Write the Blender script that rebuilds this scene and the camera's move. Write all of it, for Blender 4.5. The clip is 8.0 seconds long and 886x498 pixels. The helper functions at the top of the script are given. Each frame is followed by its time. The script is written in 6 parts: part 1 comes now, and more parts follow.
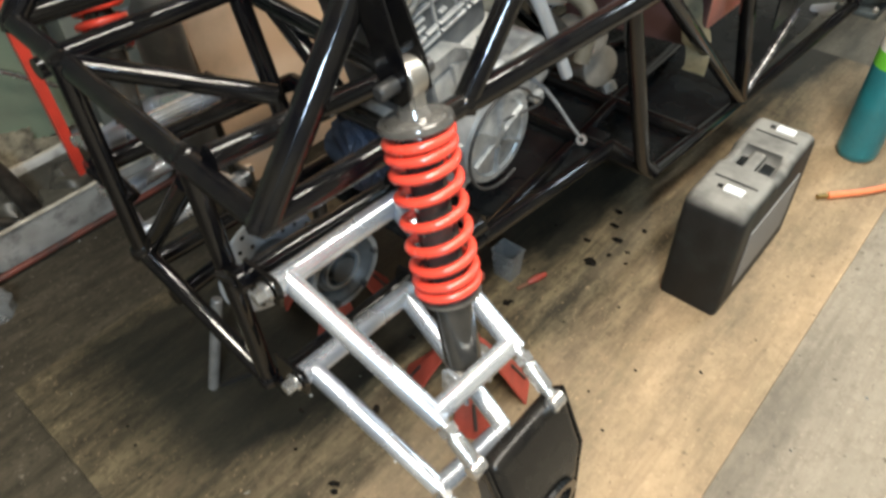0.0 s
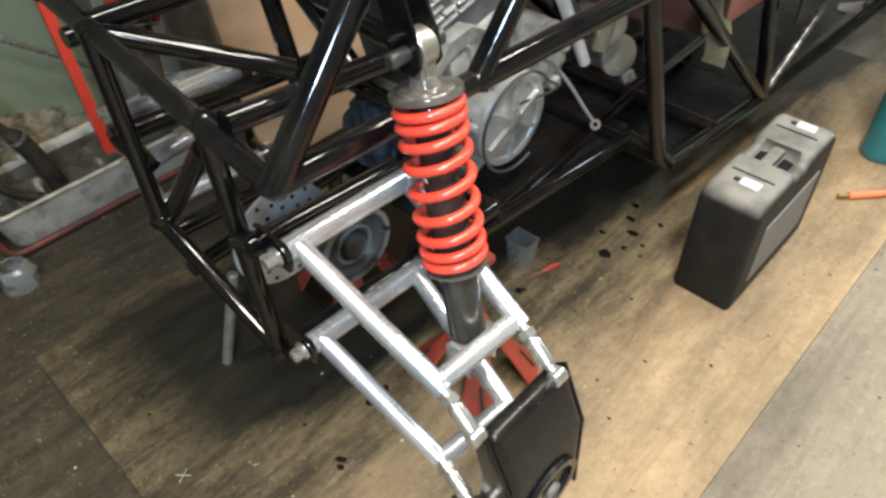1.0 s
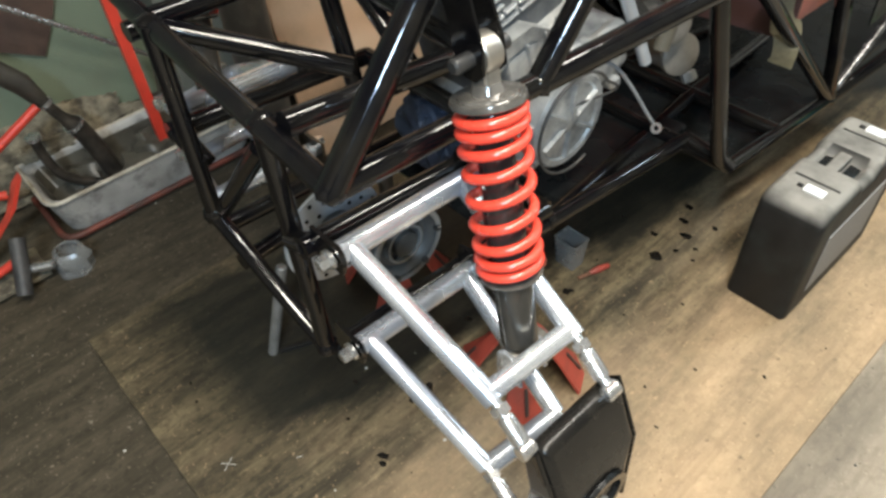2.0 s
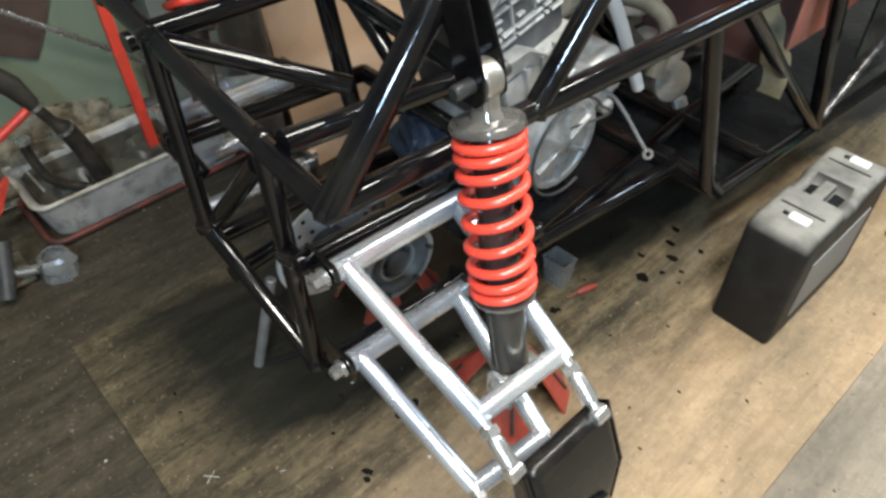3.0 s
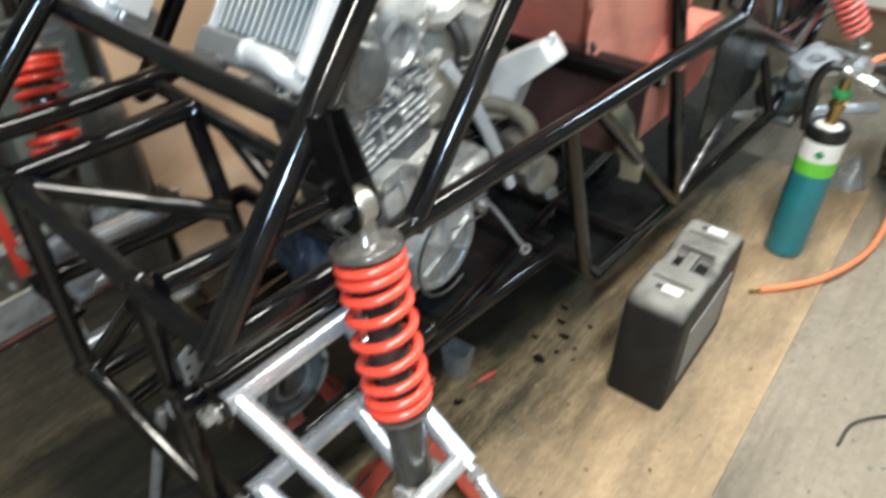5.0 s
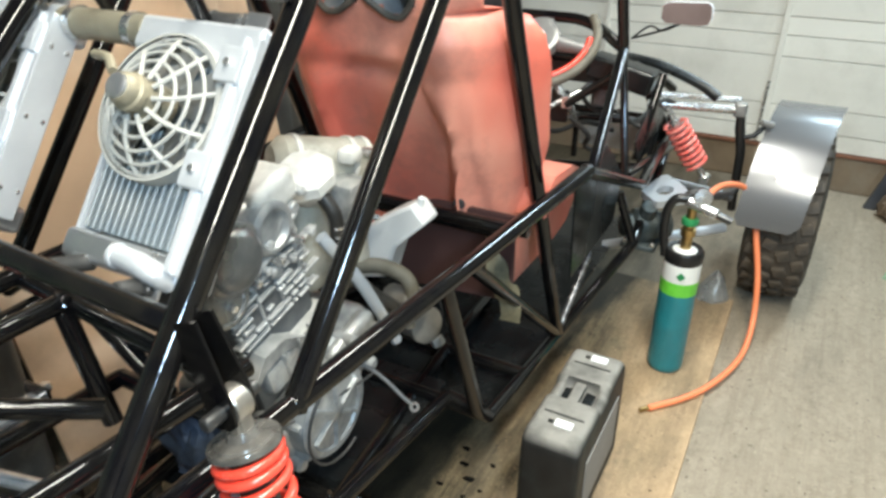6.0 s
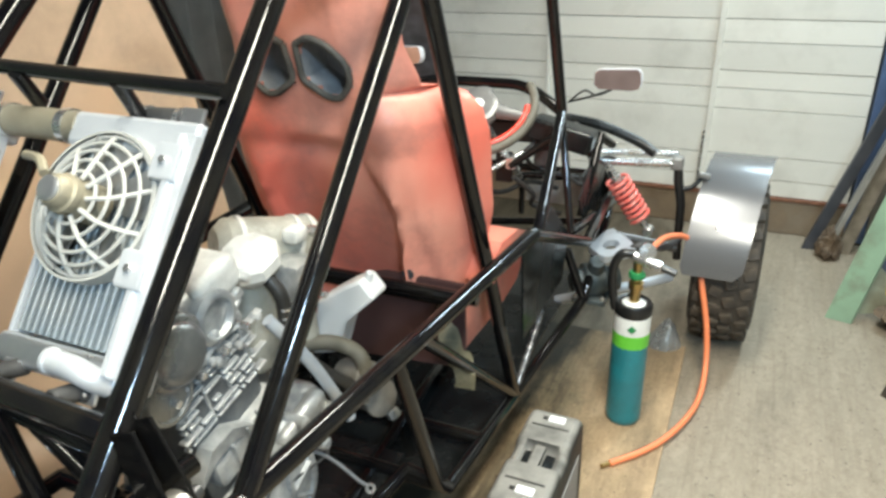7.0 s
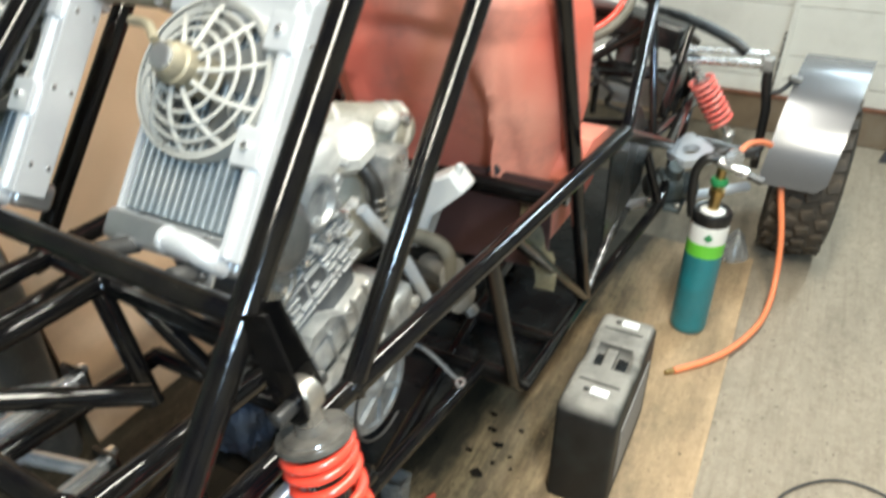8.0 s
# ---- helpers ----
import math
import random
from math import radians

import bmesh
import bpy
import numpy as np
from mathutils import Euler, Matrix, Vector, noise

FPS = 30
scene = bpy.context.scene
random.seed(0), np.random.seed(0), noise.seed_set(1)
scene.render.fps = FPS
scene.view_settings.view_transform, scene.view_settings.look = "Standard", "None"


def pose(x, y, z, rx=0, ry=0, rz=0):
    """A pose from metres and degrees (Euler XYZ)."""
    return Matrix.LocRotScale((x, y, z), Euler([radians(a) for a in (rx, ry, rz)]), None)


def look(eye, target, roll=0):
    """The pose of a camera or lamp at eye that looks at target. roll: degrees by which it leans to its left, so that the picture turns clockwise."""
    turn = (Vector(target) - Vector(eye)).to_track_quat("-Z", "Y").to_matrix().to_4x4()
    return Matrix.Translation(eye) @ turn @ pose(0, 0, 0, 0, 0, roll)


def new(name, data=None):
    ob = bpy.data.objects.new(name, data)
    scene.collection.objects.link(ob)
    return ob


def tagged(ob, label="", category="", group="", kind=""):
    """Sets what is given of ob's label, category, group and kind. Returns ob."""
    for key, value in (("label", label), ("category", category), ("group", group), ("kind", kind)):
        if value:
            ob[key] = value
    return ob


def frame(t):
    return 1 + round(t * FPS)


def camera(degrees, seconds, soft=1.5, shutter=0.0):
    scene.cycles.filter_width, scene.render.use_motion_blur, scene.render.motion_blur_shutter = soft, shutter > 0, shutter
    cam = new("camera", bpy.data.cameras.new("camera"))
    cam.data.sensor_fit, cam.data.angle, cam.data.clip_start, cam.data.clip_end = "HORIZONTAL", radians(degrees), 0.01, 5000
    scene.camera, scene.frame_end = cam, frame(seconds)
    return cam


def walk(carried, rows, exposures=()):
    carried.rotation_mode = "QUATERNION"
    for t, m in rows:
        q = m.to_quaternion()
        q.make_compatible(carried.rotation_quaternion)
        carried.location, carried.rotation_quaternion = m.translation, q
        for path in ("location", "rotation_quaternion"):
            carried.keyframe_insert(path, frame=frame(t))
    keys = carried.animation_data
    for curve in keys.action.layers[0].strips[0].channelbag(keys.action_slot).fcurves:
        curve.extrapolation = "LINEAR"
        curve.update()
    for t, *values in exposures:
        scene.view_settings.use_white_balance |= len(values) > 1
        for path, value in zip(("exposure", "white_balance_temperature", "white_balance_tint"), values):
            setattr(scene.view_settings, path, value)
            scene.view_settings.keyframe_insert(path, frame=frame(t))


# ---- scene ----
cam = camera(64.80, 8.0, soft=2.8, shutter=0.5)
PATH = [
    (0, (0.2515, -0.0045, 1.0455), (-0.4782, 0.7739, -0.0088), -2.87),
    (0.5, (0.2912, -0.0213, 1.0325), (-0.4461, 0.7218, -0.0418), -2.73),
    (1, (0.2817, -0.0157, 1.0324), (-0.4836, 0.7314, -0.0193), -2.74),
    (1.5, (0.2593, -0.0099, 1.0323), (-0.5156, 0.7086, -0.0323), -3.95),
    (1.7, (0.2566, -0.0088, 1.0347), (-0.5458, 0.6690, -0.0361), -4.78),
    (2.8, (0.2443, -0.0164, 1.0474), (-0.5570, 0.6805, -0.0119), -2.05),
    (3, (0.2435, -0.0149, 1.0504), (-0.5540, 0.6936, -0.0040), -1.22),
    (3.5, (0.2465, -0.0157, 1.0513), (-0.5572, 0.6983, 0.0053), -1.24),
    (4, (0.2470, -0.0132, 1.0512), (-0.5546, 0.7132, 0.0121), -0.80),
    (4.5, (0.2475, -0.0159, 1.0601), (-0.5317, 0.7686, 0.0465), 0.88),
    (5, (0.2471, 0.0025, 1.0868), (-0.4717, 0.9400, 0.1626), 0.21),
    (5.2, (0.2520, 0.0047, 1.0962), (-0.4445, 1.0274, 0.2482), 1.10),
    (6.3, (0.2723, 0.0293, 1.1597), (-0.3320, 1.2179, 0.4726), -0.88),
    (6.5, (0.2722, 0.0322, 1.1618), (-0.3242, 1.2339, 0.4909), -1.64),
    (7, (0.2804, 0.0396, 1.1822), (-0.2849, 1.2901, 0.5765), -1.14),
    (7.5, (0.2827, 0.0298, 1.1810), (-0.2435, 1.3043, 0.5905), -0.89),
    (7.6, (0.2750, 0.0240, 1.1651), (-0.0989, 0.8586, 0.7607), -1.9),
    (7.8, (0.2462, 0.0178, 1.1606), (-0.1608, 0.8046, 0.6965), -2.0),
    (8, (0.1847, 0.0283, 1.1542), (-0.4041, 1.1594, 0.3645), -0.21),
]
walk(cam, [(t, look(eye, target, roll)) for t, eye, target, roll in PATH], exposures=((0, 0.10, 7150, 8), (1.7, 0.10, 7100, 8), (3, 0.10, 6700, 7), (4.5, 0.10, 6700, 7), (6.5, 0.23, 6800, 3), (8, 0.21, 6950, 4)))

import collections

# ---- light ----
world = bpy.data.worlds.new("world")
scene.world = world
world.use_nodes = True
world.node_tree.nodes["Background"].inputs[0].default_value = (0.75, 0.85, 1.0, 1)
world.node_tree.nodes["Background"].inputs[1].default_value = 0.05


def area_lamp(name, eye, target, sx, sy, power, colour):
    data = bpy.data.lights.new(name, "AREA")
    data.shape, data.size, data.size_y, data.energy, data.color = "RECTANGLE", sx, sy, power, colour
    ob = new(name, data)
    ob.matrix_world = look(eye, target)
    return ob


area_lamp("ceiling_tube_light", (0.06, 1.15, 2.33), (0.06, 1.15, 0), 0.12, 1.2, 34, (1.0, 0.98, 0.96))
area_lamp("door_tube_light", (0.70, 2.80, 2.33), (0.70, 2.80, 0), 0.12, 0.7, 33, (0.70, 0.86, 1.0))
area_lamp("rear_tube_light", (0.55, -0.15, 2.33), (0.55, -0.15, 0), 0.22, 1.2, 66, (1.0, 0.965, 0.915))
area_lamp("door_window_light", (0.50, 2.878, 1.45), (0.50, 0.0, 1.40), 0.40, 0.30, 6, (0.62, 0.80, 1.0))
area_lamp("work_light", (1.30, -1.05, 2.08), (-0.1, 0.5, 0.4), 0.26, 0.20, 42, (0.50, 0.72, 1.0))

# ---- materials ----


def material(name, colour, rough=0.5, metal=0.0, coat=0.0, grain=0.0, scale=20.0, tint=None, bump=0.0, bump_scale=60.0,
             stretch=(1, 1, 1), spots=0.0, spot_scale=6.0, spot_colour=(0.05, 0.04, 0.03), rough_var=0.1, vary=0.0):
    """A surface with two scales of uneven colour, uneven gloss and fine relief."""
    m = bpy.data.materials.new(name)
    m.use_nodes = True
    nt = m.node_tree
    n, l = nt.nodes, nt.links
    b = n["Principled BSDF"]
    b.inputs["Roughness"].default_value, b.inputs["Metallic"].default_value = rough, metal
    b.inputs["Coat Weight"].default_value, b.inputs["Coat Roughness"].default_value = coat, 0.08
    tc = n.new("ShaderNodeTexCoord")
    mp = n.new("ShaderNodeMapping")
    mp.inputs["Scale"].default_value = stretch
    l.new(tc.outputs["Object"], mp.inputs["Vector"])
    fine = n.new("ShaderNodeTexNoise")
    fine.inputs["Scale"].default_value, fine.inputs["Detail"].default_value = scale, 6
    l.new(mp.outputs["Vector"], fine.inputs["Vector"])
    mix = n.new("ShaderNodeMix")
    mix.data_type = "RGBA"
    mix.inputs["A"].default_value = (*colour, 1)
    second = tint or tuple(c * 0.6 for c in colour)
    mix.inputs["B"].default_value = (*second, 1)
    ramp = n.new("ShaderNodeMapRange")
    ramp.inputs["From Min"].default_value, ramp.inputs["From Max"].default_value = 0.35, 0.7
    ramp.inputs["To Max"].default_value = grain
    l.new(fine.outputs["Fac"], ramp.inputs["Value"])
    l.new(ramp.outputs["Result"], mix.inputs["Factor"])
    out = mix.outputs["Result"]
    if spots > 0:
        big = n.new("ShaderNodeTexNoise")
        big.inputs["Scale"].default_value, big.inputs["Detail"].default_value, big.inputs["Roughness"].default_value = spot_scale, 8, 0.65
        l.new(tc.outputs["Object"], big.inputs["Vector"])
        r2 = n.new("ShaderNodeMapRange")
        r2.inputs["From Min"].default_value, r2.inputs["From Max"].default_value = 0.5, 0.72
        r2.inputs["To Max"].default_value = spots
        l.new(big.outputs["Fac"], r2.inputs["Value"])
        m2 = n.new("ShaderNodeMix")
        m2.data_type = "RGBA"
        m2.inputs["B"].default_value = (*spot_colour, 1)
        l.new(out, m2.inputs["A"])
        l.new(r2.outputs["Result"], m2.inputs["Factor"])
        out = m2.outputs["Result"]
    if vary > 0:
        info = n.new("ShaderNodeObjectInfo")
        hsv = n.new("ShaderNodeHueSaturation")
        r4 = n.new("ShaderNodeMapRange")
        r4.inputs["To Min"].default_value, r4.inputs["To Max"].default_value = 1 - vary, 1 + vary
        l.new(info.outputs["Random"], r4.inputs["Value"])
        l.new(r4.outputs["Result"], hsv.inputs["Value"])
        l.new(out, hsv.inputs["Color"])
        out = hsv.outputs["Color"]
    l.new(out, b.inputs["Base Color"])
    r3 = n.new("ShaderNodeMapRange")
    r3.inputs["To Min"].default_value, r3.inputs["To Max"].default_value = max(rough - rough_var, 0.02), min(rough + rough_var, 1)
    l.new(fine.outputs["Fac"], r3.inputs["Value"])
    l.new(r3.outputs["Result"], b.inputs["Roughness"])
    if bump > 0:
        tex = n.new("ShaderNodeTexNoise")
        tex.inputs["Scale"].default_value, tex.inputs["Detail"].default_value = bump_scale, 5
        l.new(mp.outputs["Vector"], tex.inputs["Vector"])
        bp = n.new("ShaderNodeBump")
        bp.inputs["Strength"].default_value, bp.inputs["Distance"].default_value = bump, 0.002
        l.new(tex.outputs["Fac"], bp.inputs["Height"])
        l.new(bp.outputs["Normal"], b.inputs["Normal"])
    return m


M_BLACK = material("black_gloss_paint", (0.003, 0.003, 0.004), 0.095, grain=0.8, scale=24, tint=(0.010, 0.009, 0.007), bump=0.12, bump_scale=60, rough_var=0.045)
M_BLACK.node_tree.nodes["Principled BSDF"].inputs["Specular IOR Level"].default_value = 0.46
M_SATIN = material("black_satin_paint", (0.012, 0.012, 0.012), 0.32, grain=0.4, scale=40, bump=0.06, bump_scale=200)
# silver paint; blue-grey patches stand for breaks in its highlights and reflections
M_SILVER = material("silver_glint_patches", (0.80, 0.82, 0.83), 0.27, metal=0.74, grain=0.95, scale=7, tint=(0.27, 0.33, 0.44), coat=0.15, bump=0.04, bump_scale=200)
M_SPRING = material("red_spring_paint", (0.80, 0.066, 0.042), 0.25, coat=0.4, grain=0.3, scale=40, tint=(0.7, 0.07, 0.035))
M_ALU = material("cast_aluminium", (0.47, 0.475, 0.465), 0.34, metal=0.4, grain=0.95, scale=34, tint=(0.20, 0.215, 0.22), bump=0.4, bump_scale=120, spots=0.8, spot_scale=16, spot_colour=(0.10, 0.115, 0.13))
M_BRIGHT = material("bright_aluminium", (0.75, 0.76, 0.77), 0.3, metal=0.9, grain=0.4, scale=25, tint=(0.5, 0.52, 0.55), bump=0.1, bump_scale=120)
M_STEEL = material("zinc_steel", (0.74, 0.74, 0.73), 0.26, metal=0.9, grain=0.4, scale=50)
M_DARKSTEEL = material("dark_steel", (0.09, 0.09, 0.09), 0.35, metal=0.7, grain=0.4, scale=50)
M_SEAT = material("faded_red_plastic", (0.72, 0.165, 0.115), 0.40, grain=0.75, scale=3.6, tint=(0.72, 0.40, 0.30), spots=0.7, spot_scale=8, spot_colour=(0.36, 0.15, 0.12), bump=0.10, bump_scale=24, stretch=(1, 1, 0.6))
M_CASE = material("dusty_black_plastic", (0.011, 0.011, 0.0105), 0.55, grain=0.6, scale=25, tint=(0.022, 0.0215, 0.020), spots=0.4, spot_scale=9, spot_colour=(0.034, 0.053, 0.048), bump=0.12, bump_scale=300)
M_CASE.node_tree.nodes["Principled BSDF"].inputs["Specular IOR Level"].default_value = 0.25
M_LABEL = material("white_label", (0.85, 0.85, 0.84), 0.5, grain=0.2, scale=60)
M_RUBBER = material("tyre_rubber", (0.028, 0.025, 0.021), 0.75, grain=0.9, scale=14, tint=(0.11, 0.085, 0.06), bump=0.4, bump_scale=120)
M_TEAL = material("teal_bottle_paint", (0.012, 0.185, 0.215), 0.4, grain=0.6, scale=18, tint=(0.02, 0.13, 0.15), coat=0.2)
M_GREEN = material("bright_green_paint", (0.14, 0.55, 0.05), 0.4, grain=0.3, scale=25)
M_WHITE = material("white_paint", (0.78, 0.78, 0.74), 0.45, grain=0.3, scale=20)
M_HOSE = material("orange_hose", (0.85, 0.24, 0.10), 0.45, grain=0.4, scale=50, tint=(0.7, 0.2, 0.1))
M_REDPAINT = material("red_tool_paint", (0.62, 0.05, 0.03), 0.35, grain=0.4, scale=30, tint=(0.45, 0.05, 0.03), spots=0.3, spot_scale=20)
M_WALLGREEN = material("pale_green_paint", (0.185, 0.230, 0.160), 0.6, grain=0.6, scale=5, tint=(0.135, 0.168, 0.118), spots=0.5, spot_scale=4, spot_colour=(0.16, 0.15, 0.11))
M_PLASTER = material("stained_plaster", (0.26, 0.245, 0.215), 0.85, grain=0.6, scale=6, tint=(0.19, 0.18, 0.155), spots=0.6, spot_scale=3, spot_colour=(0.15, 0.13, 0.1), bump=0.3, bump_scale=30)
M_DOOR = material("cream_door_paint", (0.72, 0.705, 0.64), 0.42, grain=0.6, scale=2.5, tint=(0.62, 0.605, 0.545), spots=0.6, spot_scale=3.5, spot_colour=(0.48, 0.465, 0.41), stretch=(0.3, 1, 2.5), vary=0.06)


def ground_paint(name, pale, dark, streak, oily, west_dark, edge, rough_look, oil_shade=None):
    """A worn floor: streaks along the room, fine grit, patches, darker streaked ground west of x = edge, and an
    optional band of oil and painted shade.
    """
    m = bpy.data.materials.new(name)
    m.use_nodes = True
    n, l = m.node_tree.nodes, m.node_tree.links
    b = n["Principled BSDF"]
    tc = n.new("ShaderNodeTexCoord")

    def tex(scale, stretch, lo, hi, detail=7, rough=0.6):
        mp = n.new("ShaderNodeMapping")
        mp.inputs["Scale"].default_value = stretch
        t = n.new("ShaderNodeTexNoise")
        t.inputs["Scale"].default_value, t.inputs["Detail"].default_value, t.inputs["Roughness"].default_value = scale, detail, rough
        r = n.new("ShaderNodeMapRange")
        r.inputs["From Min"].default_value, r.inputs["From Max"].default_value = lo, hi
        l.new(tc.outputs["Object"], mp.inputs["Vector"])
        l.new(mp.outputs["Vector"], t.inputs["Vector"])
        l.new(t.outputs["Fac"], r.inputs["Value"])
        return r.outputs["Result"]

    def blend(fac, a, colour, amount=1.0):
        x = n.new("ShaderNodeMix")
        x.data_type = "RGBA"
        k = n.new("ShaderNodeMath")
        k.operation = "MULTIPLY"
        k.inputs[1].default_value = amount
        l.new(fac, k.inputs[0])
        l.new(k.outputs[0], x.inputs["Factor"])
        if isinstance(a, tuple):
            x.inputs["A"].default_value = (*a, 1)
        else:
            l.new(a, x.inputs["A"])
        if isinstance(colour, tuple):
            x.inputs["B"].default_value = (*colour, 1)
        else:
            l.new(colour, x.inputs["B"])
        return x.outputs["Result"]

    # dry ground: faint lengthwise streaks, grit, pits and pale specks
    c = blend(tex(4, (3.0, 0.6, 1), 0.40, 0.70), pale, streak, 0.55)
    c = blend(tex(60, (1.2, 0.8, 1), 0.46, 0.66, 6, 0.7), c, dark, 0.55)
    c = blend(tex(26, (2.4, 0.5, 1), 0.50, 0.70, 9, 0.75), c, dark, 0.7 * rough_look)
    c = blend(tex(9, (1.8, 0.7, 1), 0.48, 0.66, 9, 0.75), c, streak, 0.9)
    c = blend(tex(14, (4.5, 0.30, 1), 0.48, 0.66, 7, 0.65), c, dark, 0.55)
    c = blend(tex(38, (1, 0.9, 1), 0.50, 0.62, 8, 0.75), c, dark, 0.55)
    c = blend(tex(11, (1.4, 0.8, 1), 0.50, 0.62, 8, 0.7), c, streak, 0.6)
    c = blend(tex(120, (1, 1, 1), 0.64, 0.72, 2), c, tuple(min(1, v * 1.35) for v in pale), 0.45)
    c = blend(tex(75, (1, 1, 1), 0.66, 0.70, 3), c, tuple(v * 0.35 for v in dark), 0.75)
    # ground west of the edge: dark and light streaks, blots, worn pale flecks
    o = blend(tex(5, (4.5, 0.55, 1), 0.42, 0.60, 9, 0.7), oily, west_dark, 0.95)
    o = blend(tex(16, (2.2, 0.5, 1), 0.48, 0.62, 9, 0.75), o, west_dark, 0.8)
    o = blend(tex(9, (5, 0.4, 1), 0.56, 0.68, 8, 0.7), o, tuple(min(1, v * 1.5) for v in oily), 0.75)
    o = blend(tex(70, (1.2, 0.8, 1), 0.50, 0.66, 5, 0.7), o, tuple(v * 0.5 for v in west_dark), 0.7)
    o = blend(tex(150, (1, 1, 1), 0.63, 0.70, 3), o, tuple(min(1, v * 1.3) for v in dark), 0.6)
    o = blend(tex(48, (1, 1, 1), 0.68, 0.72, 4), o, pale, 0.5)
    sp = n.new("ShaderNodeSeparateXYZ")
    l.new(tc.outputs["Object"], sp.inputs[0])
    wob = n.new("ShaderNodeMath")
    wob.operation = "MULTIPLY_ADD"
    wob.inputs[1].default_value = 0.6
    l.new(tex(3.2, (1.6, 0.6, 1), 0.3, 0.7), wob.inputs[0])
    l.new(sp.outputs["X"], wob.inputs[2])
    # fades from the paler to the darker ground across x = edge
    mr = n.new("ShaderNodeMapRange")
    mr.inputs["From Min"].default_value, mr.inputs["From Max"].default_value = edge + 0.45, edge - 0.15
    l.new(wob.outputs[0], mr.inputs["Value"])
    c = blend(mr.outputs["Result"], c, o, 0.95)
    if oil_shade:
        # a dark band, oil and the buggy's shade in one colour: its middle line and its half width, with a wandering
        # edge
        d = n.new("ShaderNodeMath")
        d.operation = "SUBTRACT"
        d.inputs[1].default_value = oil_shade[0] - 0.15 * 0.7
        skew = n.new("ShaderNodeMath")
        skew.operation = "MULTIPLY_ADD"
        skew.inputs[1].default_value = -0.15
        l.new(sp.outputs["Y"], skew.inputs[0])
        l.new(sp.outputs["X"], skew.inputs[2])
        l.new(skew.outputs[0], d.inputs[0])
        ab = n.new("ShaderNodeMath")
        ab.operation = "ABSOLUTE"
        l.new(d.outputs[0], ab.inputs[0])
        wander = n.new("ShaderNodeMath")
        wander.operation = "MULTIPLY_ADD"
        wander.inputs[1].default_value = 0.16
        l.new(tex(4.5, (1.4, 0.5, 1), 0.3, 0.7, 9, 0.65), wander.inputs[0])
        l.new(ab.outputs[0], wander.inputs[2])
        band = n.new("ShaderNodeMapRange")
        band.inputs["From Min"].default_value, band.inputs["From Max"].default_value = oil_shade[1] + 0.10, oil_shade[1] + 0.03
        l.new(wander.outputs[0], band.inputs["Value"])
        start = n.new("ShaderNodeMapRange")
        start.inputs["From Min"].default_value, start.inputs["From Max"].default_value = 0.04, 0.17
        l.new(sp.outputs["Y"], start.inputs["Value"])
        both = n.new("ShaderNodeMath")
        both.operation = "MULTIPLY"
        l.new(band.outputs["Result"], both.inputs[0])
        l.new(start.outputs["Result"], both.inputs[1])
        c = blend(both.outputs[0], c, oil_shade[2], 0.88)
    l.new(c, b.inputs["Base Color"])
    rr = n.new("ShaderNodeMapRange")
    rr.inputs["To Min"].default_value, rr.inputs["To Max"].default_value = 0.7, 0.46
    b.inputs["Specular IOR Level"].default_value = 0.3
    l.new(mr.outputs["Result"], rr.inputs["Value"])
    l.new(rr.outputs["Result"], b.inputs["Roughness"])
    bp = n.new("ShaderNodeBump")
    bp.inputs["Strength"].default_value, bp.inputs["Distance"].default_value = 0.3, 0.002
    l.new(tex(70, (1.5, 0.5, 1), 0.2, 0.8), bp.inputs["Height"])
    l.new(bp.outputs["Normal"], b.inputs["Normal"])
    return m


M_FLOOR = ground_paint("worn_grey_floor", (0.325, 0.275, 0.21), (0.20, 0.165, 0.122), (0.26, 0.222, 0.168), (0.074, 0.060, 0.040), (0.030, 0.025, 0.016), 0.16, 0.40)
# the last argument paints oil and the shade under the buggy
M_BOARD = ground_paint("oiled_shaded_board", (0.50, 0.352, 0.212), (0.30, 0.208, 0.122), (0.41, 0.288, 0.168), (0.150, 0.120, 0.070), (0.024, 0.022, 0.016), 0.17, 0.55, (-0.54, 0.235, (0.009, 0.0105, 0.009)))
M_BROWN = material("brown_board", (0.045, 0.018, 0.017), 0.6, grain=0.6, scale=12, tint=(0.06, 0.03, 0.028))

# ---- mesh helpers ----


def weigh_normals(me):
    """Lets the large faces rule the shading of rounded edges: area-weighted normals that stop at sharp edges."""
    sharp = me.attributes.get("sharp_edge")
    hard = {tuple(sorted(e.vertices)) for e in me.edges if sharp and sharp.data[e.index].value}
    faces = collections.defaultdict(list)
    for p in me.polygons:
        for v in p.vertices:
            faces[v].append(p.index)
    areas = [p.area for p in me.polygons]
    normals = [p.normal.copy() for p in me.polygons]
    around = [{tuple(sorted(k)) for k in p.edge_keys} for p in me.polygons]
    found = {}
    for v, near in faces.items():
        left = set(near)
        while left:
            todo, group = [left.pop()], []
            while todo:
                f = todo.pop()
                group.append(f)
                for g in list(left):
                    if any(v in k and k not in hard for k in around[f] & around[g]):
                        left.discard(g)
                        todo.append(g)
            n = sum((normals[f] * areas[f] for f in group), Vector())
            for f in group:
                found[(f, v)] = n.normalized() if n.length > 1e-12 else normals[f]
    me.normals_split_custom_set([found[(p.index, v)] for p in me.polygons for v in p.vertices])


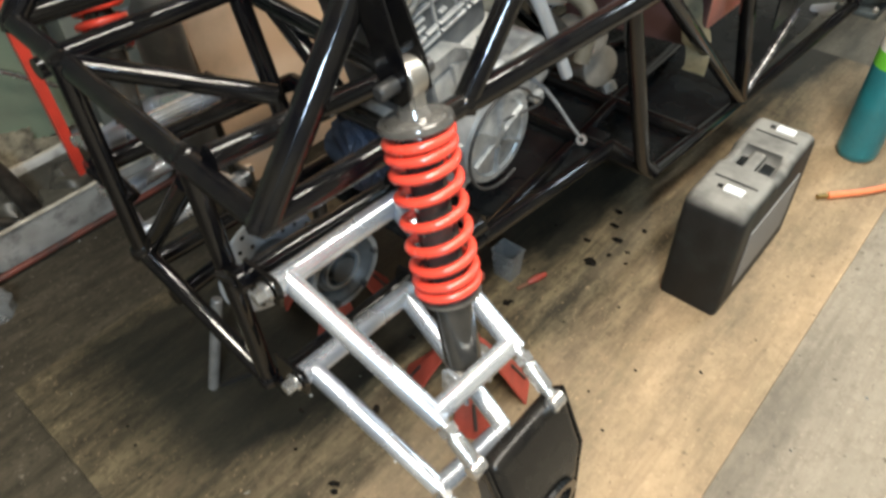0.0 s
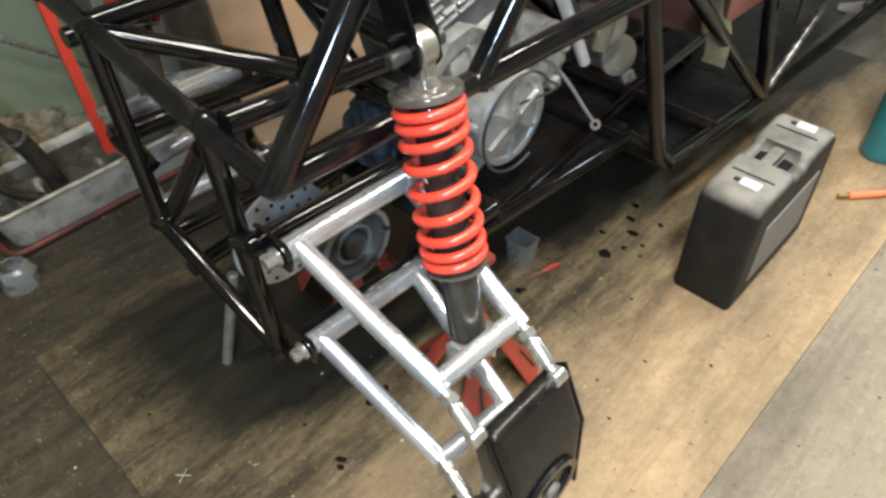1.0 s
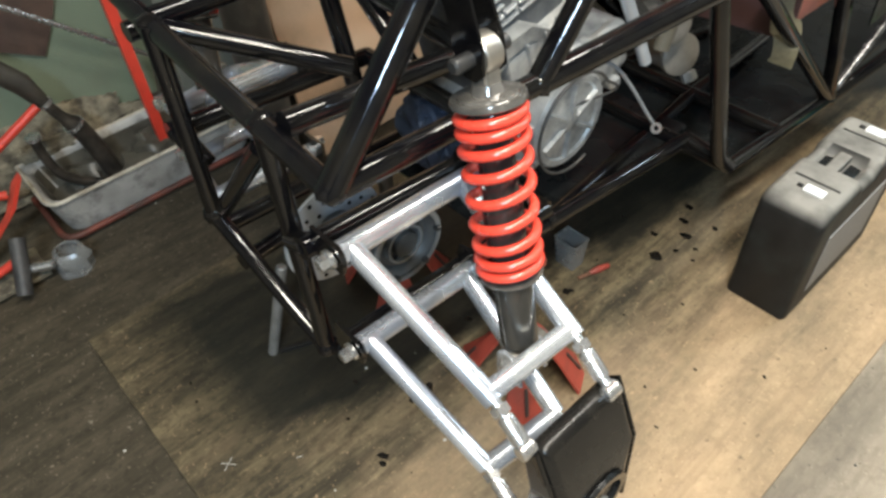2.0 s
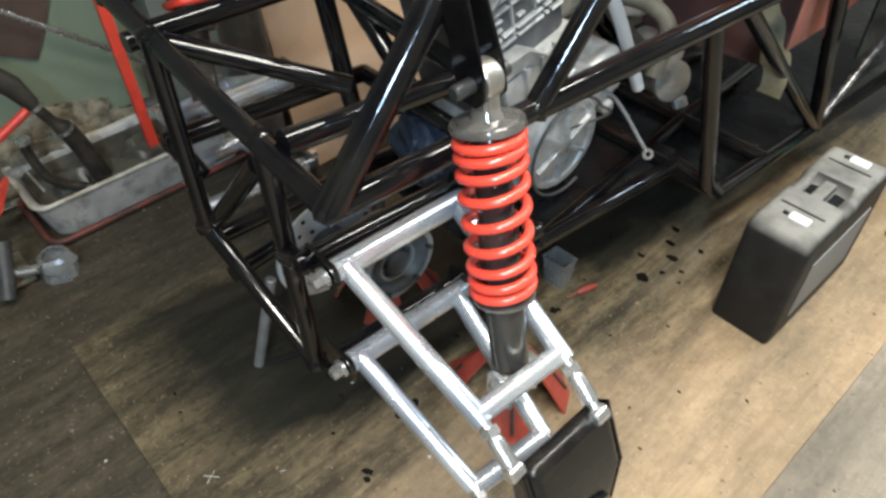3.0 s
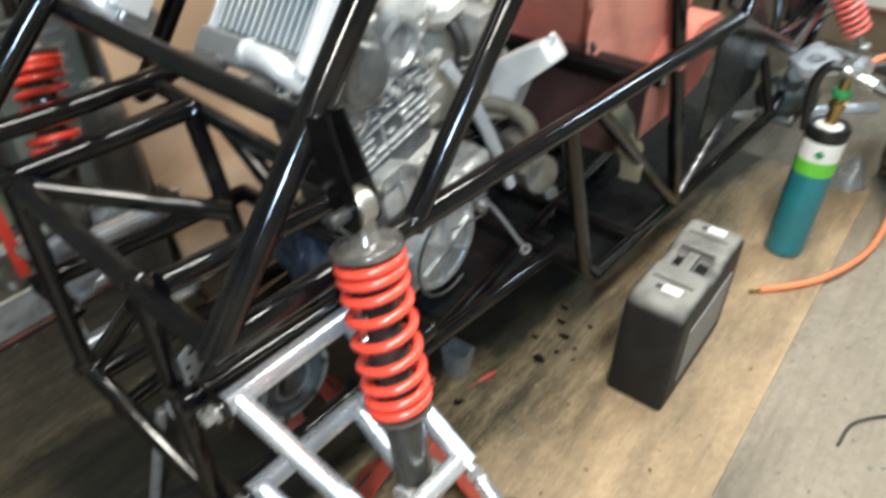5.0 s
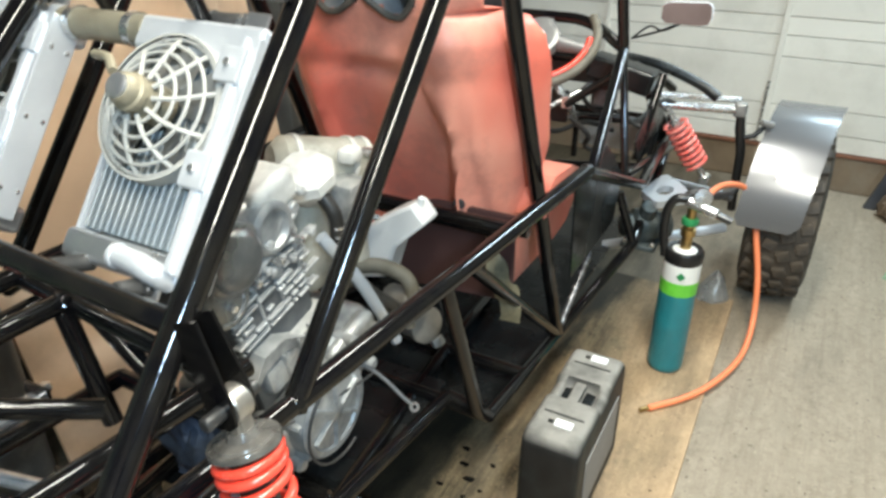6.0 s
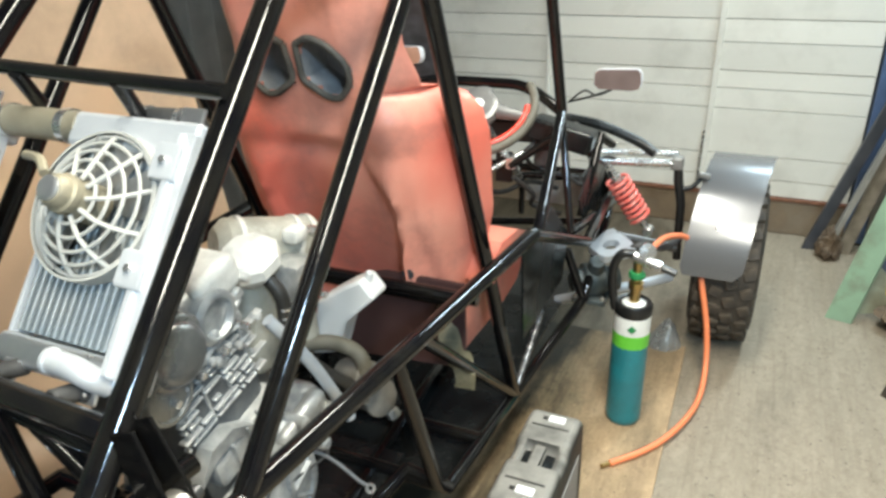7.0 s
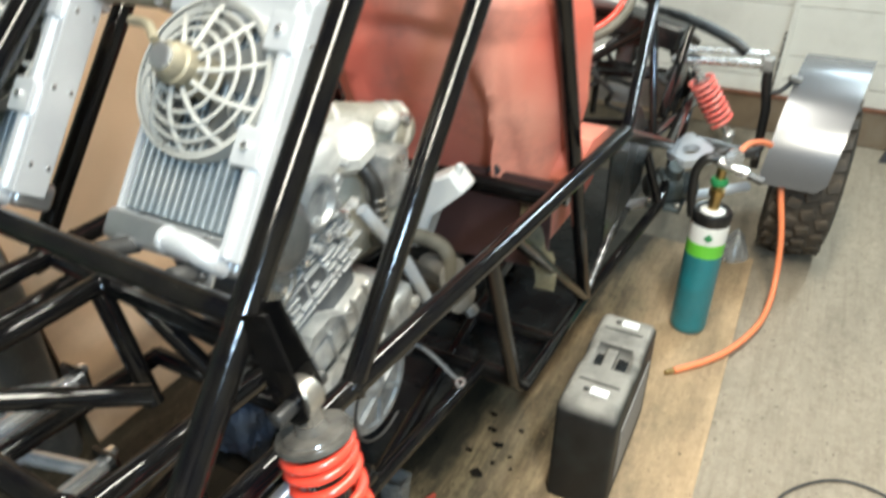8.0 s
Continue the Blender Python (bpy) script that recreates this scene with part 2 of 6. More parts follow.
def part(name, bm, mat, parent=None, label="", smooth=True, angle=40):
    """Links a bmesh as one mesh object, under parent if one is given."""
    me = bpy.data.meshes.new(name)
    bmesh.ops.recalc_face_normals(bm, faces=bm.faces)
    bm.to_mesh(me)
    bm.free()
    me.materials.append(mat)
    if smooth:
        for p in me.polygons:
            p.use_smooth = True
        me.set_sharp_from_angle(angle=radians(angle))
        if len(me.polygons) < 260:
            weigh_normals(me)
    ob = new(name, me)
    if parent is not None:
        ob.parent = parent
    if label:
        tagged(ob, label)
    return ob


def thing(name, label, category, at=(0, 0, 0), group="", kind=""):
    ob = new(name)
    ob.location = at
    ob.empty_display_size = 0.05
    return tagged(ob, label, category, group, kind)


def add_box(bm, centre, size, bevel=0.0, rot=None, segs=2):
    m = Matrix.Translation(centre) @ (rot if rot is not None else Matrix.Identity(4)) @ Matrix.Diagonal((*size, 1))
    r = bmesh.ops.create_cube(bm, size=1.0, matrix=m)
    if bevel > 0:
        es = list({e for v in r["verts"] for e in v.link_edges})
        bmesh.ops.bevel(bm, geom=es, offset=bevel, segments=segs, affect="EDGES", profile=0.5)
    return bm


def box(centre, size, bevel=0.0, rot=None, segs=2):
    return add_box(bmesh.new(), centre, size, bevel, rot, segs)


def add_sweep(bm, pts, radius, sides=12, caps=True, radii=None):
    """A round tube along pts, with frames carried along the line."""
    pts = [Vector(p) for p in pts]
    dirs = []
    for i in range(len(pts)):
        a, b = pts[max(i - 1, 0)], pts[min(i + 1, len(pts) - 1)]
        dirs.append((b - a).normalized())
    up = dirs[0].orthogonal().normalized()
    rings = []
    for i, (p, d) in enumerate(zip(pts, dirs)):
        up = (up - d * up.dot(d)).normalized()
        side = d.cross(up)
        r = radii[i] if radii else radius
        rings.append([bm.verts.new(p + (up * math.cos(a) + side * math.sin(a)) * r) for a in (2 * math.pi * k / sides for k in range(sides))])
    for a, b in zip(rings, rings[1:]):
        for k in range(sides):
            bm.faces.new((a[k], a[(k + 1) % sides], b[(k + 1) % sides], b[k]))
    if caps:
        bm.faces.new(rings[0][::-1])
        bm.faces.new(rings[-1])
    return bm


def sweep(pts, radius, sides=12, caps=True, radii=None):
    return add_sweep(bmesh.new(), pts, radius, sides, caps, radii)


def bend(pts, radius=0.04, steps=6):
    """The line through pts with its corners rounded."""
    pts = [Vector(p) for p in pts]
    out = [pts[0]]
    for a, b, c in zip(pts, pts[1:], pts[2:]):
        u, v = (a - b), (c - b)
        k = min(radius, u.length * 0.45, v.length * 0.45)
        p, q = b + u.normalized() * k, b + v.normalized() * k
        for i in range(steps + 1):
            s = i / steps
            out.append(p * (1 - s) ** 2 + b * 2 * s * (1 - s) + q * s * s)
    out.append(pts[-1])
    return out


def curve(pts, steps=8):
    """A smooth line through all pts."""
    pts = [Vector(p) for p in pts]
    pts = [pts[0] * 2 - pts[1]] + pts + [pts[-1] * 2 - pts[-2]]
    out = []
    for a, b, c, d in zip(pts, pts[1:], pts[2:], pts[3:]):
        for i in range(steps):
            s = i / steps
            out.append(0.5 * (2 * b + (c - a) * s + (2 * a - 5 * b + 4 * c - d) * s * s + (3 * b - a - 3 * c + d) * s ** 3))
    out.append(pts[-2])
    return out


def add_lathe(bm, profile, m=None, segs=24, caps=True):
    """Turns (radius, height) pairs round the local z."""
    m = m if m is not None else Matrix.Identity(4)
    rings = []
    for r, h in profile:
        rings.append([bm.verts.new(m @ Vector((r * math.cos(2 * math.pi * k / segs), r * math.sin(2 * math.pi * k / segs), h))) for k in range(segs)])
    for a, b in zip(rings, rings[1:]):
        for k in range(segs):
            bm.faces.new((a[k], a[(k + 1) % segs], b[(k + 1) % segs], b[k]))
    if caps:
        bm.faces.new(rings[0][::-1])
        bm.faces.new(rings[-1])
    return bm


def lathe(profile, m=None, segs=24, caps=True):
    return add_lathe(bmesh.new(), profile, m, segs, caps)


def along(a, b):
    """A frame at a whose z points to b."""
    a, b = Vector(a), Vector(b)
    return Matrix.Translation(a) @ (b - a).to_track_quat("Z", "Y").to_matrix().to_4x4()


def rod(a, b, r, segs=16, bevel=0.002):
    h = (Vector(b) - Vector(a)).length
    return lathe([(r - bevel, 0), (r, bevel), (r, h - bevel), (r - bevel, h)], along(a, b), segs)


def loft(sections, closed=True, caps=True):
    """Joins rings of equal length into one skin."""
    bm = bmesh.new()
    rings = [[bm.verts.new(p) for p in s] for s in sections]
    n = len(rings[0])
    for a, b in zip(rings, rings[1:]):
        for k in range(n if closed else n - 1):
            bm.faces.new((a[k], a[(k + 1) % n], b[(k + 1) % n], b[k]))
    if caps and closed:
        bm.faces.new(rings[0][::-1])
        bm.faces.new(rings[-1])
    return bm


def plate(outline, m, thick, bevel=0.0):
    """A flat plate: outline in the local xy of m, of that thickness along its z."""
    bm = bmesh.new()
    lo = [bm.verts.new(m @ Vector((x, y, 0))) for x, y in outline]
    hi = [bm.verts.new(m @ Vector((x, y, thick))) for x, y in outline]
    n = len(outline)
    bm.faces.new(lo[::-1])
    bm.faces.new(hi)
    for k in range(n):
        bm.faces.new((lo[k], lo[(k + 1) % n], hi[(k + 1) % n], hi[k]))
    if bevel:
        bmesh.ops.bevel(bm, geom=list(bm.edges), offset=bevel, segments=2, affect="EDGES")
    return bm


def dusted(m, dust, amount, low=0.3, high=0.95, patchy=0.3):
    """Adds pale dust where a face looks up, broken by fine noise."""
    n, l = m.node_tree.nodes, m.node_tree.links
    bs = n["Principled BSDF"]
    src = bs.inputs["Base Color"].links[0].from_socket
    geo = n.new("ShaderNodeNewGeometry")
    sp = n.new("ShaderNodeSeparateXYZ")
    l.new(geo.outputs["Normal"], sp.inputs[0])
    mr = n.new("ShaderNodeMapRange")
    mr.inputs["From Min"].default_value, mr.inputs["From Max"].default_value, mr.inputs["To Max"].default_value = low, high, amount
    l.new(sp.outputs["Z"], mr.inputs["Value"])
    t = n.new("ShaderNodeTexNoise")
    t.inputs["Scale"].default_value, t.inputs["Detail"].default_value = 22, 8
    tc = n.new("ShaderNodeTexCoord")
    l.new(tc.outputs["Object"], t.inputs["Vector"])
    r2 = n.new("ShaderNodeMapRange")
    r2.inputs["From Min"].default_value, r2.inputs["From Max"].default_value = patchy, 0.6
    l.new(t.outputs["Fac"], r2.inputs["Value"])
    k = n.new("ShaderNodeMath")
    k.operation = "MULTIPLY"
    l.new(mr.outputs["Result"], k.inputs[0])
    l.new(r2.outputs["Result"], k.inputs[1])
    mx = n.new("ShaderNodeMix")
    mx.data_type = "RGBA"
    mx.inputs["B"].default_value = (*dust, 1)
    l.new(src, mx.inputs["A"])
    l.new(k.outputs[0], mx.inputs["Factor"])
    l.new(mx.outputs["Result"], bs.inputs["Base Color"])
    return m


M_SILL = material("dirty_sill", (0.20, 0.15, 0.10), 0.85, grain=0.6, scale=14, tint=(0.12, 0.09, 0.06), spots=0.5, spot_scale=7, spot_colour=(0.3, 0.26, 0.2), bump=0.3)
M_DOORBACK = material("door_shadow_gap", (0.20, 0.19, 0.165), 0.8, grain=0.4)
M_RUST = material("rusty_steel", (0.22, 0.09, 0.05), 0.7, grain=0.7, scale=30, tint=(0.10, 0.05, 0.03), bump=0.3)
M_BLUEGREY = material("blue_grey_paint", (0.11, 0.135, 0.19), 0.5, grain=0.6, scale=10, tint=(0.07, 0.08, 0.10))
M_BRIGHTBLACK = material("chipped_black_paint", (0.05, 0.05, 0.05), 0.25, metal=0.6, grain=0.9, scale=60, tint=(0.35, 0.34, 0.33))
M_GREY = material("grey_sheet", (0.32, 0.32, 0.30), 0.5, grain=0.5, scale=12)
M_DARKCLOTH = material("dark_lining", (0.03, 0.03, 0.032), 0.7, grain=0.6, scale=40, tint=(0.10, 0.11, 0.12), bump=0.3, bump_scale=300)
M_BELT = material("yellowed_webbing", (0.25, 0.225, 0.145), 0.6, grain=0.8, scale=40, tint=(0.36, 0.32, 0.21), spots=0.7, spot_scale=24, spot_colour=(0.05, 0.045, 0.03))
M_GREYCAP = material("grey_plastic", (0.15, 0.15, 0.148), 0.35, grain=0.5, scale=40, tint=(0.22, 0.22, 0.21), metal=0.3)
M_CASTEYE = material("cast_eye", (0.50, 0.47, 0.42), 0.35, metal=0.85, grain=0.5, scale=50, bump=0.15, bump_scale=200)
M_ALUBRIGHT = material("scraped_aluminium", (0.62, 0.62, 0.60), 0.33, metal=0.35, grain=0.9, scale=45, tint=(0.25, 0.25, 0.245), bump=0.3, bump_scale=180)
M_ALUDARK = material("smooth_grey_cast", (0.25, 0.25, 0.245), 0.4, metal=0.25, grain=0.6, scale=18, tint=(0.36, 0.355, 0.33), spots=0.5, spot_scale=14, spot_colour=(0.10, 0.11, 0.12))
M_ALUWHITE = material("dusty_pale_cast", (0.78, 0.77, 0.72), 0.6, grain=0.8, scale=30, tint=(0.46, 0.45, 0.41), metal=0.1, bump=0.3, bump_scale=150, spots=0.4, spot_scale=20, spot_colour=(0.3, 0.29, 0.27))
M_DARKRUBBER = material("dark_rubber", (0.03, 0.03, 0.03), 0.55, grain=0.6, scale=40, tint=(0.09, 0.085, 0.08))
M_GREYHOSE = material("grey_hose", (0.20, 0.21, 0.22), 0.55, grain=0.5, scale=40)
M_OLDHOSE = material("brown_hose", (0.075, 0.068, 0.050), 0.65, grain=0.8, scale=30, tint=(0.13, 0.12, 0.095))
M_TANK = material("white_plastic", (0.66, 0.67, 0.66), 0.45, grain=0.4, scale=12, tint=(0.5, 0.51, 0.5))
M_FIN = material("radiator_fins", (0.16, 0.19, 0.205), 0.5, metal=0.3, grain=0.8, scale=260, tint=(0.075, 0.10, 0.12), stretch=(0.2, 1, 1), bump=0.5, bump_scale=400)
M_BRIGHTWHITE = material("polished_aluminium", (0.82, 0.84, 0.86), 0.32, metal=0.5, grain=0.5, scale=14, tint=(0.6, 0.63, 0.66))
M_GUARD = material("pale_grey_plastic", (0.46, 0.455, 0.425), 0.5, grain=0.6, scale=40, tint=(0.42, 0.41, 0.37))
M_BLADE = material("grey_blade", (0.36, 0.36, 0.34), 0.45, grain=0.5, scale=40)
M_MOTOR = material("tan_dusty_metal", (0.36, 0.32, 0.23), 0.5, metal=0.3, grain=0.6, scale=30, tint=(0.24, 0.21, 0.15), bump=0.1)
# mirror whose pink reflection is painted into the glass colour
M_MIRROR = material("mirror_glass", (0.80, 0.62, 0.66), 0.03, metal=1.0, grain=0.1, rough_var=0.01)
M_PALEBLUE = material("pale_grey_cast", (0.50, 0.55, 0.60), 0.35, metal=0.4, grain=0.5, scale=20, tint=(0.35, 0.38, 0.42))
M_DARKTEAL = material("greasy_casting", (0.03, 0.042, 0.046), 0.4, metal=0.3, grain=0.7, scale=25, tint=(0.12, 0.14, 0.14), bump=0.3, bump_scale=60)
M_BRUSHED = material("brushed_aluminium", (0.17, 0.172, 0.178), 0.24, metal=0.5, grain=0.5, scale=30, tint=(0.14, 0.142, 0.147), stretch=(0.05, 1, 1), bump=0.02, bump_scale=200, rough_var=0.05)
M_TRAY = material("scratched_white_enamel", (0.43, 0.425, 0.40), 0.5, grain=0.8, scale=14, tint=(0.26, 0.25, 0.225), spots=0.95, spot_scale=16, spot_colour=(0.05, 0.045, 0.04))
M_DIRT = material("dirty_masonry", (0.27, 0.235, 0.165), 0.9, grain=1.0, scale=34, tint=(0.06, 0.05, 0.035), bump=1.0, bump_scale=60, spots=0.9, spot_scale=22, spot_colour=(0.035, 0.03, 0.024))
M_EXHAUST = material("blackened_exhaust", (0.035, 0.032, 0.028), 0.32, metal=0.6, grain=0.8, scale=30, tint=(0.12, 0.10, 0.08))
M_CURTAIN = material("grey_cloth", (0.13, 0.13, 0.12), 0.9, grain=0.7, scale=10, tint=(0.22, 0.21, 0.19), bump=0.4, bump_scale=25)
M_GREENMETAL = material("green_painted_steel", (0.24, 0.37, 0.25), 0.5, grain=0.8, scale=9, tint=(0.17, 0.25, 0.17), spots=0.7, spot_scale=10, spot_colour=(0.15, 0.13, 0.09))
M_OIL = material("spilt_oil", (0.012, 0.010, 0.008), 0.25, grain=0.3, scale=30)
M_WORNRIM = material("worn_rim_paint", (0.52, 0.48, 0.40), 0.45, grain=0.9, scale=22, tint=(0.26, 0.21, 0.15), spots=0.6, spot_scale=26, spot_colour=(0.08, 0.06, 0.04))
M_BROWNRAG = material("brown_dirty_cloth", (0.17, 0.125, 0.085), 0.9, grain=0.9, scale=26, tint=(0.07, 0.05, 0.035), bump=0.6, bump_scale=60)
M_PINKSPRING = material("faded_red_spring_paint", (0.70, 0.095, 0.075), 0.35, grain=0.8, scale=60, tint=(0.62, 0.26, 0.22))
M_DULL = material("dull_bare_steel", (0.30, 0.30, 0.29), 0.5, metal=0.5, grain=0.8, scale=30, tint=(0.15, 0.15, 0.14))
M_DARKBOARD = material("dirty_dark_board", (0.05, 0.038, 0.025), 0.75, grain=0.9, scale=9, tint=(0.025, 0.02, 0.015), stretch=(1, 1, 0.3), spots=0.6, spot_scale=14, spot_colour=(0.12, 0.10, 0.075))
M_CHALK = material("white_chalk", (0.62, 0.62, 0.58), 0.9, grain=0.8, scale=80, tint=(0.3, 0.28, 0.24))
# dark cloth; the blue tint paints reflections into its colour
M_GLINTCLOTH = material("dark_cloth_blue_glints", (0.012, 0.022, 0.045), 0.6, grain=0.8, scale=22, tint=(0.05, 0.075, 0.12), bump=0.4, bump_scale=80)
M_BRASS = material("brass", (0.55, 0.38, 0.16), 0.35, metal=1.0, grain=0.5, scale=50)
M_DARKGREEN = material("dark_green_print", (0.02, 0.22, 0.07), 0.5)
M_YELLOW = material("yellow_plastic", (0.75, 0.5, 0.05), 0.5, grain=0.3)
M_SHEET = material("hardboard_sheet", (0.68, 0.45, 0.285), 0.75, grain=0.8, scale=4, tint=(0.53, 0.36, 0.235), spots=0.6, spot_scale=2.5, spot_colour=(0.27, 0.20, 0.14), bump=0.1)
M_CASEGREY = material("grey_textured_plastic", (0.20, 0.195, 0.185), 0.6, grain=0.5, scale=60, tint=(0.27, 0.26, 0.25), bump=0.3, bump_scale=500)
M_RUSTRED = material("faded_red_rubber", (0.17, 0.040, 0.024), 0.6, grain=0.95, scale=18, tint=(0.045, 0.026, 0.02))
M_DARKPLANK = material("dark_blue_black_paint", (0.03, 0.035, 0.045), 0.5, grain=0.5, scale=12, tint=(0.08, 0.08, 0.09))
M_DIRTPALE = material("pale_dusty_cloth", (0.30, 0.27, 0.22), 0.9, grain=0.8, scale=18, tint=(0.14, 0.12, 0.09), bump=0.4, bump_scale=40)
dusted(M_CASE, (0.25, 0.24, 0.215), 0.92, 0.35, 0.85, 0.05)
dusted(M_ALU, (0.66, 0.65, 0.60), 0.4)
dusted(M_ALUDARK, (0.66, 0.65, 0.60), 0.6)
M_ALUDUST = material("dusty_beige_cast", (0.44, 0.42, 0.35), 0.6, metal=0.1, grain=0.8, scale=22, tint=(0.27, 0.26, 0.22), bump=0.3, bump_scale=120, spots=0.5, spot_scale=24, spot_colour=(0.72, 0.71, 0.66))
M_CEILING = material("dark_ceiling", (0.14, 0.13, 0.125), 0.8, grain=0.6, scale=4, tint=(0.09, 0.085, 0.08), bump=0.2)
M_SLUDGE = material("oily_sludge", (0.05, 0.045, 0.035), 0.4, grain=0.8, scale=18, tint=(0.13, 0.12, 0.095), bump=0.5, bump_scale=40)
M_FILM = material("clear_crumpled_plastic", (0.62, 0.63, 0.62), 0.25, grain=0.4, scale=30)
M_FILM.node_tree.nodes["Principled BSDF"].inputs["Transmission Weight"].default_value = 0.75
M_SHELL = material("clear_grey_plastic", (0.07, 0.066, 0.060), 0.14, grain=0.8, scale=50, tint=(0.17, 0.16, 0.145), metal=0.2, coat=0.6)
M_STANDRED = material("old_red_paint", (0.40, 0.06, 0.04), 0.45, grain=0.7, scale=20, tint=(0.16, 0.04, 0.03), spots=0.5, spot_scale=14, spot_colour=(0.05, 0.035, 0.03))
M_OILBLACK = material("oily_black_sheet", (0.006, 0.007, 0.0075), 0.26, grain=0.9, scale=9, tint=(0.019, 0.021, 0.021), bump=0.5, bump_scale=28, rough_var=0.2)
M_OILBLACK.node_tree.nodes["Principled BSDF"].inputs["Specular IOR Level"].default_value = 0.25
M_DISC = material("pale_steel_disc", (0.42, 0.46, 0.50), 0.42, metal=0.5, grain=0.6, scale=30, tint=(0.36, 0.39, 0.43))
M_GREASE = material("greasy_dark_cast", (0.075, 0.08, 0.08), 0.4, metal=0.3, grain=0.7, scale=25, tint=(0.15, 0.15, 0.145), bump=0.3, bump_scale=60)
M_LINING = material("grey_slot_lining", (0.26, 0.27, 0.28), 0.6, grain=0.8, scale=24, tint=(0.09, 0.09, 0.10), bump=0.4, bump_scale=60)
# darkened cast: the shade between the cylinder ribs is in its colour
M_BARREL = material("dark_cast_rib_shade", (0.075, 0.082, 0.09), 0.5, metal=0.3, grain=0.9, scale=26, tint=(0.16, 0.165, 0.165), bump=0.4, bump_scale=90, spots=0.6, spot_scale=18, spot_colour=(0.035, 0.045, 0.06))
M_COVER = material("polished_grey_cast", (0.30, 0.295, 0.27), 0.28, metal=0.5, grain=0.9, scale=14, tint=(0.16, 0.16, 0.155), spots=0.6, spot_scale=10, spot_colour=(0.08, 0.095, 0.115), bump=0.06, bump_scale=80)
M_STUB = material("burnt_grey_cast", (0.24, 0.23, 0.21), 0.5, metal=0.4, grain=0.9, scale=24, tint=(0.13, 0.125, 0.11), bump=0.3, bump_scale=100)
M_CYL = material("dull_dark_cylinder", (0.13, 0.13, 0.125), 0.45, metal=0.4, grain=0.9, scale=14, tint=(0.07, 0.068, 0.062), stretch=(1, 1, 0.2), spots=0.6, spot_scale=20, spot_colour=(0.22, 0.21, 0.19))
M_GUSSET = material("dirty_pale_green_steel", (0.30, 0.34, 0.25), 0.6, grain=0.9, scale=12, tint=(0.18, 0.17, 0.12), spots=0.6, spot_scale=14, spot_colour=(0.12, 0.10, 0.07))
M_SLOTRIM = material("dusty_slot_rim", (0.045, 0.042, 0.038), 0.6, grain=0.8, scale=50, tint=(0.11, 0.10, 0.085))
# grey tubes; the bluish tint paints a blue reflection into them
M_CORE = material("pale_core_tube", (0.31, 0.315, 0.295), 0.5, metal=0.3, grain=0.95, scale=11, tint=(0.17, 0.215, 0.25))
M_LEATHER = material("worn_brown_leather", (0.085, 0.050, 0.036), 0.7, grain=0.8, scale=16, tint=(0.045, 0.028, 0.022), spots=0.6, spot_scale=10, spot_colour=(0.13, 0.075, 0.05), bump=0.3, bump_scale=60)
M_CABINET = material("dark_green_grey_steel", (0.15, 0.16, 0.135), 0.5, grain=0.8, scale=9, tint=(0.10, 0.105, 0.09), spots=0.5, spot_scale=7, spot_colour=(0.16, 0.15, 0.13))
M_SILENCER = material("sooty_brown_can", (0.034, 0.030, 0.024), 0.5, metal=0.3, grain=0.8, scale=22, tint=(0.065, 0.056, 0.044), bump=0.2)
M_CARRIER = material("black_carrier_paint", (0.008, 0.0075, 0.007), 0.26, grain=0.6, scale=30, tint=(0.018, 0.016, 0.013), bump=0.03, bump_scale=120)
M_CARRIER.node_tree.nodes["Principled BSDF"].inputs["Specular IOR Level"].default_value = 0.3
M_DAMPER = material("dark_glossy_damper", (0.055, 0.054, 0.050), 0.16, metal=0.6, grain=0.7, scale=30, tint=(0.14, 0.135, 0.125), stretch=(1, 1, 0.2))
M_BLUEPOST = material("blue_door_post_paint", (0.09, 0.155, 0.30), 0.35, grain=0.8, scale=6, tint=(0.04, 0.06, 0.11), spots=0.4, spot_scale=10, spot_colour=(0.05, 0.06, 0.09))
M_BLACKHOSE = material("black_hose", (0.014, 0.014, 0.013), 0.45, grain=0.6, scale=40, tint=(0.04, 0.038, 0.035))


# ---- the garage ----
XL, XR, YN, YF, ZC = -1.46, 1.75, -1.7, 3.19, 2.42


def setting(name, bm, mat, label, category):
    return tagged(part(name, bm, mat), label, category, kind="structure")


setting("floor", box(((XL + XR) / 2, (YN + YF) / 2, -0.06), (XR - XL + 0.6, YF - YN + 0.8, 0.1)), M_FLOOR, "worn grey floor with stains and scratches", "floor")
setting("wall_west", box((XL - 0.06, (YN + YF) / 2, ZC / 2 - 0.005), (0.12, YF - YN, ZC)), M_PLASTER, "stained grey plaster wall", "wall")
setting("wall_east", box((XR + 0.06, (YN + YF) / 2, ZC / 2 - 0.005), (0.12, YF - YN, ZC)), M_PLASTER, "stained grey plaster wall", "wall")
setting("wall_south", box(((XL + XR) / 2, YN - 0.06, ZC / 2 - 0.005), (XR - XL + 0.24, 0.12, ZC)), M_PLASTER, "stained grey plaster wall", "wall")
setting("wall_north", box(((XL + XR) / 2, YF + 0.20, ZC / 2 - 0.005), (XR - XL + 0.24, 0.12, ZC)), M_PLASTER, "stained wall behind the garage door", "wall")
setting("ceiling", box(((XL + XR) / 2, (YN + YF) / 2, ZC + 0.05), (XR - XL + 0.24, YF - YN + 0.6, 0.1)), M_CEILING, "dark stained ceiling boards", "ceiling")
setting("threshold", box((0.1, YF + 0.07, 0.065), (3.3, 0.14, 0.15), 0.008), M_SILL, "dirty brown concrete sill under the door", "sill")

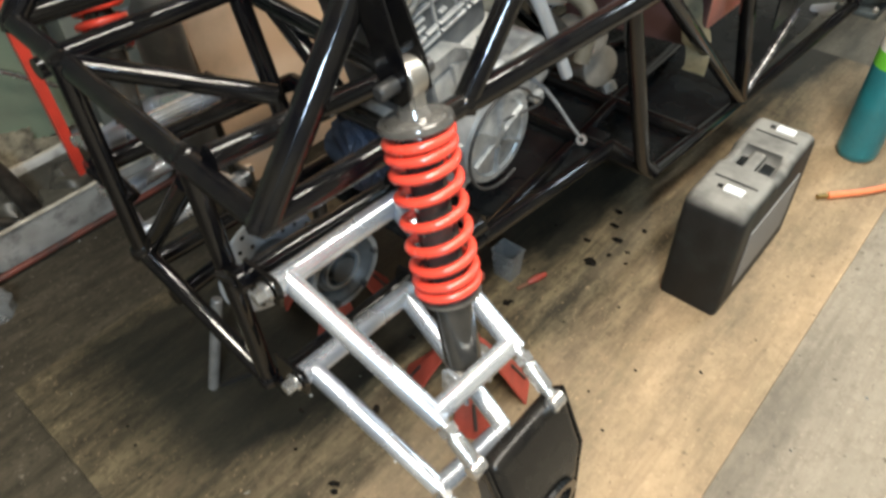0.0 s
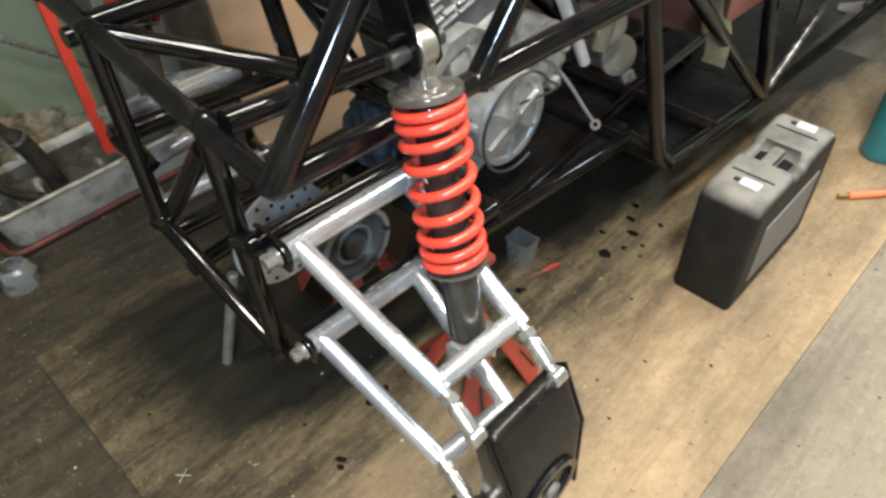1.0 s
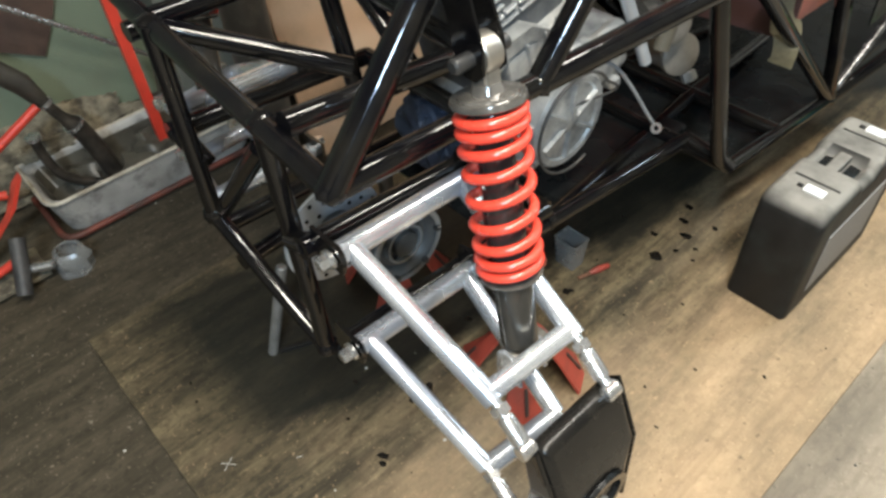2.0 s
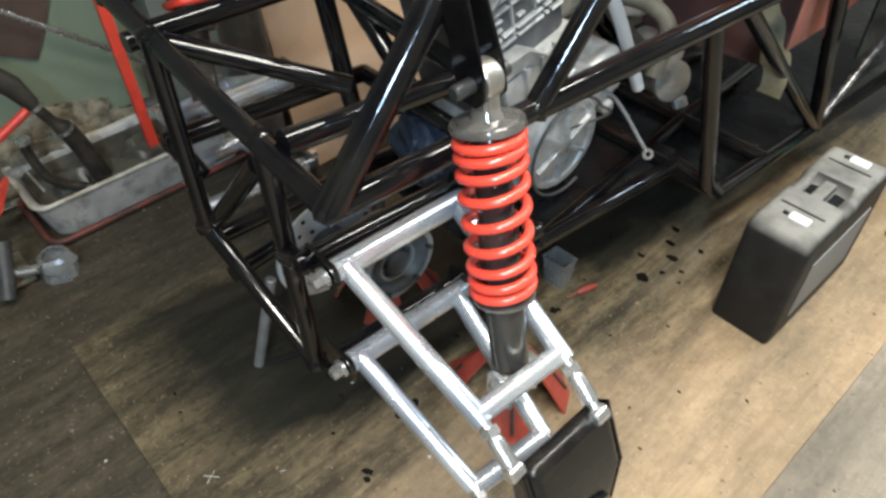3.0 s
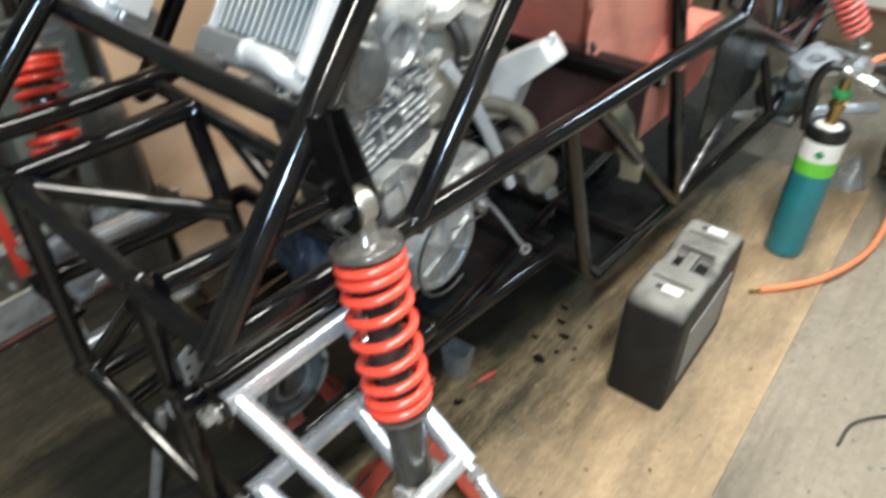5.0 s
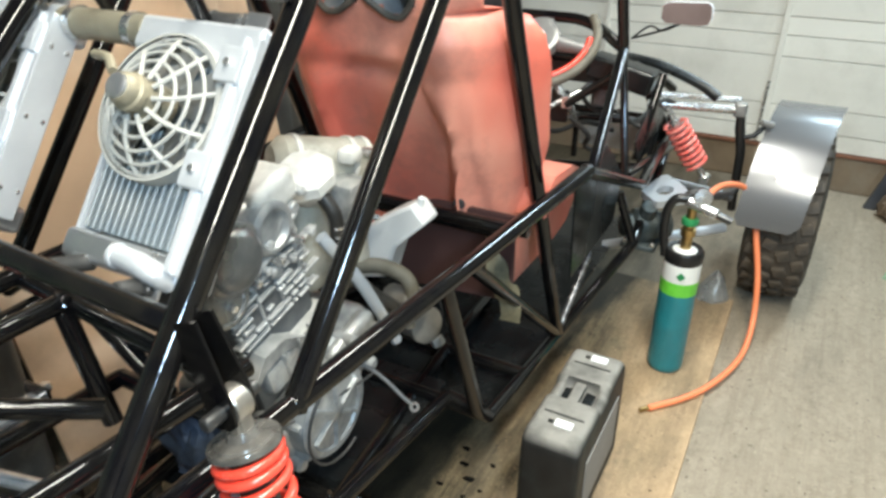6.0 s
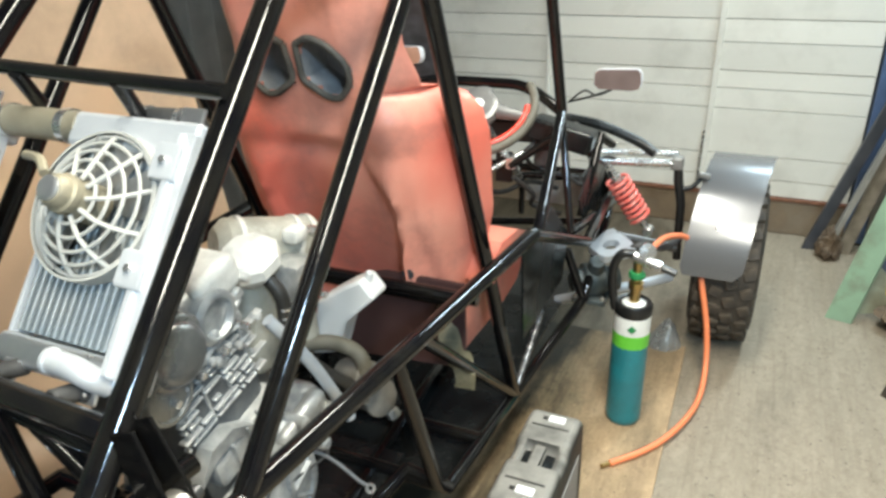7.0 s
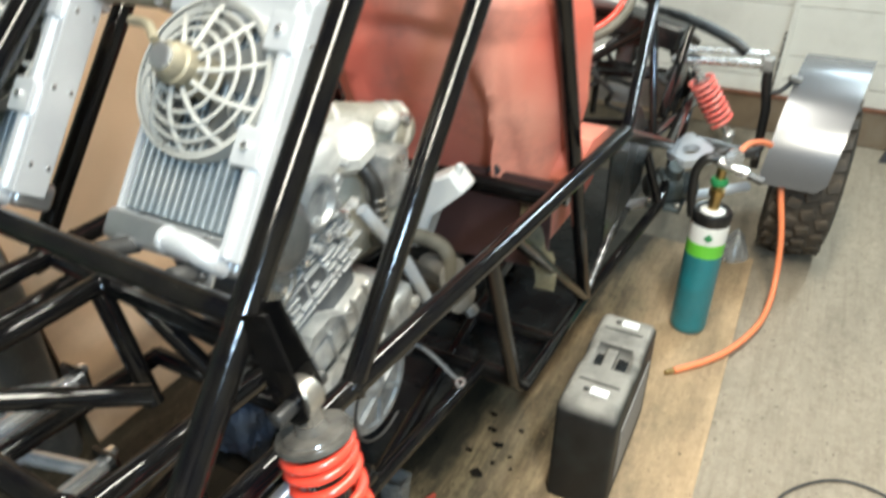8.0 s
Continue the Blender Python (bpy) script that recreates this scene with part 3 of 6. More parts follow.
# the garage door: horizontal boards with a batten on them
door = thing("door_1", "cream painted garage door of horizontal boards", "garage door", (0, YF, 0), kind="structure")
LEVELS = [0.155, 0.226, 0.324, 0.518, 0.602, 0.674, 0.786, 0.876, 0.975, 1.075, 1.175, 1.275, 1.375, 1.5, 1.62, 1.74, 1.86, 1.98, 2.1]


def dpart(name, bm, mat, label=""):
    ob = part(name, bm, mat, door, label)
    ob.matrix_parent_inverse = Matrix.Translation((0, -YF, 0))
    return ob


for za, zb in zip(LEVELS, LEVELS[1:]):
    lip = 0.0015 if zb - za > 0.09 else 0.0
    dpart("board", box((-0.353, YF + 0.012 - lip, (za + zb) / 2), (2.094, 0.02, zb - za - 0.0030), 0.0008), M_DOOR)
dpart("backing", box((-0.353, YF + 0.0295, 1.13), (2.094, 0.012, 1.95)), M_DOORBACK)
dpart("batten", box((0.115, YF - 0.008, 1.13), (0.022, 0.014, 1.94), 0.002), M_DOOR, "pale vertical batten")
dpart("batten", box((-0.60, YF - 0.008, 1.13), (0.018, 0.014, 1.94), 0.002), M_DOOR, "pale vertical batten")
dpart("bottom_rail", box((-0.353, YF + 0.005, 0.147), (2.094, 0.03, 0.014), 0.002), M_RUST, "rusty bottom rail")
dpart("bolt_rod", sweep([(0.098, YF - 0.022, 0.17), (0.102, YF - 0.022, 0.42)], 0.006), M_STEEL, "steel bolt rod")
frame_bars = bmesh.new()
for c, size in (((0.50, YF - 0.010, 1.615), (0.46, 0.022, 0.03)), ((0.50, YF - 0.010, 1.285), (0.46, 0.022, 0.03)), ((0.285, YF - 0.010, 1.45), (0.03, 0.022, 0.30)), ((0.715, YF - 0.010, 1.45), (0.03, 0.022, 0.30))):
    add_box(frame_bars, c, size, 0.003)
dpart("window_frame", frame_bars, M_DOOR, "cream painted window frame")
setting("door_post", box((0.739, YF + 0.0, 1.2), (0.074, 0.06, 2.4), 0.004), M_BLUEPOST, "blue grey painted door post", "post")
setting("wall_door_side", box((1.28, YF + 0.03, 1.2), (1.0, 0.10, 2.4)), M_PLASTER, "dark stained wall beside the door", "wall")

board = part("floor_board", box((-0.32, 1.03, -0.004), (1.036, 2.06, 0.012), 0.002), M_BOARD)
tagged(board, "oil stained chipboard sheet on the floor, buggy's shade in its colour", "floor board")

# ---- the buggy ----
XC = -0.382
R = 0.0132


def mirror(p):
    return (2 * XC - p[0], p[1], p[2])


buggy = thing("buggy", "black tubular off-road buggy without rear wheels, on axle stands", "buggy", (XC, 1.0, 0))


def bpart(name, bm, mat, label="", angle=40):
    ob = part(name, bm, mat, buggy, label, angle=angle)
    ob.matrix_parent_inverse = Matrix.Translation((-XC, -1.0, 0))
    return ob


def tube(*pts, r=R, both=True, name="frame_tube", soft=0.04, mat=None):
    for flip in ((False, True) if both else (False,)):
        q = [mirror(p) for p in pts] if flip else pts
        bpart(name, sweep(bend(q, soft) if len(q) > 2 else q, r, 16), mat or M_BLACK)


def bead(p, r=0.0155):
    """A lumpy weld where tubes meet."""
    bm = bmesh.new()
    bmesh.ops.create_icosphere(bm, subdivisions=2, radius=r, matrix=Matrix.Translation(p))
    for v in bm.verts:
        v.co += (v.co - Vector(p)) * 0.25 * noise.noise(v.co * 140)
    bpart("weld", bm, M_BLACK)


P0 = (-0.172, 0.22, 0.640)
PL = (-0.598, 0.222, 0.697)
J1 = (-0.162, 0.481, 0.633)
SH = (-0.072, 1.238, 0.662)
C1 = (-0.121, 0.927, 0.285)
JL = (-0.128, 1.327, 0.218)
HT = (-0.14, 0.911, 1.18)
A1T = (-0.20, 0.72, 1.18)
FT = (-0.045, 1.62, 0.341)

# rear bulkhead
tube(P0, PL, r=0.01242, both=False)
tube((-0.285, 0.222, 0.66), (-0.285, 0.226, 0.295), both=False, r=0.01152)
tube((-0.485, 0.216, 0.69), (-0.485, 0.210, 0.417), both=False, r=0.01152)
tube((-0.485, 0.210, 0.417), (-0.285, 0.226, 0.295), both=False, r=0.01152)
tube((-0.478, 0.222, 0.425), (-0.30, 0.222, 0.62), r=0.0117, both=False)
# the lengthwise rails
tube(P0, J1)
tube(PL, (-0.59, 0.36, 0.693), (-0.60, 0.6, 0.688), both=False)
tube((-0.60, 0.6, 0.688), mirror(SH), r=0.01485, both=False)
tube(J1, SH, r=0.01485, both=False)
tube((-0.50, 0.225, 0.687), (-0.50, 0.450, 0.680), both=False)
tube((-0.495, 0.225, 0.680), (-0.372, 0.390, 0.606), both=False, r=0.01215)
tube((-0.25, 0.228, 0.668), (-0.25, 0.50, 0.637), both=False)
tube((-0.235, 0.205, 0.532), (-0.235, 0.52, 0.504))
tube((-0.235, 0.225, 0.352), (-0.235, 0.60, 0.33))
tube((-0.262, 0.226, 0.297), (-0.235, 0.62, 0.298), (-0.205, 0.93, 0.296))
tube((-0.205, 0.93, 0.296), C1)
# cross members
tube((-0.215, 0.452, 0.652), (-0.592, 0.462, 0.681), both=False, r=0.0118)
tube((-0.180, 0.372, 0.792), (-0.605, 0.370, 0.810), r=0.0128, both=False)
tube((-0.505, 0.450, 0.680), (-0.465, 0.452, 0.50), both=False)
tube((-0.440, 0.457, 0.668), (-0.345, 0.460, 0.585), both=False, r=0.0118)
tube((-0.235, 0.52, 0.504), (-0.53, 0.52, 0.504), both=False)
tube((-0.235, 0.60, 0.33), (-0.53, 0.60, 0.33), both=False)
tube((-0.235, 0.215, 0.532), (-0.285, 0.222, 0.50))
# the cage
tube(P0, A1T, r=0.01512, both=False)
tube(PL, mirror(A1T), r=0.01512, both=False)
tube(J1, HT, r=0.01395, both=False)
tube((-0.68, 0.481, 0.633), (-0.668, 0.911, 1.18), r=0.01395, both=False)
tube((-0.68, 0.481, 0.633), (-0.598, 0.50, 0.690), both=False)
tube((-0.668, 0.911, 1.18), mirror(HT), both=False)
tube(JL, HT, r=0.01422)
tube(HT, mirror(HT), both=False)
tube(A1T, HT)
tube((-0.188, 0.575, 1.052), (-0.60, 0.59, 1.060), both=False, r=0.0088)
tube((-0.55, 1.18, 0.92), (-0.46, 1.10, 1.12), both=False)
# the side bays
tube(C1, JL, FT, soft=0.02)
tube((-0.145, 0.80, 0.628), (-0.13, 0.90, 0.315), C1, soft=0.03)
tube((-0.136, 0.86, 0.632), JL, r=0.01215)
tube((-0.10, 1.02, 0.622), (-0.66, 1.02, 0.622), both=False, r=0.01125)
tube(C1, mirror(C1), both=False)
tube((-0.125, 1.1, 0.262), (-0.64, 1.1, 0.262), both=False)
tube((-0.235, 0.60, 0.30), (-0.30, 1.1, 0.262), (-0.34, 1.5, 0.22))
for p in (P0, PL, J1, SH, JL, (-0.285, 0.222, 0.655), (-0.495, 0.22, 0.685), (-0.285, 0.226, 0.30), (-0.485, 0.21, 0.42), (-0.50, 0.45, 0.68), (-0.136, 0.86, 0.628)):
    bead(p)

# the nose
JF = (-0.143, 1.69, 0.798)
ST = (-0.082, 1.60, 0.525)
tube(JF, (-0.17, 1.60, 1.18), (-0.2, 1.2, 1.5), soft=0.1)
tube(JF, (-0.085, 1.32, 0.632), r=0.0125)
tube(JF, ST, r=0.0095)
tube(SH, (-0.045, 1.62, 0.50))
tube((-0.045, 1.62, 0.50), (-0.075, 2.16, 0.50))
tube(ST, (-0.06, 2.05, 0.46), r=0.012)
tube(JL, (-0.108, 1.46, 0.375), r=0.0075, mat=M_BRIGHTBLACK)
tube(FT, (-0.092, 1.61, 0.475), r=0.011)
tube((-0.075, 2.16, 0.50), FT)
tube((-0.075, 2.16, 0.50), mirror((-0.075, 2.16, 0.50)), both=False)
tube(JF, (-0.24, 1.72, 0.852), (-0.52, 1.72, 0.852), mirror(JF), both=False, soft=0.08)
tube((-0.16, 1.72, 0.74), (-0.15, 1.95, 0.71), (-0.10, 2.16, 0.60))
tube((-0.2, 1.98, 0.70), mirror((-0.2, 1.98, 0.70)), both=False)
tube((-0.15, 2.0, 0.66), (-0.075, 2.05, 0.48), r=0.018)
bpart("nose_blade", sweep(curve([(-0.20, 1.90, 0.735), (-0.10, 1.94, 0.712), (0.0, 1.96, 0.672), (0.055, 1.95, 0.643)], 6), 0.014, 12), M_OILBLACK, "black curved nose tube")
bpart("cross_panel", box((-0.38, 2.0, 0.665), (0.42, 0.012, 0.075), 0.003), M_SATIN)
bpart("steering_column", rod((-0.30, 1.46, 0.86), (-0.34, 2.0, 0.52), 0.011), M_STEEL, "bare steel column")
bpart("pedal_bar", rod((-0.43, 1.70, 0.565), (-0.25, 1.86, 0.662), 0.008), M_STEEL, "bare steel rod")
bpart("column_joint", box((-0.20, 1.80, 0.70), (0.07, 0.05, 0.06), 0.01), M_SATIN)
bpart("front_panel", box((-0.24, 2.06, 0.465), (0.20, 0.008, 0.085), 0.003), M_GREY, "grey sheet panel")
tube((-0.335, 2.0, 0.525), (-0.10, 2.0, 0.54), both=False, r=0.011)
tube((-0.335, 2.0, 0.525), (-0.335, 2.0, 0.40), both=False, r=0.009)
tube((-0.50, 2.0, 0.35), (-0.10, 2.0, 0.405), both=False, r=0.011)
tube((-0.085, 1.9, 0.70), (-0.10, 1.78, 0.50), both=False, r=0.012)
bpart("pedal_box", box((-0.165, 1.80, 0.715), (0.17, 0.08, 0.06), 0.012, Euler((0, radians(12), 0)).to_matrix().to_4x4(), 3), M_OILBLACK, "black master cylinder box")
bpart("pedal_box", box((-0.215, 1.82, 0.655), (0.05, 0.07, 0.07), 0.012, segs=3), M_GREASE)
bpart("fluid_hose", sweep(curve([(-0.22, 1.80, 0.70), (-0.26, 1.78, 0.66), (-0.24, 1.84, 0.60), (-0.16, 1.90, 0.57), (-0.10, 1.95, 0.55)]), 0.006, 8), M_DARKRUBBER)
bpart("fluid_hose", sweep(curve([(-0.28, 1.75, 0.60), (-0.24, 1.80, 0.54), (-0.27, 1.90, 0.47), (-0.20, 1.96, 0.43)]), 0.007, 8), M_DARKRUBBER)
bpart("clevis", box((-0.30, 1.79, 0.625), (0.03, 0.03, 0.035), 0.006), M_STEEL)
bpart("floor_pan", box((-0.385, 1.50, 0.226), (0.49, 1.00, 0.006), 0.001), M_OILBLACK, "black sheet floor pan")
bpart("skid_pan", box((-0.385, 0.76, 0.280), (0.30, 0.44, 0.005), 0.001), M_OILBLACK, "black oily skid pan")
bpart("firewall", plate([(-0.13, -0.07), (-0.15, 0.02), (-0.11, 0.10), (-0.03, 0.125), (0.13, 0.125), (0.13, -0.05)], Matrix(((1, 0, 0, -0.27), (0, 0, -1, 1.068), (0, 1, 0, 0.50), (0, 0, 0, 1))), 0.01, 0.002), M_BROWN, "dark maroon panel")
bpart("frame_tube", sweep([(-0.44, 1.048, 0.598), (-0.135, 1.048, 0.598)], 0.014, 16), M_BLACK)
bpart("side_panel", plate([(0.0, 0.0), (0.20, 0.03), (0.36, -0.09), (0.33, -0.2), (0.02, -0.20)], Matrix(((0, 0, 1, -0.088), (1, 0, 0, 1.22), (0, 1, 0, 0.625), (0, 0, 0, 1))), 0.004), M_OILBLACK, "black sheet side panel")

bpart("nose_panel", plate([(1.70, 0.575), (1.80, 0.632), (1.93, 0.620), (2.02, 0.575), (2.03, 0.46), (1.96, 0.41), (1.86, 0.50), (1.76, 0.50)], Matrix(((0, 0, 1, -0.092), (1, 0, 0, 0), (0, 1, 0, 0), (0, 0, 0, 1))), 0.004), M_OILBLACK, "black sheet nose panel")
bpart("brake_pipe", sweep(curve([(-0.13, 1.66, 0.66), (-0.10, 1.75, 0.60), (-0.12, 1.86, 0.585), (-0.09, 1.98, 0.61), (-0.05, 2.04, 0.585)]), 0.0055, 8), M_DARKRUBBER)
bpart("brake_pipe", sweep(curve([(-0.34, 1.62, 0.60), (-0.30, 1.72, 0.565), (-0.25, 1.80, 0.575), (-0.20, 1.90, 0.53)]), 0.007, 8), M_BLACKHOSE)
bpart("pedal_link", rod((-0.30, 1.78, 0.62), (-0.16, 1.74, 0.73), 0.010), M_SATIN)
bpart("pedal_plate", box((-0.335, 1.83, 0.60), (0.05, 0.012, 0.09), 0.004), M_SATIN, "black pedal plate")

# red bucket seat: a shell with wings and two belt slots
SEATX = -0.372
SLOTX = -0.368
SLOT = [(0.011, 1.046), (0.035, 1.058), (0.066, 1.046), (0.092, 1.020), (0.094, 0.990), (0.068, 0.963), (0.047, 0.965), (0.008, 0.990)]


def seat_shell():
    bm = bmesh.new()
    zs = [0.50 + 0.86 * k / 68 for k in range(69)]
    us = [-1 + 2 * k / 56 for k in range(57)]

    def half(z):
        pts = [(0.50, 0.17), (0.56, 0.205), (0.64, 0.222), (0.76, 0.245), (0.89, 0.252), (0.93, 0.244), (0.953, 0.222), (0.972, 0.172), (1.05, 0.152), (1.15, 0.150), (1.27, 0.135), (1.36, 0.09)]
        for (a, ra), (b, rb) in zip(pts, pts[1:]):
            if a <= z <= b:
                s = (z - a) / (b - a)
                return ra + (rb - ra) * (s * s * (3 - 2 * s))
        return pts[-1][1]

    rows = []
    for z in zs:
        w = half(z)
        row = []
        for u in us:
            x = u * w
            y = 1.06 - 0.29 * (z - 0.636)
            y += 0.13 * max(0.0, abs(u) - 0.55) ** 1.6 / 0.45 ** 1.6 * (1.0 if z < 0.97 else 0.55)
            y -= 0.018 * math.exp(-((abs(x) - 0.135) / 0.045) ** 2) * (1 if z < 0.93 else 0.3)
            low = max(0.0, 0.885 - z)
            seam = 0.131 - (0.054 * ((z - 0.763) / 0.097) ** 1.3 if z > 0.763 else 0.125 * (0.763 - z))
            inner = 1 / (1 + math.exp((abs(x) - seam) / 0.004))
            y += (0.012 + 0.11 * low) * inner / (1 + math.exp((z - 0.886 + 0.08 * abs(x)) / 0.005))
            y -= 0.007 * math.exp(-((z - 0.905 + 0.08 * abs(x)) / 0.012) ** 2) * inner
            fold = abs(x) - 0.148
            y += (0.004 + 0.06 * low) * max(0.0, 1 - (fold / (0.007 + 0.055 * low)) ** 2) * min(1.0, low / 0.05)
            y += 0.0025 * noise.noise(Vector((x * 16, z * 10, 2.0)))
            y += 0.014 * math.exp(-((z - 0.87) / 0.02) ** 2) * (1 - abs(u))
            row.append(bm.verts.new((SEATX + x, y, z)))
        rows.append(row)

    def slot(x, z):
        x, inside = abs(x - SLOTX), False
        for (xa, za), (xb, zb) in zip(SLOT, SLOT[1:] + SLOT[:1]):
            if (za > z) != (zb > z) and x < xa + (xb - xa) * (z - za) / (zb - za):
                inside = not inside
        return inside

    for a, b in zip(rows, rows[1:]):
        for k in range(len(us) - 1):
            q = (a[k], a[k + 1], b[k + 1], b[k])
            c = sum((v.co for v in q), Vector()) / 4
            if not slot(c.x, c.z):
                bm.faces.new(q)
    bmesh.ops.delete(bm, geom=[v for v in bm.verts if not v.link_faces], context="VERTS")
    bmesh.ops.solidify(bm, geom=list(bm.faces), thickness=-0.006)
    return bm


seat = bpart("seat", seat_shell(), M_SEAT, "faded red plastic bucket seat with belt slots", angle=60)
for s in (-1, 1):
    ring = [(SLOTX + s * x, 1.048 - 0.29 * (z - 0.636), z) for x, z in SLOT]
    part("slot_rim", sweep(bend(ring + [ring[0]], 0.012, 4), 0.0052, 10), M_SLOTRIM, seat, "dark dusty slot rim")
    mid = sum((Vector(p) for p in ring), Vector()) / len(ring)
    pocket = [[Vector(p) for p in ring], [mid + (Vector(p) - mid) * 0.94 + Vector((0, 0.045, 0.006)) for p in ring], [mid + (Vector(p) - mid) * 0.72 + Vector((0, 0.058, 0.008)) for p in ring]]
    back = loft(pocket, caps=False)
    back.faces.new([back.verts.new(p) for p in pocket[-1]])
    bmesh.ops.remove_doubles(back, verts=back.verts, dist=0.0005)
    part("slot_liner", back, M_LINING, seat, "grey hollow lining")
part("seat_lip", loft([[(SEATX + sx * w, y, z) for sx, z in ((-1, zt), (-1.0, zt - 0.05), (-0.9, zt - 0.05), (0.9, zt - 0.05), (1.0, zt - 0.05), (1, zt), (0.9, zt), (-0.9, zt))] for y, w, zt in ((1.15, 0.255, 0.64), (1.17, 0.262, 0.668), (1.25, 0.268, 0.665), (1.40, 0.25, 0.60))]), M_SEAT, seat)
part("seat_base", loft([[(SEATX + sx * w, y, z) for sx, z in ((-1, zt), (-0.9, 0.40), (0.9, 0.40), (1, zt))] for y, w, zt in ((1.15, 0.17, 0.58), (1.20, 0.195, 0.60), (1.40, 0.20, 0.55), (1.55, 0.19, 0.48))]), M_SEAT, seat)
part("bolt_hole", lathe([(0.011, 0), (0.011, 0.004)], along((-0.243, 1.044, 0.637), (-0.243, 1.03, 0.633)), 12), M_DARKCLOTH, seat)
belt = curve([(-0.182, 1.068, 0.592), (-0.172, 1.056, 0.552), (-0.164, 1.047, 0.512), (-0.148, 1.052, 0.476), (-0.136, 1.050, 0.440), (-0.140, 1.056, 0.408)], 8)
bm = bmesh.new()
rows_ = []
for i, p in enumerate(belt):
    tw = 0.5 * math.sin(i * 0.35)
    d = Vector((0.017, 0.013 + 0.012 * noise.noise(p * 30), 0.006 * math.sin(i * 0.6)))
    rows_.append([bm.verts.new(p + d * k) for k in (-1, -0.5, 0, 0.5, 1)])
for a, b in zip(rows_, rows_[1:]):
    for k in range(4):
        bm.faces.new((a[k], a[k + 1], b[k + 1], b[k]))
bmesh.ops.solidify(bm, geom=list(bm.faces), thickness=0.002)
bpart("lap_belt", bm, M_BELT, "yellowed crumpled belt webbing")

# ---- rear suspension ----


def suspension(flip):
    def S(*p):
        return Vector(mirror(p)) if flip else Vector(p)

    for z0, outs, zc in ((0.534, ((-0.012, 0.262, 0.434), (-0.004, 0.377, 0.440)), 0.0), (0.378, ((-0.016, 0.255, 0.300), (-0.006, 0.362, 0.300)), 0.0)):
        if flip:
            outs = ((-0.095, 0.262, 0.475), (-0.08, 0.372, 0.478)) if z0 > 0.5 else ((-0.105, 0.262, 0.385), (-0.095, 0.362, 0.385))
        arm = bpart("control_arm", sweep([S(-0.2, 0.228, z0), S(-0.2, 0.415, z0 - 0.01)], 0.0135, 16), M_SILVER, "silver painted tubular control arm")
        feet = (S(-0.196, 0.242, z0), S(-0.196, 0.398, z0 - 0.009))
        for a, b in zip(feet, outs):
            part("arm_leg", sweep([a, S(*b)], 0.0115, 16), M_SILVER, arm)
        f = 0.955 if z0 > 0.5 else 1.0
        ca, cb = (a.lerp(S(*b), f) for a, b in zip(feet, outs))
        part("cross_tube", sweep([ca, cb], 0.0115 if z0 > 0.5 else 0.0125, 16), M_SILVER, arm)
        for y in ((0.424,) if flip else (0.214, 0.424)):
            e = 1 if y < 0.3 else -1
            bolt = lathe([(0.0088, 0), (0.0088, 0.010), (0.007, 0.012)], along(S(-0.2, y, z0), S(-0.2, y - e * 0.1, z0)), 6)
            add_lathe(bolt, [(0.0115, -0.004), (0.0115, 0.0)], along(S(-0.2, y, z0), S(-0.2, y - e * 0.1, z0)), 20)
            part("pivot_bolt", bolt, M_STEEL, arm, "zinc plated bolt")
            bpart("pivot_lug", plate([(-0.018, -0.018), (0.03, -0.02), (0.03, 0.02), (-0.018, 0.018), (-0.024, 0.0)], along(S(-0.205, y + e * 0.006, z0), S(-0.205, y + e * 0.1, z0)), 0.005), M_BLACK)
        # adjustable joints
        ends = (S(0.036, 0.258, 0.405), S(0.053, 0.369, 0.408)) if z0 > 0.5 else (S(0.05, 0.245, 0.277), S(0.055, 0.372, 0.27))
        if flip:
            ends = tuple(S(x + 0.045, y, z - 0.012) for x, y, z in outs)
        for b, e in zip(outs, ends):
            b = S(*b)
            d = (e - b).normalized()
            part("joint_shank", rod(b - d * 0.01, e - d * 0.006, 0.0065, 12), M_STEEL, arm, "threaded steel rod")
            part("lock_nut", lathe([(0.0105, 0), (0.0105, 0.010)], along(b + d * 0.006, e), 6), M_STEEL, arm)
            part("joint_sleeve", lathe([(0.008, 0), (0.0095, 0.003), (0.0095, 0.03), (0.008, 0.033)], along(b + d * 0.018, e), 12), M_STEEL, arm)
            part("ball_joint", rod(e - Vector((0, 0.010, 0)), e + Vector((0, 0.010, 0)), 0.0092, 16), M_STEEL, arm, "steel ball joint")
    # hub carrier, on the near side only
    if not flip:
        k = []
        for y in (0.264, 0.388):
            k.append([S(0.030, y, 0.402), S(0.053, y, 0.408), S(0.084, y, 0.335), S(0.088, y, 0.205), S(0.060, y, 0.205), S(0.058, y, 0.31), S(0.034, y, 0.375)])
        carrier = bpart("hub_carrier", loft(k), M_CARRIER, "black folded steel hub carrier")
        bv = carrier.modifiers.new("bevel", "BEVEL")
        bv.width, bv.segments = 0.011, 5
        for y in (0.258, 0.3885):
            part("cheek", plate([(0.012, 0.002), (0.046, -0.078), (0.051, -0.215), (-0.050, -0.225), (-0.040, -0.185), (-0.012, -0.155), (0.006, -0.125), (0.010, -0.07), (-0.004, -0.015)], Matrix(((-1 if flip else 1, 0, 0, S(0.036, 0, 0)[0]), (0, 0, 1, y), (0, 1, 0, 0.405), (0, 0, 0, 1))), 0.005, 0.001), M_CARRIER, carrier)
        o = S(0.0885, 0.328, 0.262)
        out = S(0.2, 0.328, 0.262)
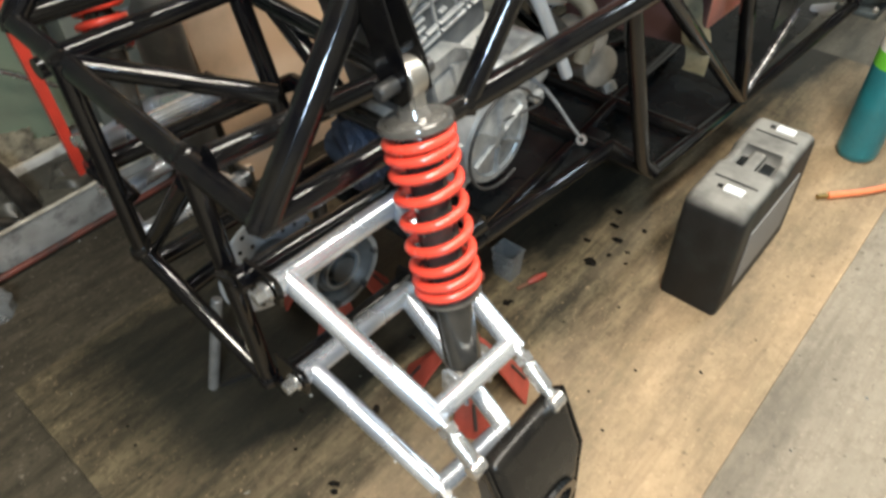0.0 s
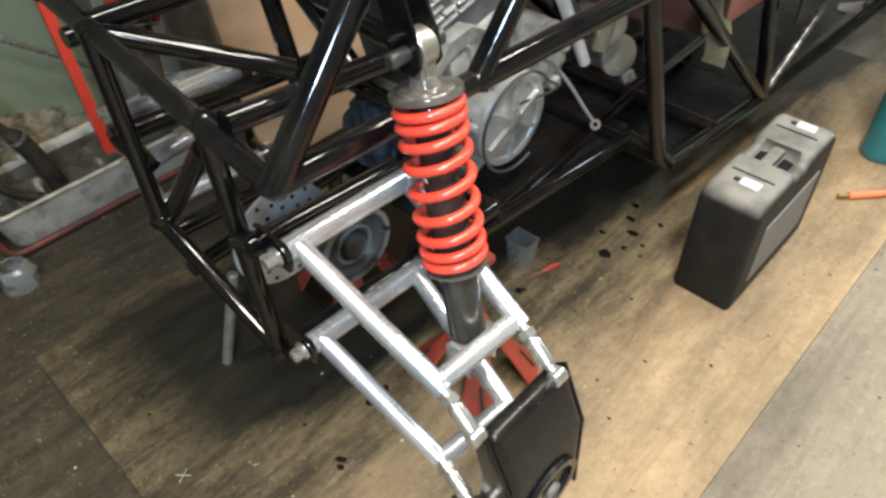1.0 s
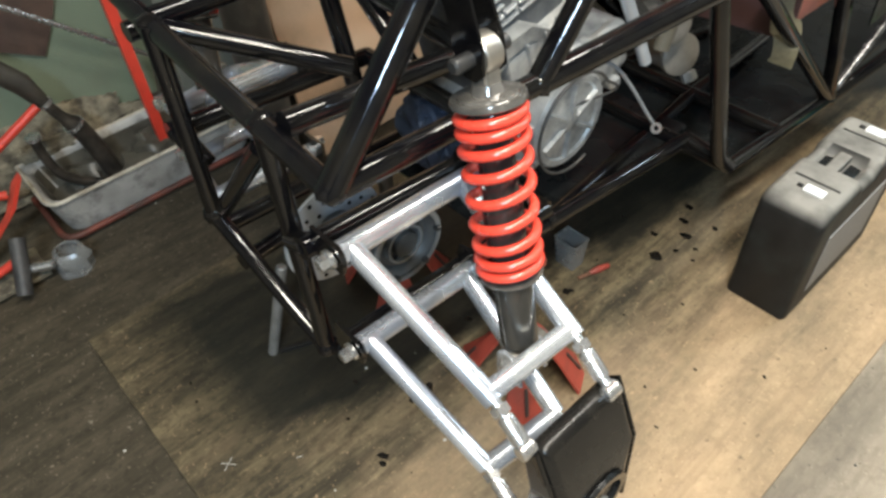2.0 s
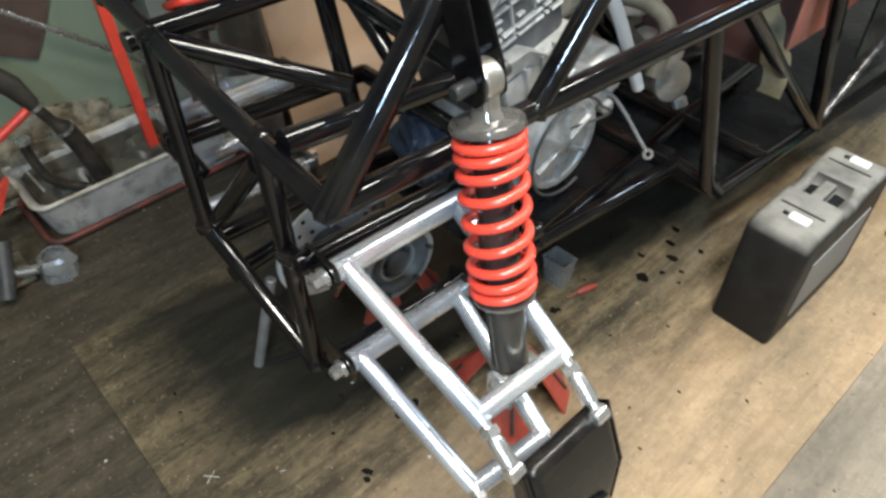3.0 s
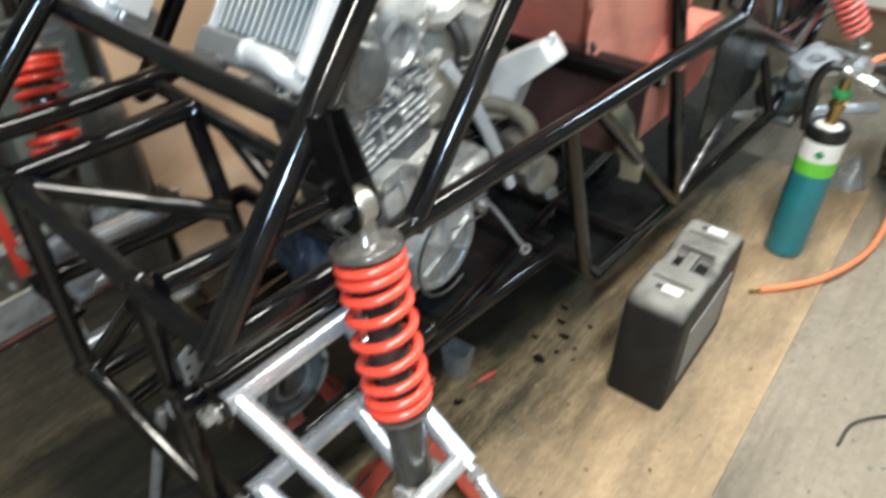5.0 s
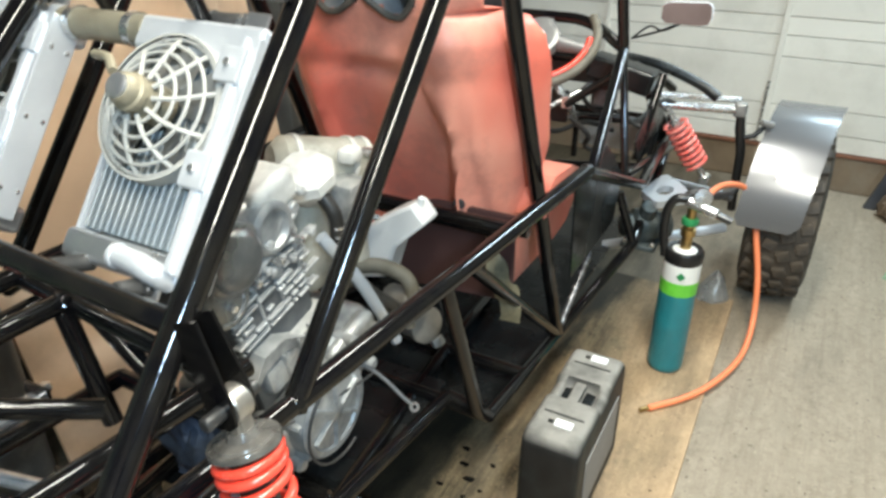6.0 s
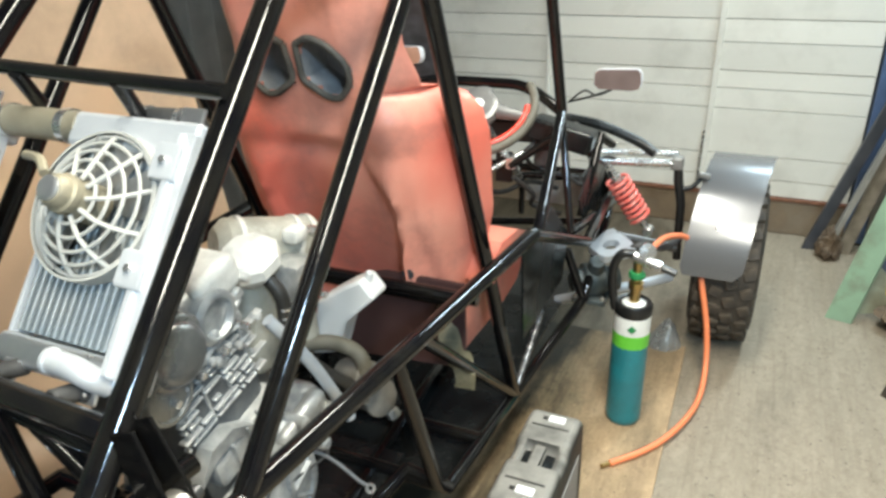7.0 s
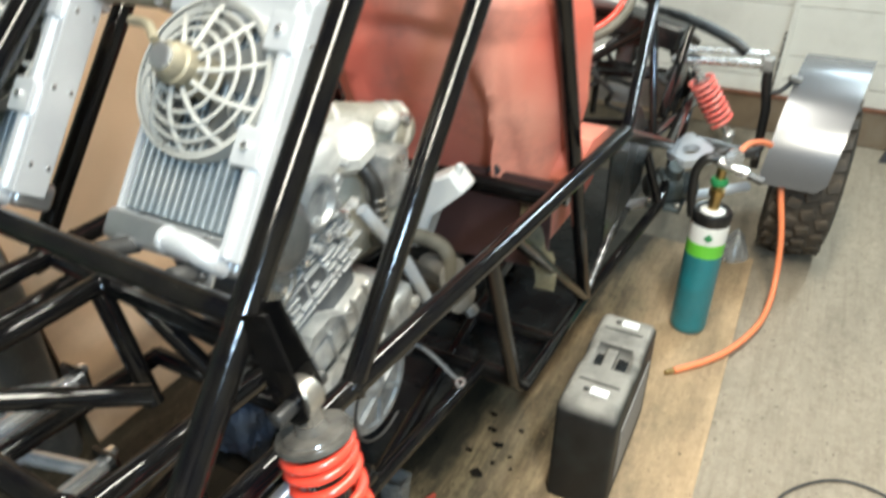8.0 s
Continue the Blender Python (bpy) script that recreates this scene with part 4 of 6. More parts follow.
        part("bearing_bore", lathe([(0.046, -0.002), (0.046, 0.004), (0.036, 0.004), (0.034, -0.012), (0.0, -0.012)], along(o, out), 32, caps=False), M_OILBLACK, carrier, "dark bearing bore")
        part("axle_stub", rod(o - Vector((0.0, 0, 0)), o.lerp(out, 0.06), 0.012, 16), M_DULL, carrier)
    # coilover
    S0, S1 = S(-0.13, 0.368, 0.729), S(-0.044, 0.338, 0.408)
    coil_length, off = 0.170, Vector((0, 0, 0))
    if flip:
        S0, S1, coil_length, off = Vector((-0.737, 0.383, 0.760)), Vector((-0.632, 0.312, 0.48)), 0.135, Vector((-0.103, 0.015, 0.031))
    ax = (S1 - S0).normalized()
    u = Vector((0, 1, 0))
    u = (u - ax * u.dot(ax)).normalized()
    w = ax.cross(u)
    m = along(S0, S1)
    shock = bpart("coilover", lathe([(0.014, 0.05), (0.018, 0.055), (0.018, 0.14), (0.0205, 0.143), (0.0205, 0.312), (0.019, 0.316), (0.012, 0.318), (0.0, 0.318)], m, 28, caps=False), M_DAMPER, "coilover shock absorber with a red spring")
    part("top_cap", lathe([(0.013, 0.026), (0.016, 0.034), (0.028, 0.035), (0.029, 0.037), (0.0345, 0.037), (0.0355, 0.039), (0.0355, 0.043), (0.033, 0.045), (0.012, 0.046)], m, 36), M_SHELL, shock, "pale grey top cap")
    part("lower_seat", lathe([(r, h + coil_length - 0.202) for r, h in ((0.020, 0.257), (0.0325, 0.2575), (0.0325, 0.259), (0.026, 0.262), (0.020, 0.262))], m, 32), M_SHELL, shock)
    coil = []
    n, turns = 9 * 26, 9.0
    for i in range(n + 1):
        t = i / n
        a = 2 * math.pi * turns * t
        squeeze = t - 0.072 * math.sin(2 * math.pi * t)
        coil.append(S0 + ax * (0.050 + coil_length * squeeze) + (u * math.cos(a) + w * math.sin(a)) * 0.0305)
    part("spring", sweep(coil, 0.0052, 10), M_SPRING, shock, "red painted coil spring")
    eye = lathe([(0.0085, -0.010), (0.0165, -0.010), (0.0185, -0.0075), (0.0185, 0.0075), (0.0165, 0.010), (0.0085, 0.010)], along(S0, S0 + Vector((0, 1, 0))), 28, caps=False)
    part("top_eye", eye, M_CASTEYE, shock, "cast metal eye")
    neck = loft([[S0 + ax * h + u * a * wy + w * b * wx for a, b in ((-1, -1), (1, -1), (1, 1), (-1, 1))] for h, wy, wx in ((0.010, 0.0095, 0.013), (0.020, 0.0095, 0.0105), (0.034, 0.011, 0.012))])
    bmesh.ops.bevel(neck, geom=list(neck.edges), offset=0.003, segments=2, affect="EDGES")
    part("eye_neck", neck, M_CASTEYE, shock)
    part("top_bolt", rod(S0 - Vector((0, 0.036, 0)), S0 + Vector((0, 0.03, 0)), 0.0075, 14), M_DARKSTEEL, shock, "steel bolt")
    part("lower_eye", lathe([(0.0, -0.016), (0.0145, -0.016), (0.016, -0.013), (0.016, 0.030), (0.0145, 0.033), (0.0, 0.033)], along(S1, S1 + Vector((0, 1, 0))), 24, caps=False), M_STUB, shock)
    part("lower_bolt", rod(S1 - Vector((0, 0.031, 0)), S1 + Vector((0, 0.030, 0)), 0.0085, 6), M_STEEL, shock, "steel bolt")
    for dy in (-0.023, 0.017):
        bpart("shock_lug", plate([(-0.017, -0.024), (0.020, -0.024), (0.018, 0.010), (0.010, 0.018), (-0.008, 0.018), (-0.016, 0.010)], Matrix(((1, 0, 0, S1[0]), (0, 0, 1, S1[1] + dy), (0, 1, 0, S1[2] + 0.0), (0, 0, 0, 1))), 0.005, 0.001), M_SILVER)
    # the bracket from the cage to the top eye: a folded channel with two ears
    for y, top in ((0.353 + off[1], S(-0.165, 0, 0.812) + off), (0.379 + off[1], S(-0.172, 0, 0.805) + off)):
        low = S(-0.131, 0, 0.724) + off
        d = (low - top).normalized()
        s = Vector((d[2], 0, -d[0])) * (-1 if flip else 1)
        o = [top - s * 0.024, top + s * 0.006, low + s * 0.018 - d * 0.012, low + s * 0.013 + d * 0.012, low + d * 0.018, low - s * 0.013 + d * 0.012, low - s * 0.020 - d * 0.012]
        bpart("shock_bracket", plate([(q[0], q[2]) for q in o], Matrix(((1, 0, 0, 0), (0, 0, 1, y), (0, 1, 0, 0), (0, 0, 0, 1))), 0.004, 0.0008), M_BLACK)
    web = loft([[S(x, 0.3575, z) + off, S(x + 0.003, 0.3575, z + 0.002) + off, S(x + 0.003, 0.3785, z + 0.002) + off, S(x, 0.3785, z) + off] for x, z in ((-0.186, 0.800), (-0.155, 0.742))])
    bpart("bracket_web", web, M_BLACK)


suspension(False)
suspension(True)
tube((-0.588, 0.37, 0.84), (-0.70, 0.385, 0.842), both=False, r=0.012)

# brake disc and final drive between the arms
fd0, fd1 = (-0.295, 0.372, 0.385), (-0.2, 0.372, 0.385)
drive = bpart("final_drive", lathe([(0.03, -0.05), (0.050, -0.045), (0.056, -0.02), (0.056, 0.012), (0.050, 0.016), (0.044, 0.012), (0.038, 0.004), (0.02, 0.002), (0.018, 0.014), (0.0, 0.014)], along(fd0, fd1), 32, caps=False), M_GREASE, "dark greasy final drive housing")
for k in range(6):
    a = radians(60 * k)
    q = Vector(fd0) + Vector((0.014, 0.051 * math.cos(a), 0.051 * math.sin(a)))
    part("flange_bolt", lathe([(0.005, 0), (0.005, 0.006), (0.004, 0.008)], along(q, q + Vector((1, 0, 0))), 6), M_DARKSTEEL, drive)
dc = Vector((-0.372, 0.320, 0.386))
disc = bpart("brake_disc", lathe([(0.030, -0.0025), (0.078, -0.0025), (0.078, 0.0025), (0.030, 0.0025)], along(dc, dc + Vector((1, 0, 0))), 48, caps=False), M_DISC, "pale drilled steel brake disc")
for k in range(22):
    a = 2 * math.pi * k / 22
    for r in ((0.045, 0.070) if k % 2 else (0.058,)):
        q = dc + Vector((0.0022, r * math.cos(a), r * math.sin(a)))
        part("drilled_hole", lathe([(0.0032, 0), (0.0032, 0.0012)], along(q, q + Vector((1, 0, 0))), 10), M_OILBLACK, disc)
part("ring_lip", lathe([(0.050, 0.014), (0.057, 0.014), (0.0575, 0.018), (0.050, 0.018)], along(fd0, fd1), 36, caps=False), M_ALUDARK, drive, "worn bright flange lip")
part("hub_cup", lathe([(0.026, 0.002), (0.030, 0.003), (0.030, 0.012), (0.026, 0.012)], along(fd0, fd1), 28, caps=False), M_ALUDARK, drive)
part("disc_bell", lathe([(0.034, -0.004), (0.034, 0.012), (0.02, 0.014), (0.0, 0.014)], along(dc, dc + Vector((1, 0, 0))), 28, caps=False), M_DARKSTEEL, disc)

# ---- engine ----
CR = Vector((-0.37, 0.648, 0.45))
AX, UP, FW = Vector((1, 0, 0)), Vector((0, -0.23, 0.973)), Vector((0, 0.973, 0.23))


def eng(a, b, c):
    """A place in the engine's frame: across, forward, up along the cylinder."""
    return CR + AX * a + FW * b + UP * c


EM = Matrix(((1, 0, 0, CR[0]), (0, FW[1], UP[1], CR[1]), (0, FW[2], UP[2], CR[2]), (0, 0, 0, 1)))
ER = EM.to_3x3().to_4x4()
bm = bmesh.new()
add_box(bm, eng(0.0, 0.01, 0.0), (0.21, 0.20, 0.15), 0.035, ER, 3)
add_box(bm, eng(0.0, 0.11, -0.01), (0.17, 0.16, 0.12), 0.03, ER, 3)
engine = bpart("engine", bm, M_ALU, "dusty silver water-cooled engine")


def epart(name, bm, mat, label="", angle=40):
    return part(name, bm, mat, engine, label, angle=angle)


# round side cover with ribs
cc = eng(0.128, 0.0, 0.012)
bm = lathe([(0.072, -0.035), (0.072, 0.0), (0.068, 0.004), (0.060, 0.004), (0.057, 0.0), (0.02, 0.001), (0.014, 0.006), (0.0, 0.006)], along(cc, cc + AX), 40, caps=False)
epart("side_cover", bm, M_ALU, "ribbed round cast cover")
for k in range(6):
    a = radians(60 * k + 12)
    d = FW * math.cos(a) + UP * math.sin(a)
    epart("cover_rib", loft([[cc + d * r + AX * 0.0 + d.cross(AX) * s for s in (-0.004, 0.004)] + [cc + d * r + AX * 0.007 + d.cross(AX) * s for s in (0.002, -0.002)] for r in (0.012, 0.058)]), M_ALU)
for k in range(7):
    a = radians(51 * k)
    q = cc + (FW * math.cos(a) + UP * math.sin(a)) * 0.072 - AX * 0.02
    epart("cover_bolt", lathe([(0.007, -0.01), (0.007, 0.012), (0.0055, 0.016)], along(q, q + AX), 8), M_ALU)
# cylinder with broken ribs, head and covers
rng = random.Random(4)
epart("cylinder", box(eng(0.0, 0.0, 0.17), (0.16, 0.15, 0.22), 0.015, ER, 2), M_BARREL)
for k in range(7):
    b = -0.082 + 0.012 * rng.random()
    while b < 0.066:
        w = rng.choice((0.010, 0.016, 0.024, 0.036, 0.05))
        mat = M_ALUBRIGHT if rng.random() < 0.4 else M_ALU
        if rng.random() > 0.1:
            epart("cylinder_rib", box(eng(0.081, b + w / 2, 0.190 + 0.0122 * k + 0.0015 * rng.random()), (0.010 + 0.004 * rng.random(), w - 0.004, 0.0042), 0.001, ER, 1), mat)
        b += w
for k in range(4):
    epart("cross_rib", box(eng(0.079, -0.062 + 0.04 * k + 0.008 * rng.random(), 0.232), (0.010, 0.004, 0.09), 0.001, ER, 1), M_ALU)
# small castings, bolts and unions round the head
for k in range(30):
    b, c = rng.uniform(-0.075, 0.10), rng.uniform(0.255, 0.375)
    if (b + 0.04) ** 2 + (c - 0.325) ** 2 < 0.0024 or (b - 0.03) ** 2 + (c - 0.338) ** 2 < 0.0014:
        continue
    q = eng(0.080, b, c)
    if k % 3:
        epart("head_fitting", lathe([(0.006, 0), (0.006, 0.012), (0.0035, 0.014), (0.0, 0.014)], along(q, q + AX), 6 if k % 2 else 12), (M_STEEL, M_ALUBRIGHT, M_ALUDARK)[k % 3])
    else:
        epart("head_fitting", box(q, (0.018, rng.uniform(0.008, 0.022), rng.uniform(0.006, 0.016)), 0.002, ER @ Matrix.Rotation(rng.uniform(-0.6, 0.6), 4, "X"), 1), M_ALU)
epart("head_ridge", sweep(curve([eng(0.084, -0.082, 0.268), eng(0.086, -0.05, 0.284), eng(0.085, -0.02, 0.276), eng(0.086, 0.02, 0.286), eng(0.084, 0.07, 0.276)]), 0.0042, 8), M_ALUBRIGHT, "scraped bright casting ridge")
epart("head_ridge", sweep(curve([eng(0.082, 0.03, 0.29), eng(0.084, 0.05, 0.318), eng(0.082, 0.075, 0.313)]), 0.005, 8), M_ALUBRIGHT)
epart("case_lever", loft([[eng(a, b, c) for a, b, c in ((0.08, b0, c0 - w), (0.10, b0, c0 - w), (0.104, b0, c0 + w), (0.08, b0, c0 + w))] for b0, c0, w in ((-0.095, 0.146, 0.006), (-0.06, 0.168, 0.013), (-0.02, 0.165, 0.012), (0.02, 0.135, 0.007))]), M_ALU, "dusty casting lever")
for k in range(4):
    epart("web_rib", box(eng(0.10, -0.03 + 0.03 * k, 0.13), (0.012, 0.004, 0.05), 0.001, ER, 1), M_ALU)
epart("case_step", box(eng(0.07, 0.01, 0.125), (0.06, 0.15, 0.05), 0.012, ER, 2), M_ALU)
epart("cylinder_head", box(eng(0.0, 0.005, 0.315), (0.165, 0.165, 0.10), 0.02, ER, 3), M_ALU)
oc = eng(0.080, -0.040, 0.325)
epart("cam_cover", lathe([(0.049, 0), (0.049, 0.010), (0.046, 0.014), (0.040, 0.016), (0.037, 0.022), (0.030, 0.027), (0.015, 0.030), (0.0, 0.0305)], along(oc, oc + AX), 36, caps=False), M_COVER, "smooth round grey cover")
oc3 = eng(0.080, -0.072, 0.286)
epart("oil_cover", lathe([(0.036, 0), (0.036, 0.012), (0.033, 0.016), (0.029, 0.016), (0.027, 0.012), (0.0, 0.0125)], along(oc3, oc3 + AX), 32, caps=False), M_COVER, "round cover with a raised lip")
oc2 = eng(0.078, 0.030, 0.320)
epart("cam_cover", lathe([(0.036, 0), (0.036, 0.014), (0.031, 0.018), (0.026, 0.018), (0.022, 0.010), (0.0, 0.010)], along(oc2, oc2 + AX), 36, caps=False), M_ALU, "stepped round cover")
epart("valve_cover", box(eng(0.03, 0.060, 0.345), (0.11, 0.085, 0.050), 0.014, ER, 3), M_ALUWHITE, "pale dusty valve cover")
for k in range(4):
    q = eng(0.084, -0.07 + 0.045 * k, 0.276)
    epart("head_bolt", lathe([(0.006, 0), (0.006, 0.014), (0.0045, 0.017)], along(q, q + AX), 6), M_STEEL)
# web and rails on the case
for k, (b, c) in enumerate(((-0.09, 0.05), (-0.075, -0.03), (0.09, 0.06), (0.12, -0.02), (0.15, 0.03))):
    q = eng(0.10, b, c)
    epart("case_boss", lathe([(0.012, -0.02), (0.012, 0.012), (0.008, 0.016)], along(q, q + AX), 12), M_ALU)
# thermostat housing, starter and carburettor
q = Vector((-0.345, 0.752, 0.776))
epart("thermostat", lathe([(0.018, -0.05), (0.038, -0.024), (0.046, -0.012), (0.045, 0.004), (0.036, 0.014), (0.012, 0.018), (0.0, 0.018)], along(q, q + Vector((0.1, -0.35, 0.9))), 8), M_ALUWHITE, "pale dusty thermostat housing", 25)
epart("inlet_stub", sweep(curve([q + Vector((0.02, 0.0, -0.02)), q + Vector((0.045, 0.005, -0.06)), q + Vector((0.045, 0.01, -0.13)), q + Vector((0.06, 0.05, -0.20)), q + Vector((0.085, 0.10, -0.26))]), 0.0108, 14), M_BLACKHOSE, "dark rubber hose")
for k in range(5):
    z = q + Vector((0.047, 0.008, -0.075 - 0.014 * k))
    epart("hose_clip", lathe([(0.0112, -0.002), (0.0132, -0.002), (0.0132, 0.002), (0.0112, 0.002)], along(z, z + Vector((0, 0.05, -1))), 16, caps=False), M_STEEL)
sa, sb = Vector((-0.43, 0.775, 0.772)), Vector((-0.345, 0.925, 0.735))
epart("starter", rod(sa, sb, 0.040, 28, 0.016), M_ALUDUST, "dusty beige starter motor")
for s in (0.2, 0.72, 0.86):
    q = sa.lerp(sb, s)
    epart("starter_band", lathe([(0.0405, -0.004), (0.043, -0.004), (0.043, 0.004), (0.0405, 0.004)], along(q, sb + (sb - sa)), 28, caps=False), M_ALUWHITE)
q = Vector((-0.335, 0.85, 0.775))
epart("starter_lug", box(q, (0.03, 0.035, 0.025), 0.008), M_ALUWHITE)
epart("starter_nut", rod(q + Vector((0.0, 0.03, -0.005)), q + Vector((0.02, 0.035, -0.005)), 0.008, 6), M_STEEL)
epart("carburettor", box((-0.335, 0.83, 0.70), (0.07, 0.06, 0.09), 0.014), M_ALU)
epart("carburettor_bowl", rod((-0.335, 0.84, 0.585), (-0.335, 0.835, 0.66), 0.028, 20, 0.006), M_ALUDUST)
epart("inlet_body", box((-0.40, 0.80, 0.66), (0.10, 0.10, 0.20), 0.025, segs=3), M_ALUDUST)
for k in range(4):
    epart("carburettor_screw", rod((-0.302, 0.82 + 0.012 * k, 0.735 - 0.02 * k), (-0.290, 0.82 + 0.012 * k, 0.735 - 0.02 * k), 0.0055, 10), M_STEEL)
epart("coolant_hose", sweep(curve([(-0.30, 0.72, 0.70), (-0.27, 0.76, 0.62), (-0.26, 0.80, 0.54), (-0.25, 0.83, 0.47)]), 0.0095, 14), M_PALEBLUE, "pale grey plastic pipe")
epart("coolant_hose", sweep(curve([(-0.34, 0.80, 0.60), (-0.29, 0.86, 0.585), (-0.25, 0.88, 0.55), (-0.245, 0.86, 0.48)]), 0.013, 14), M_OLDHOSE, "brown rubber hose")
for a, b, r in (((-0.30, 0.90, 0.50), (-0.235, 0.88, 0.515), 0.026), ((-0.31, 0.96, 0.42), (-0.23, 0.93, 0.44), 0.030)):
    epart("exhaust_stub", lathe([(r, 0), (r, 0.05), (r * 1.16, 0.054), (r * 1.16, 0.064), (r, 0.067), (r * 0.6, 0.069), (0.0, 0.070)], along(a, b), 24, caps=False), M_STUB, "cast exhaust stub")
epart("drain_plug", rod((-0.245, 0.955, 0.40), (-0.235, 0.955, 0.385), 0.013, 6), M_ALU)
epart("gear_cover", box(eng(0.095, 0.10, 0.03), (0.03, 0.12, 0.08), 0.014, ER, 3), M_ALU)
epart("earth_cable", sweep(curve([(-0.185, 0.585, 0.612), (-0.160, 0.612, 0.596), (-0.150, 0.640, 0.560), (-0.138, 0.668, 0.512), (-0.136, 0.684, 0.490)]), 0.0024, 8), M_GREYHOSE, "frayed grey cable")
epart("cable_lug", lathe([(0.0035, -0.001), (0.0075, -0.001), (0.0075, 0.001), (0.0035, 0.001)], pose(-0.134, 0.692, 0.478, 60, 20, 0), 14, caps=False), M_STEEL)
ring = [cc + AX * 0.012 + (FW * math.cos(a) + UP * math.sin(a)) * 0.075 for a in [radians(20 * k) for k in range(15)]]
epart("loom_wire", sweep(curve([(-0.27, 0.53, 0.49)] + ring), 0.0022, 6), M_DARKRUBBER, "thin black wire")

# header tank
tk = bpart("header_tank", loft([[(x, y, z) for x, z in ((-0.365, 0.522), (-0.312, 0.536), (-0.291, 0.600), (-0.232, 0.656), (-0.257, 0.686), (-0.290, 0.668), (-0.345, 0.630))] for y in (0.90, 0.95)]), M_TANK, "white plastic header tank")
bv = tk.modifiers.new("bevel", "BEVEL")
bv.width, bv.segments = 0.006, 2
part("tank_cap", rod((-0.254, 0.922, 0.676), (-0.250, 0.922, 0.694), 0.006, 14), M_TANK, tk)

# ---- radiators ----
RN, RV = Vector((0, -0.8, 0.6)), Vector((0, 0.6, 0.8))


def radiator(dx):
    o = Vector((-0.331 + dx, 0.45, 0.80))
    rot = Matrix(((1, 0, 0, 0), (0, RV[1], RN[1], 0), (0, RV[2], RN[2], 0), (0, 0, 0, 1)))

    def at(a, b, c):
        return o + Vector((a, 0, 0)) + RV * b + RN * c

    core = bpart("radiator", box(at(0, 0.11, -0.009), (0.166, 0.21, 0.022), 0.001, rot), M_FIN, "bare aluminium radiator with a fan")
    for k in range(16):
        part("core_tube", box(at(-0.078 + 0.0104 * k, 0.11, 0.0), (0.0045, 0.208, 0.012), 0.0012, rot, 1), M_CORE, core)
    for b, h, mat in ((-0.014, 0.034, M_BRIGHT), (0.236, 0.042, M_BRIGHTWHITE)):
        part("end_tank", box(at(0, b, -0.008), (0.185, h, 0.05), 0.008, rot, 3), mat, core, "welded aluminium tank")
    part("side_channel", box(at(-0.086, 0.112, -0.006), (0.006, 0.25, 0.03), 0.002, rot), M_BRIGHTWHITE, core, "bright aluminium side channel")
    part("side_channel", box(at(0.0905, 0.112, 0.008), (0.022, 0.255, 0.042), 0.003, rot), M_BRIGHTWHITE, core, "bright aluminium side channel")
    part("channel_lip", box(at(0.083, 0.112, 0.031), (0.008, 0.25, 0.006), 0.002, rot), M_BRIGHTWHITE, core)
    for b in (0.02, 0.11, 0.20):
        for c in (-0.004, 0.018):
            q = at(0.1013, b, c)
            part("rivet", lathe([(0.003, 0), (0.003, 0.001), (0.0015, 0.002), (0.0, 0.002)], along(q, q + Vector((1, 0, 0))), 10, caps=False), M_STEEL, core)
    for b in (0.092, 0.205):
        part("fan_lug", box(at(0.078, b, 0.030), (0.034, 0.040, 0.014), 0.004, rot), M_BRIGHTWHITE, core)
        q = at(0.078, b, 0.037)
        part("lug_bolt", lathe([(0.0045, 0), (0.0045, 0.004), (0.003, 0.005)], along(q, q + RN), 6), M_STEEL, core)
    part("outlet_pipe", sweep(curve([at(0.072, -0.022, 0.010), at(0.066, -0.018, 0.028), at(0.048, -0.013, 0.036), at(0.020, -0.012, 0.036)]), 0.0125, 16), M_BRIGHTWHITE, core, "bent aluminium outlet pipe")
    part("pipe_lip", lathe([(0.0095, -0.001), (0.0135, -0.001), (0.0142, 0.002), (0.0135, 0.005), (0.0095, 0.005)], along(at(0.020, -0.012, 0.036), at(-0.02, -0.013, 0.036)), 20, caps=False), M_BRIGHTWHITE, core)
    part("pipe_bore", lathe([(0.0, 0.001), (0.0098, 0.001), (0.0098, 0.002), (0.0, 0.002)], along(at(0.020, -0.012, 0.036), at(-0.02, -0.013, 0.036)), 20, caps=False), M_DARKSTEEL, core, "dark pipe mouth")
    part("filler_neck", rod(at(-0.02, 0.266, -0.012), at(0.045, 0.268, -0.012), 0.012, 16), M_DARKRUBBER, core, "short black hose stub")
    for s in (-0.012, 0.036):
        part("stub_clip", lathe([(0.012, -0.003), (0.0135, -0.003), (0.0135, 0.003), (0.012, 0.003)], along(at(s, 0.2665, -0.012), at(s + 0.1, 0.269, -0.012)), 18, caps=False), M_STEEL, core)
    part("bracket_ear", box(at(0.062, 0.262, 0.0), (0.03, 0.03, 0.006), 0.002, rot), M_BRIGHT, core)
    for s in (-0.05, 0.05):
        part("rubber_mount", rod((o[0] + s, 0.382, 0.796), at(s, -0.028, 0.004), 0.010, 14), M_DARKRUBBER, core)
    for s in (-0.055, 0.06):
        part("mount_tab", box(at(s, -0.034, 0.018), (0.022, 0.022, 0.005), 0.002, rot), M_BRIGHT, core, "bent aluminium mounting tab")
        q = at(s, -0.036, 0.021)
        part("tab_bolt", lathe([(0.006, 0), (0.006, 0.006), (0.004, 0.008)], along(q, q + RN), 6), M_DARKSTEEL, core)
    # fan: ring, guard, motor
    c0 = (-0.008, 0.150)
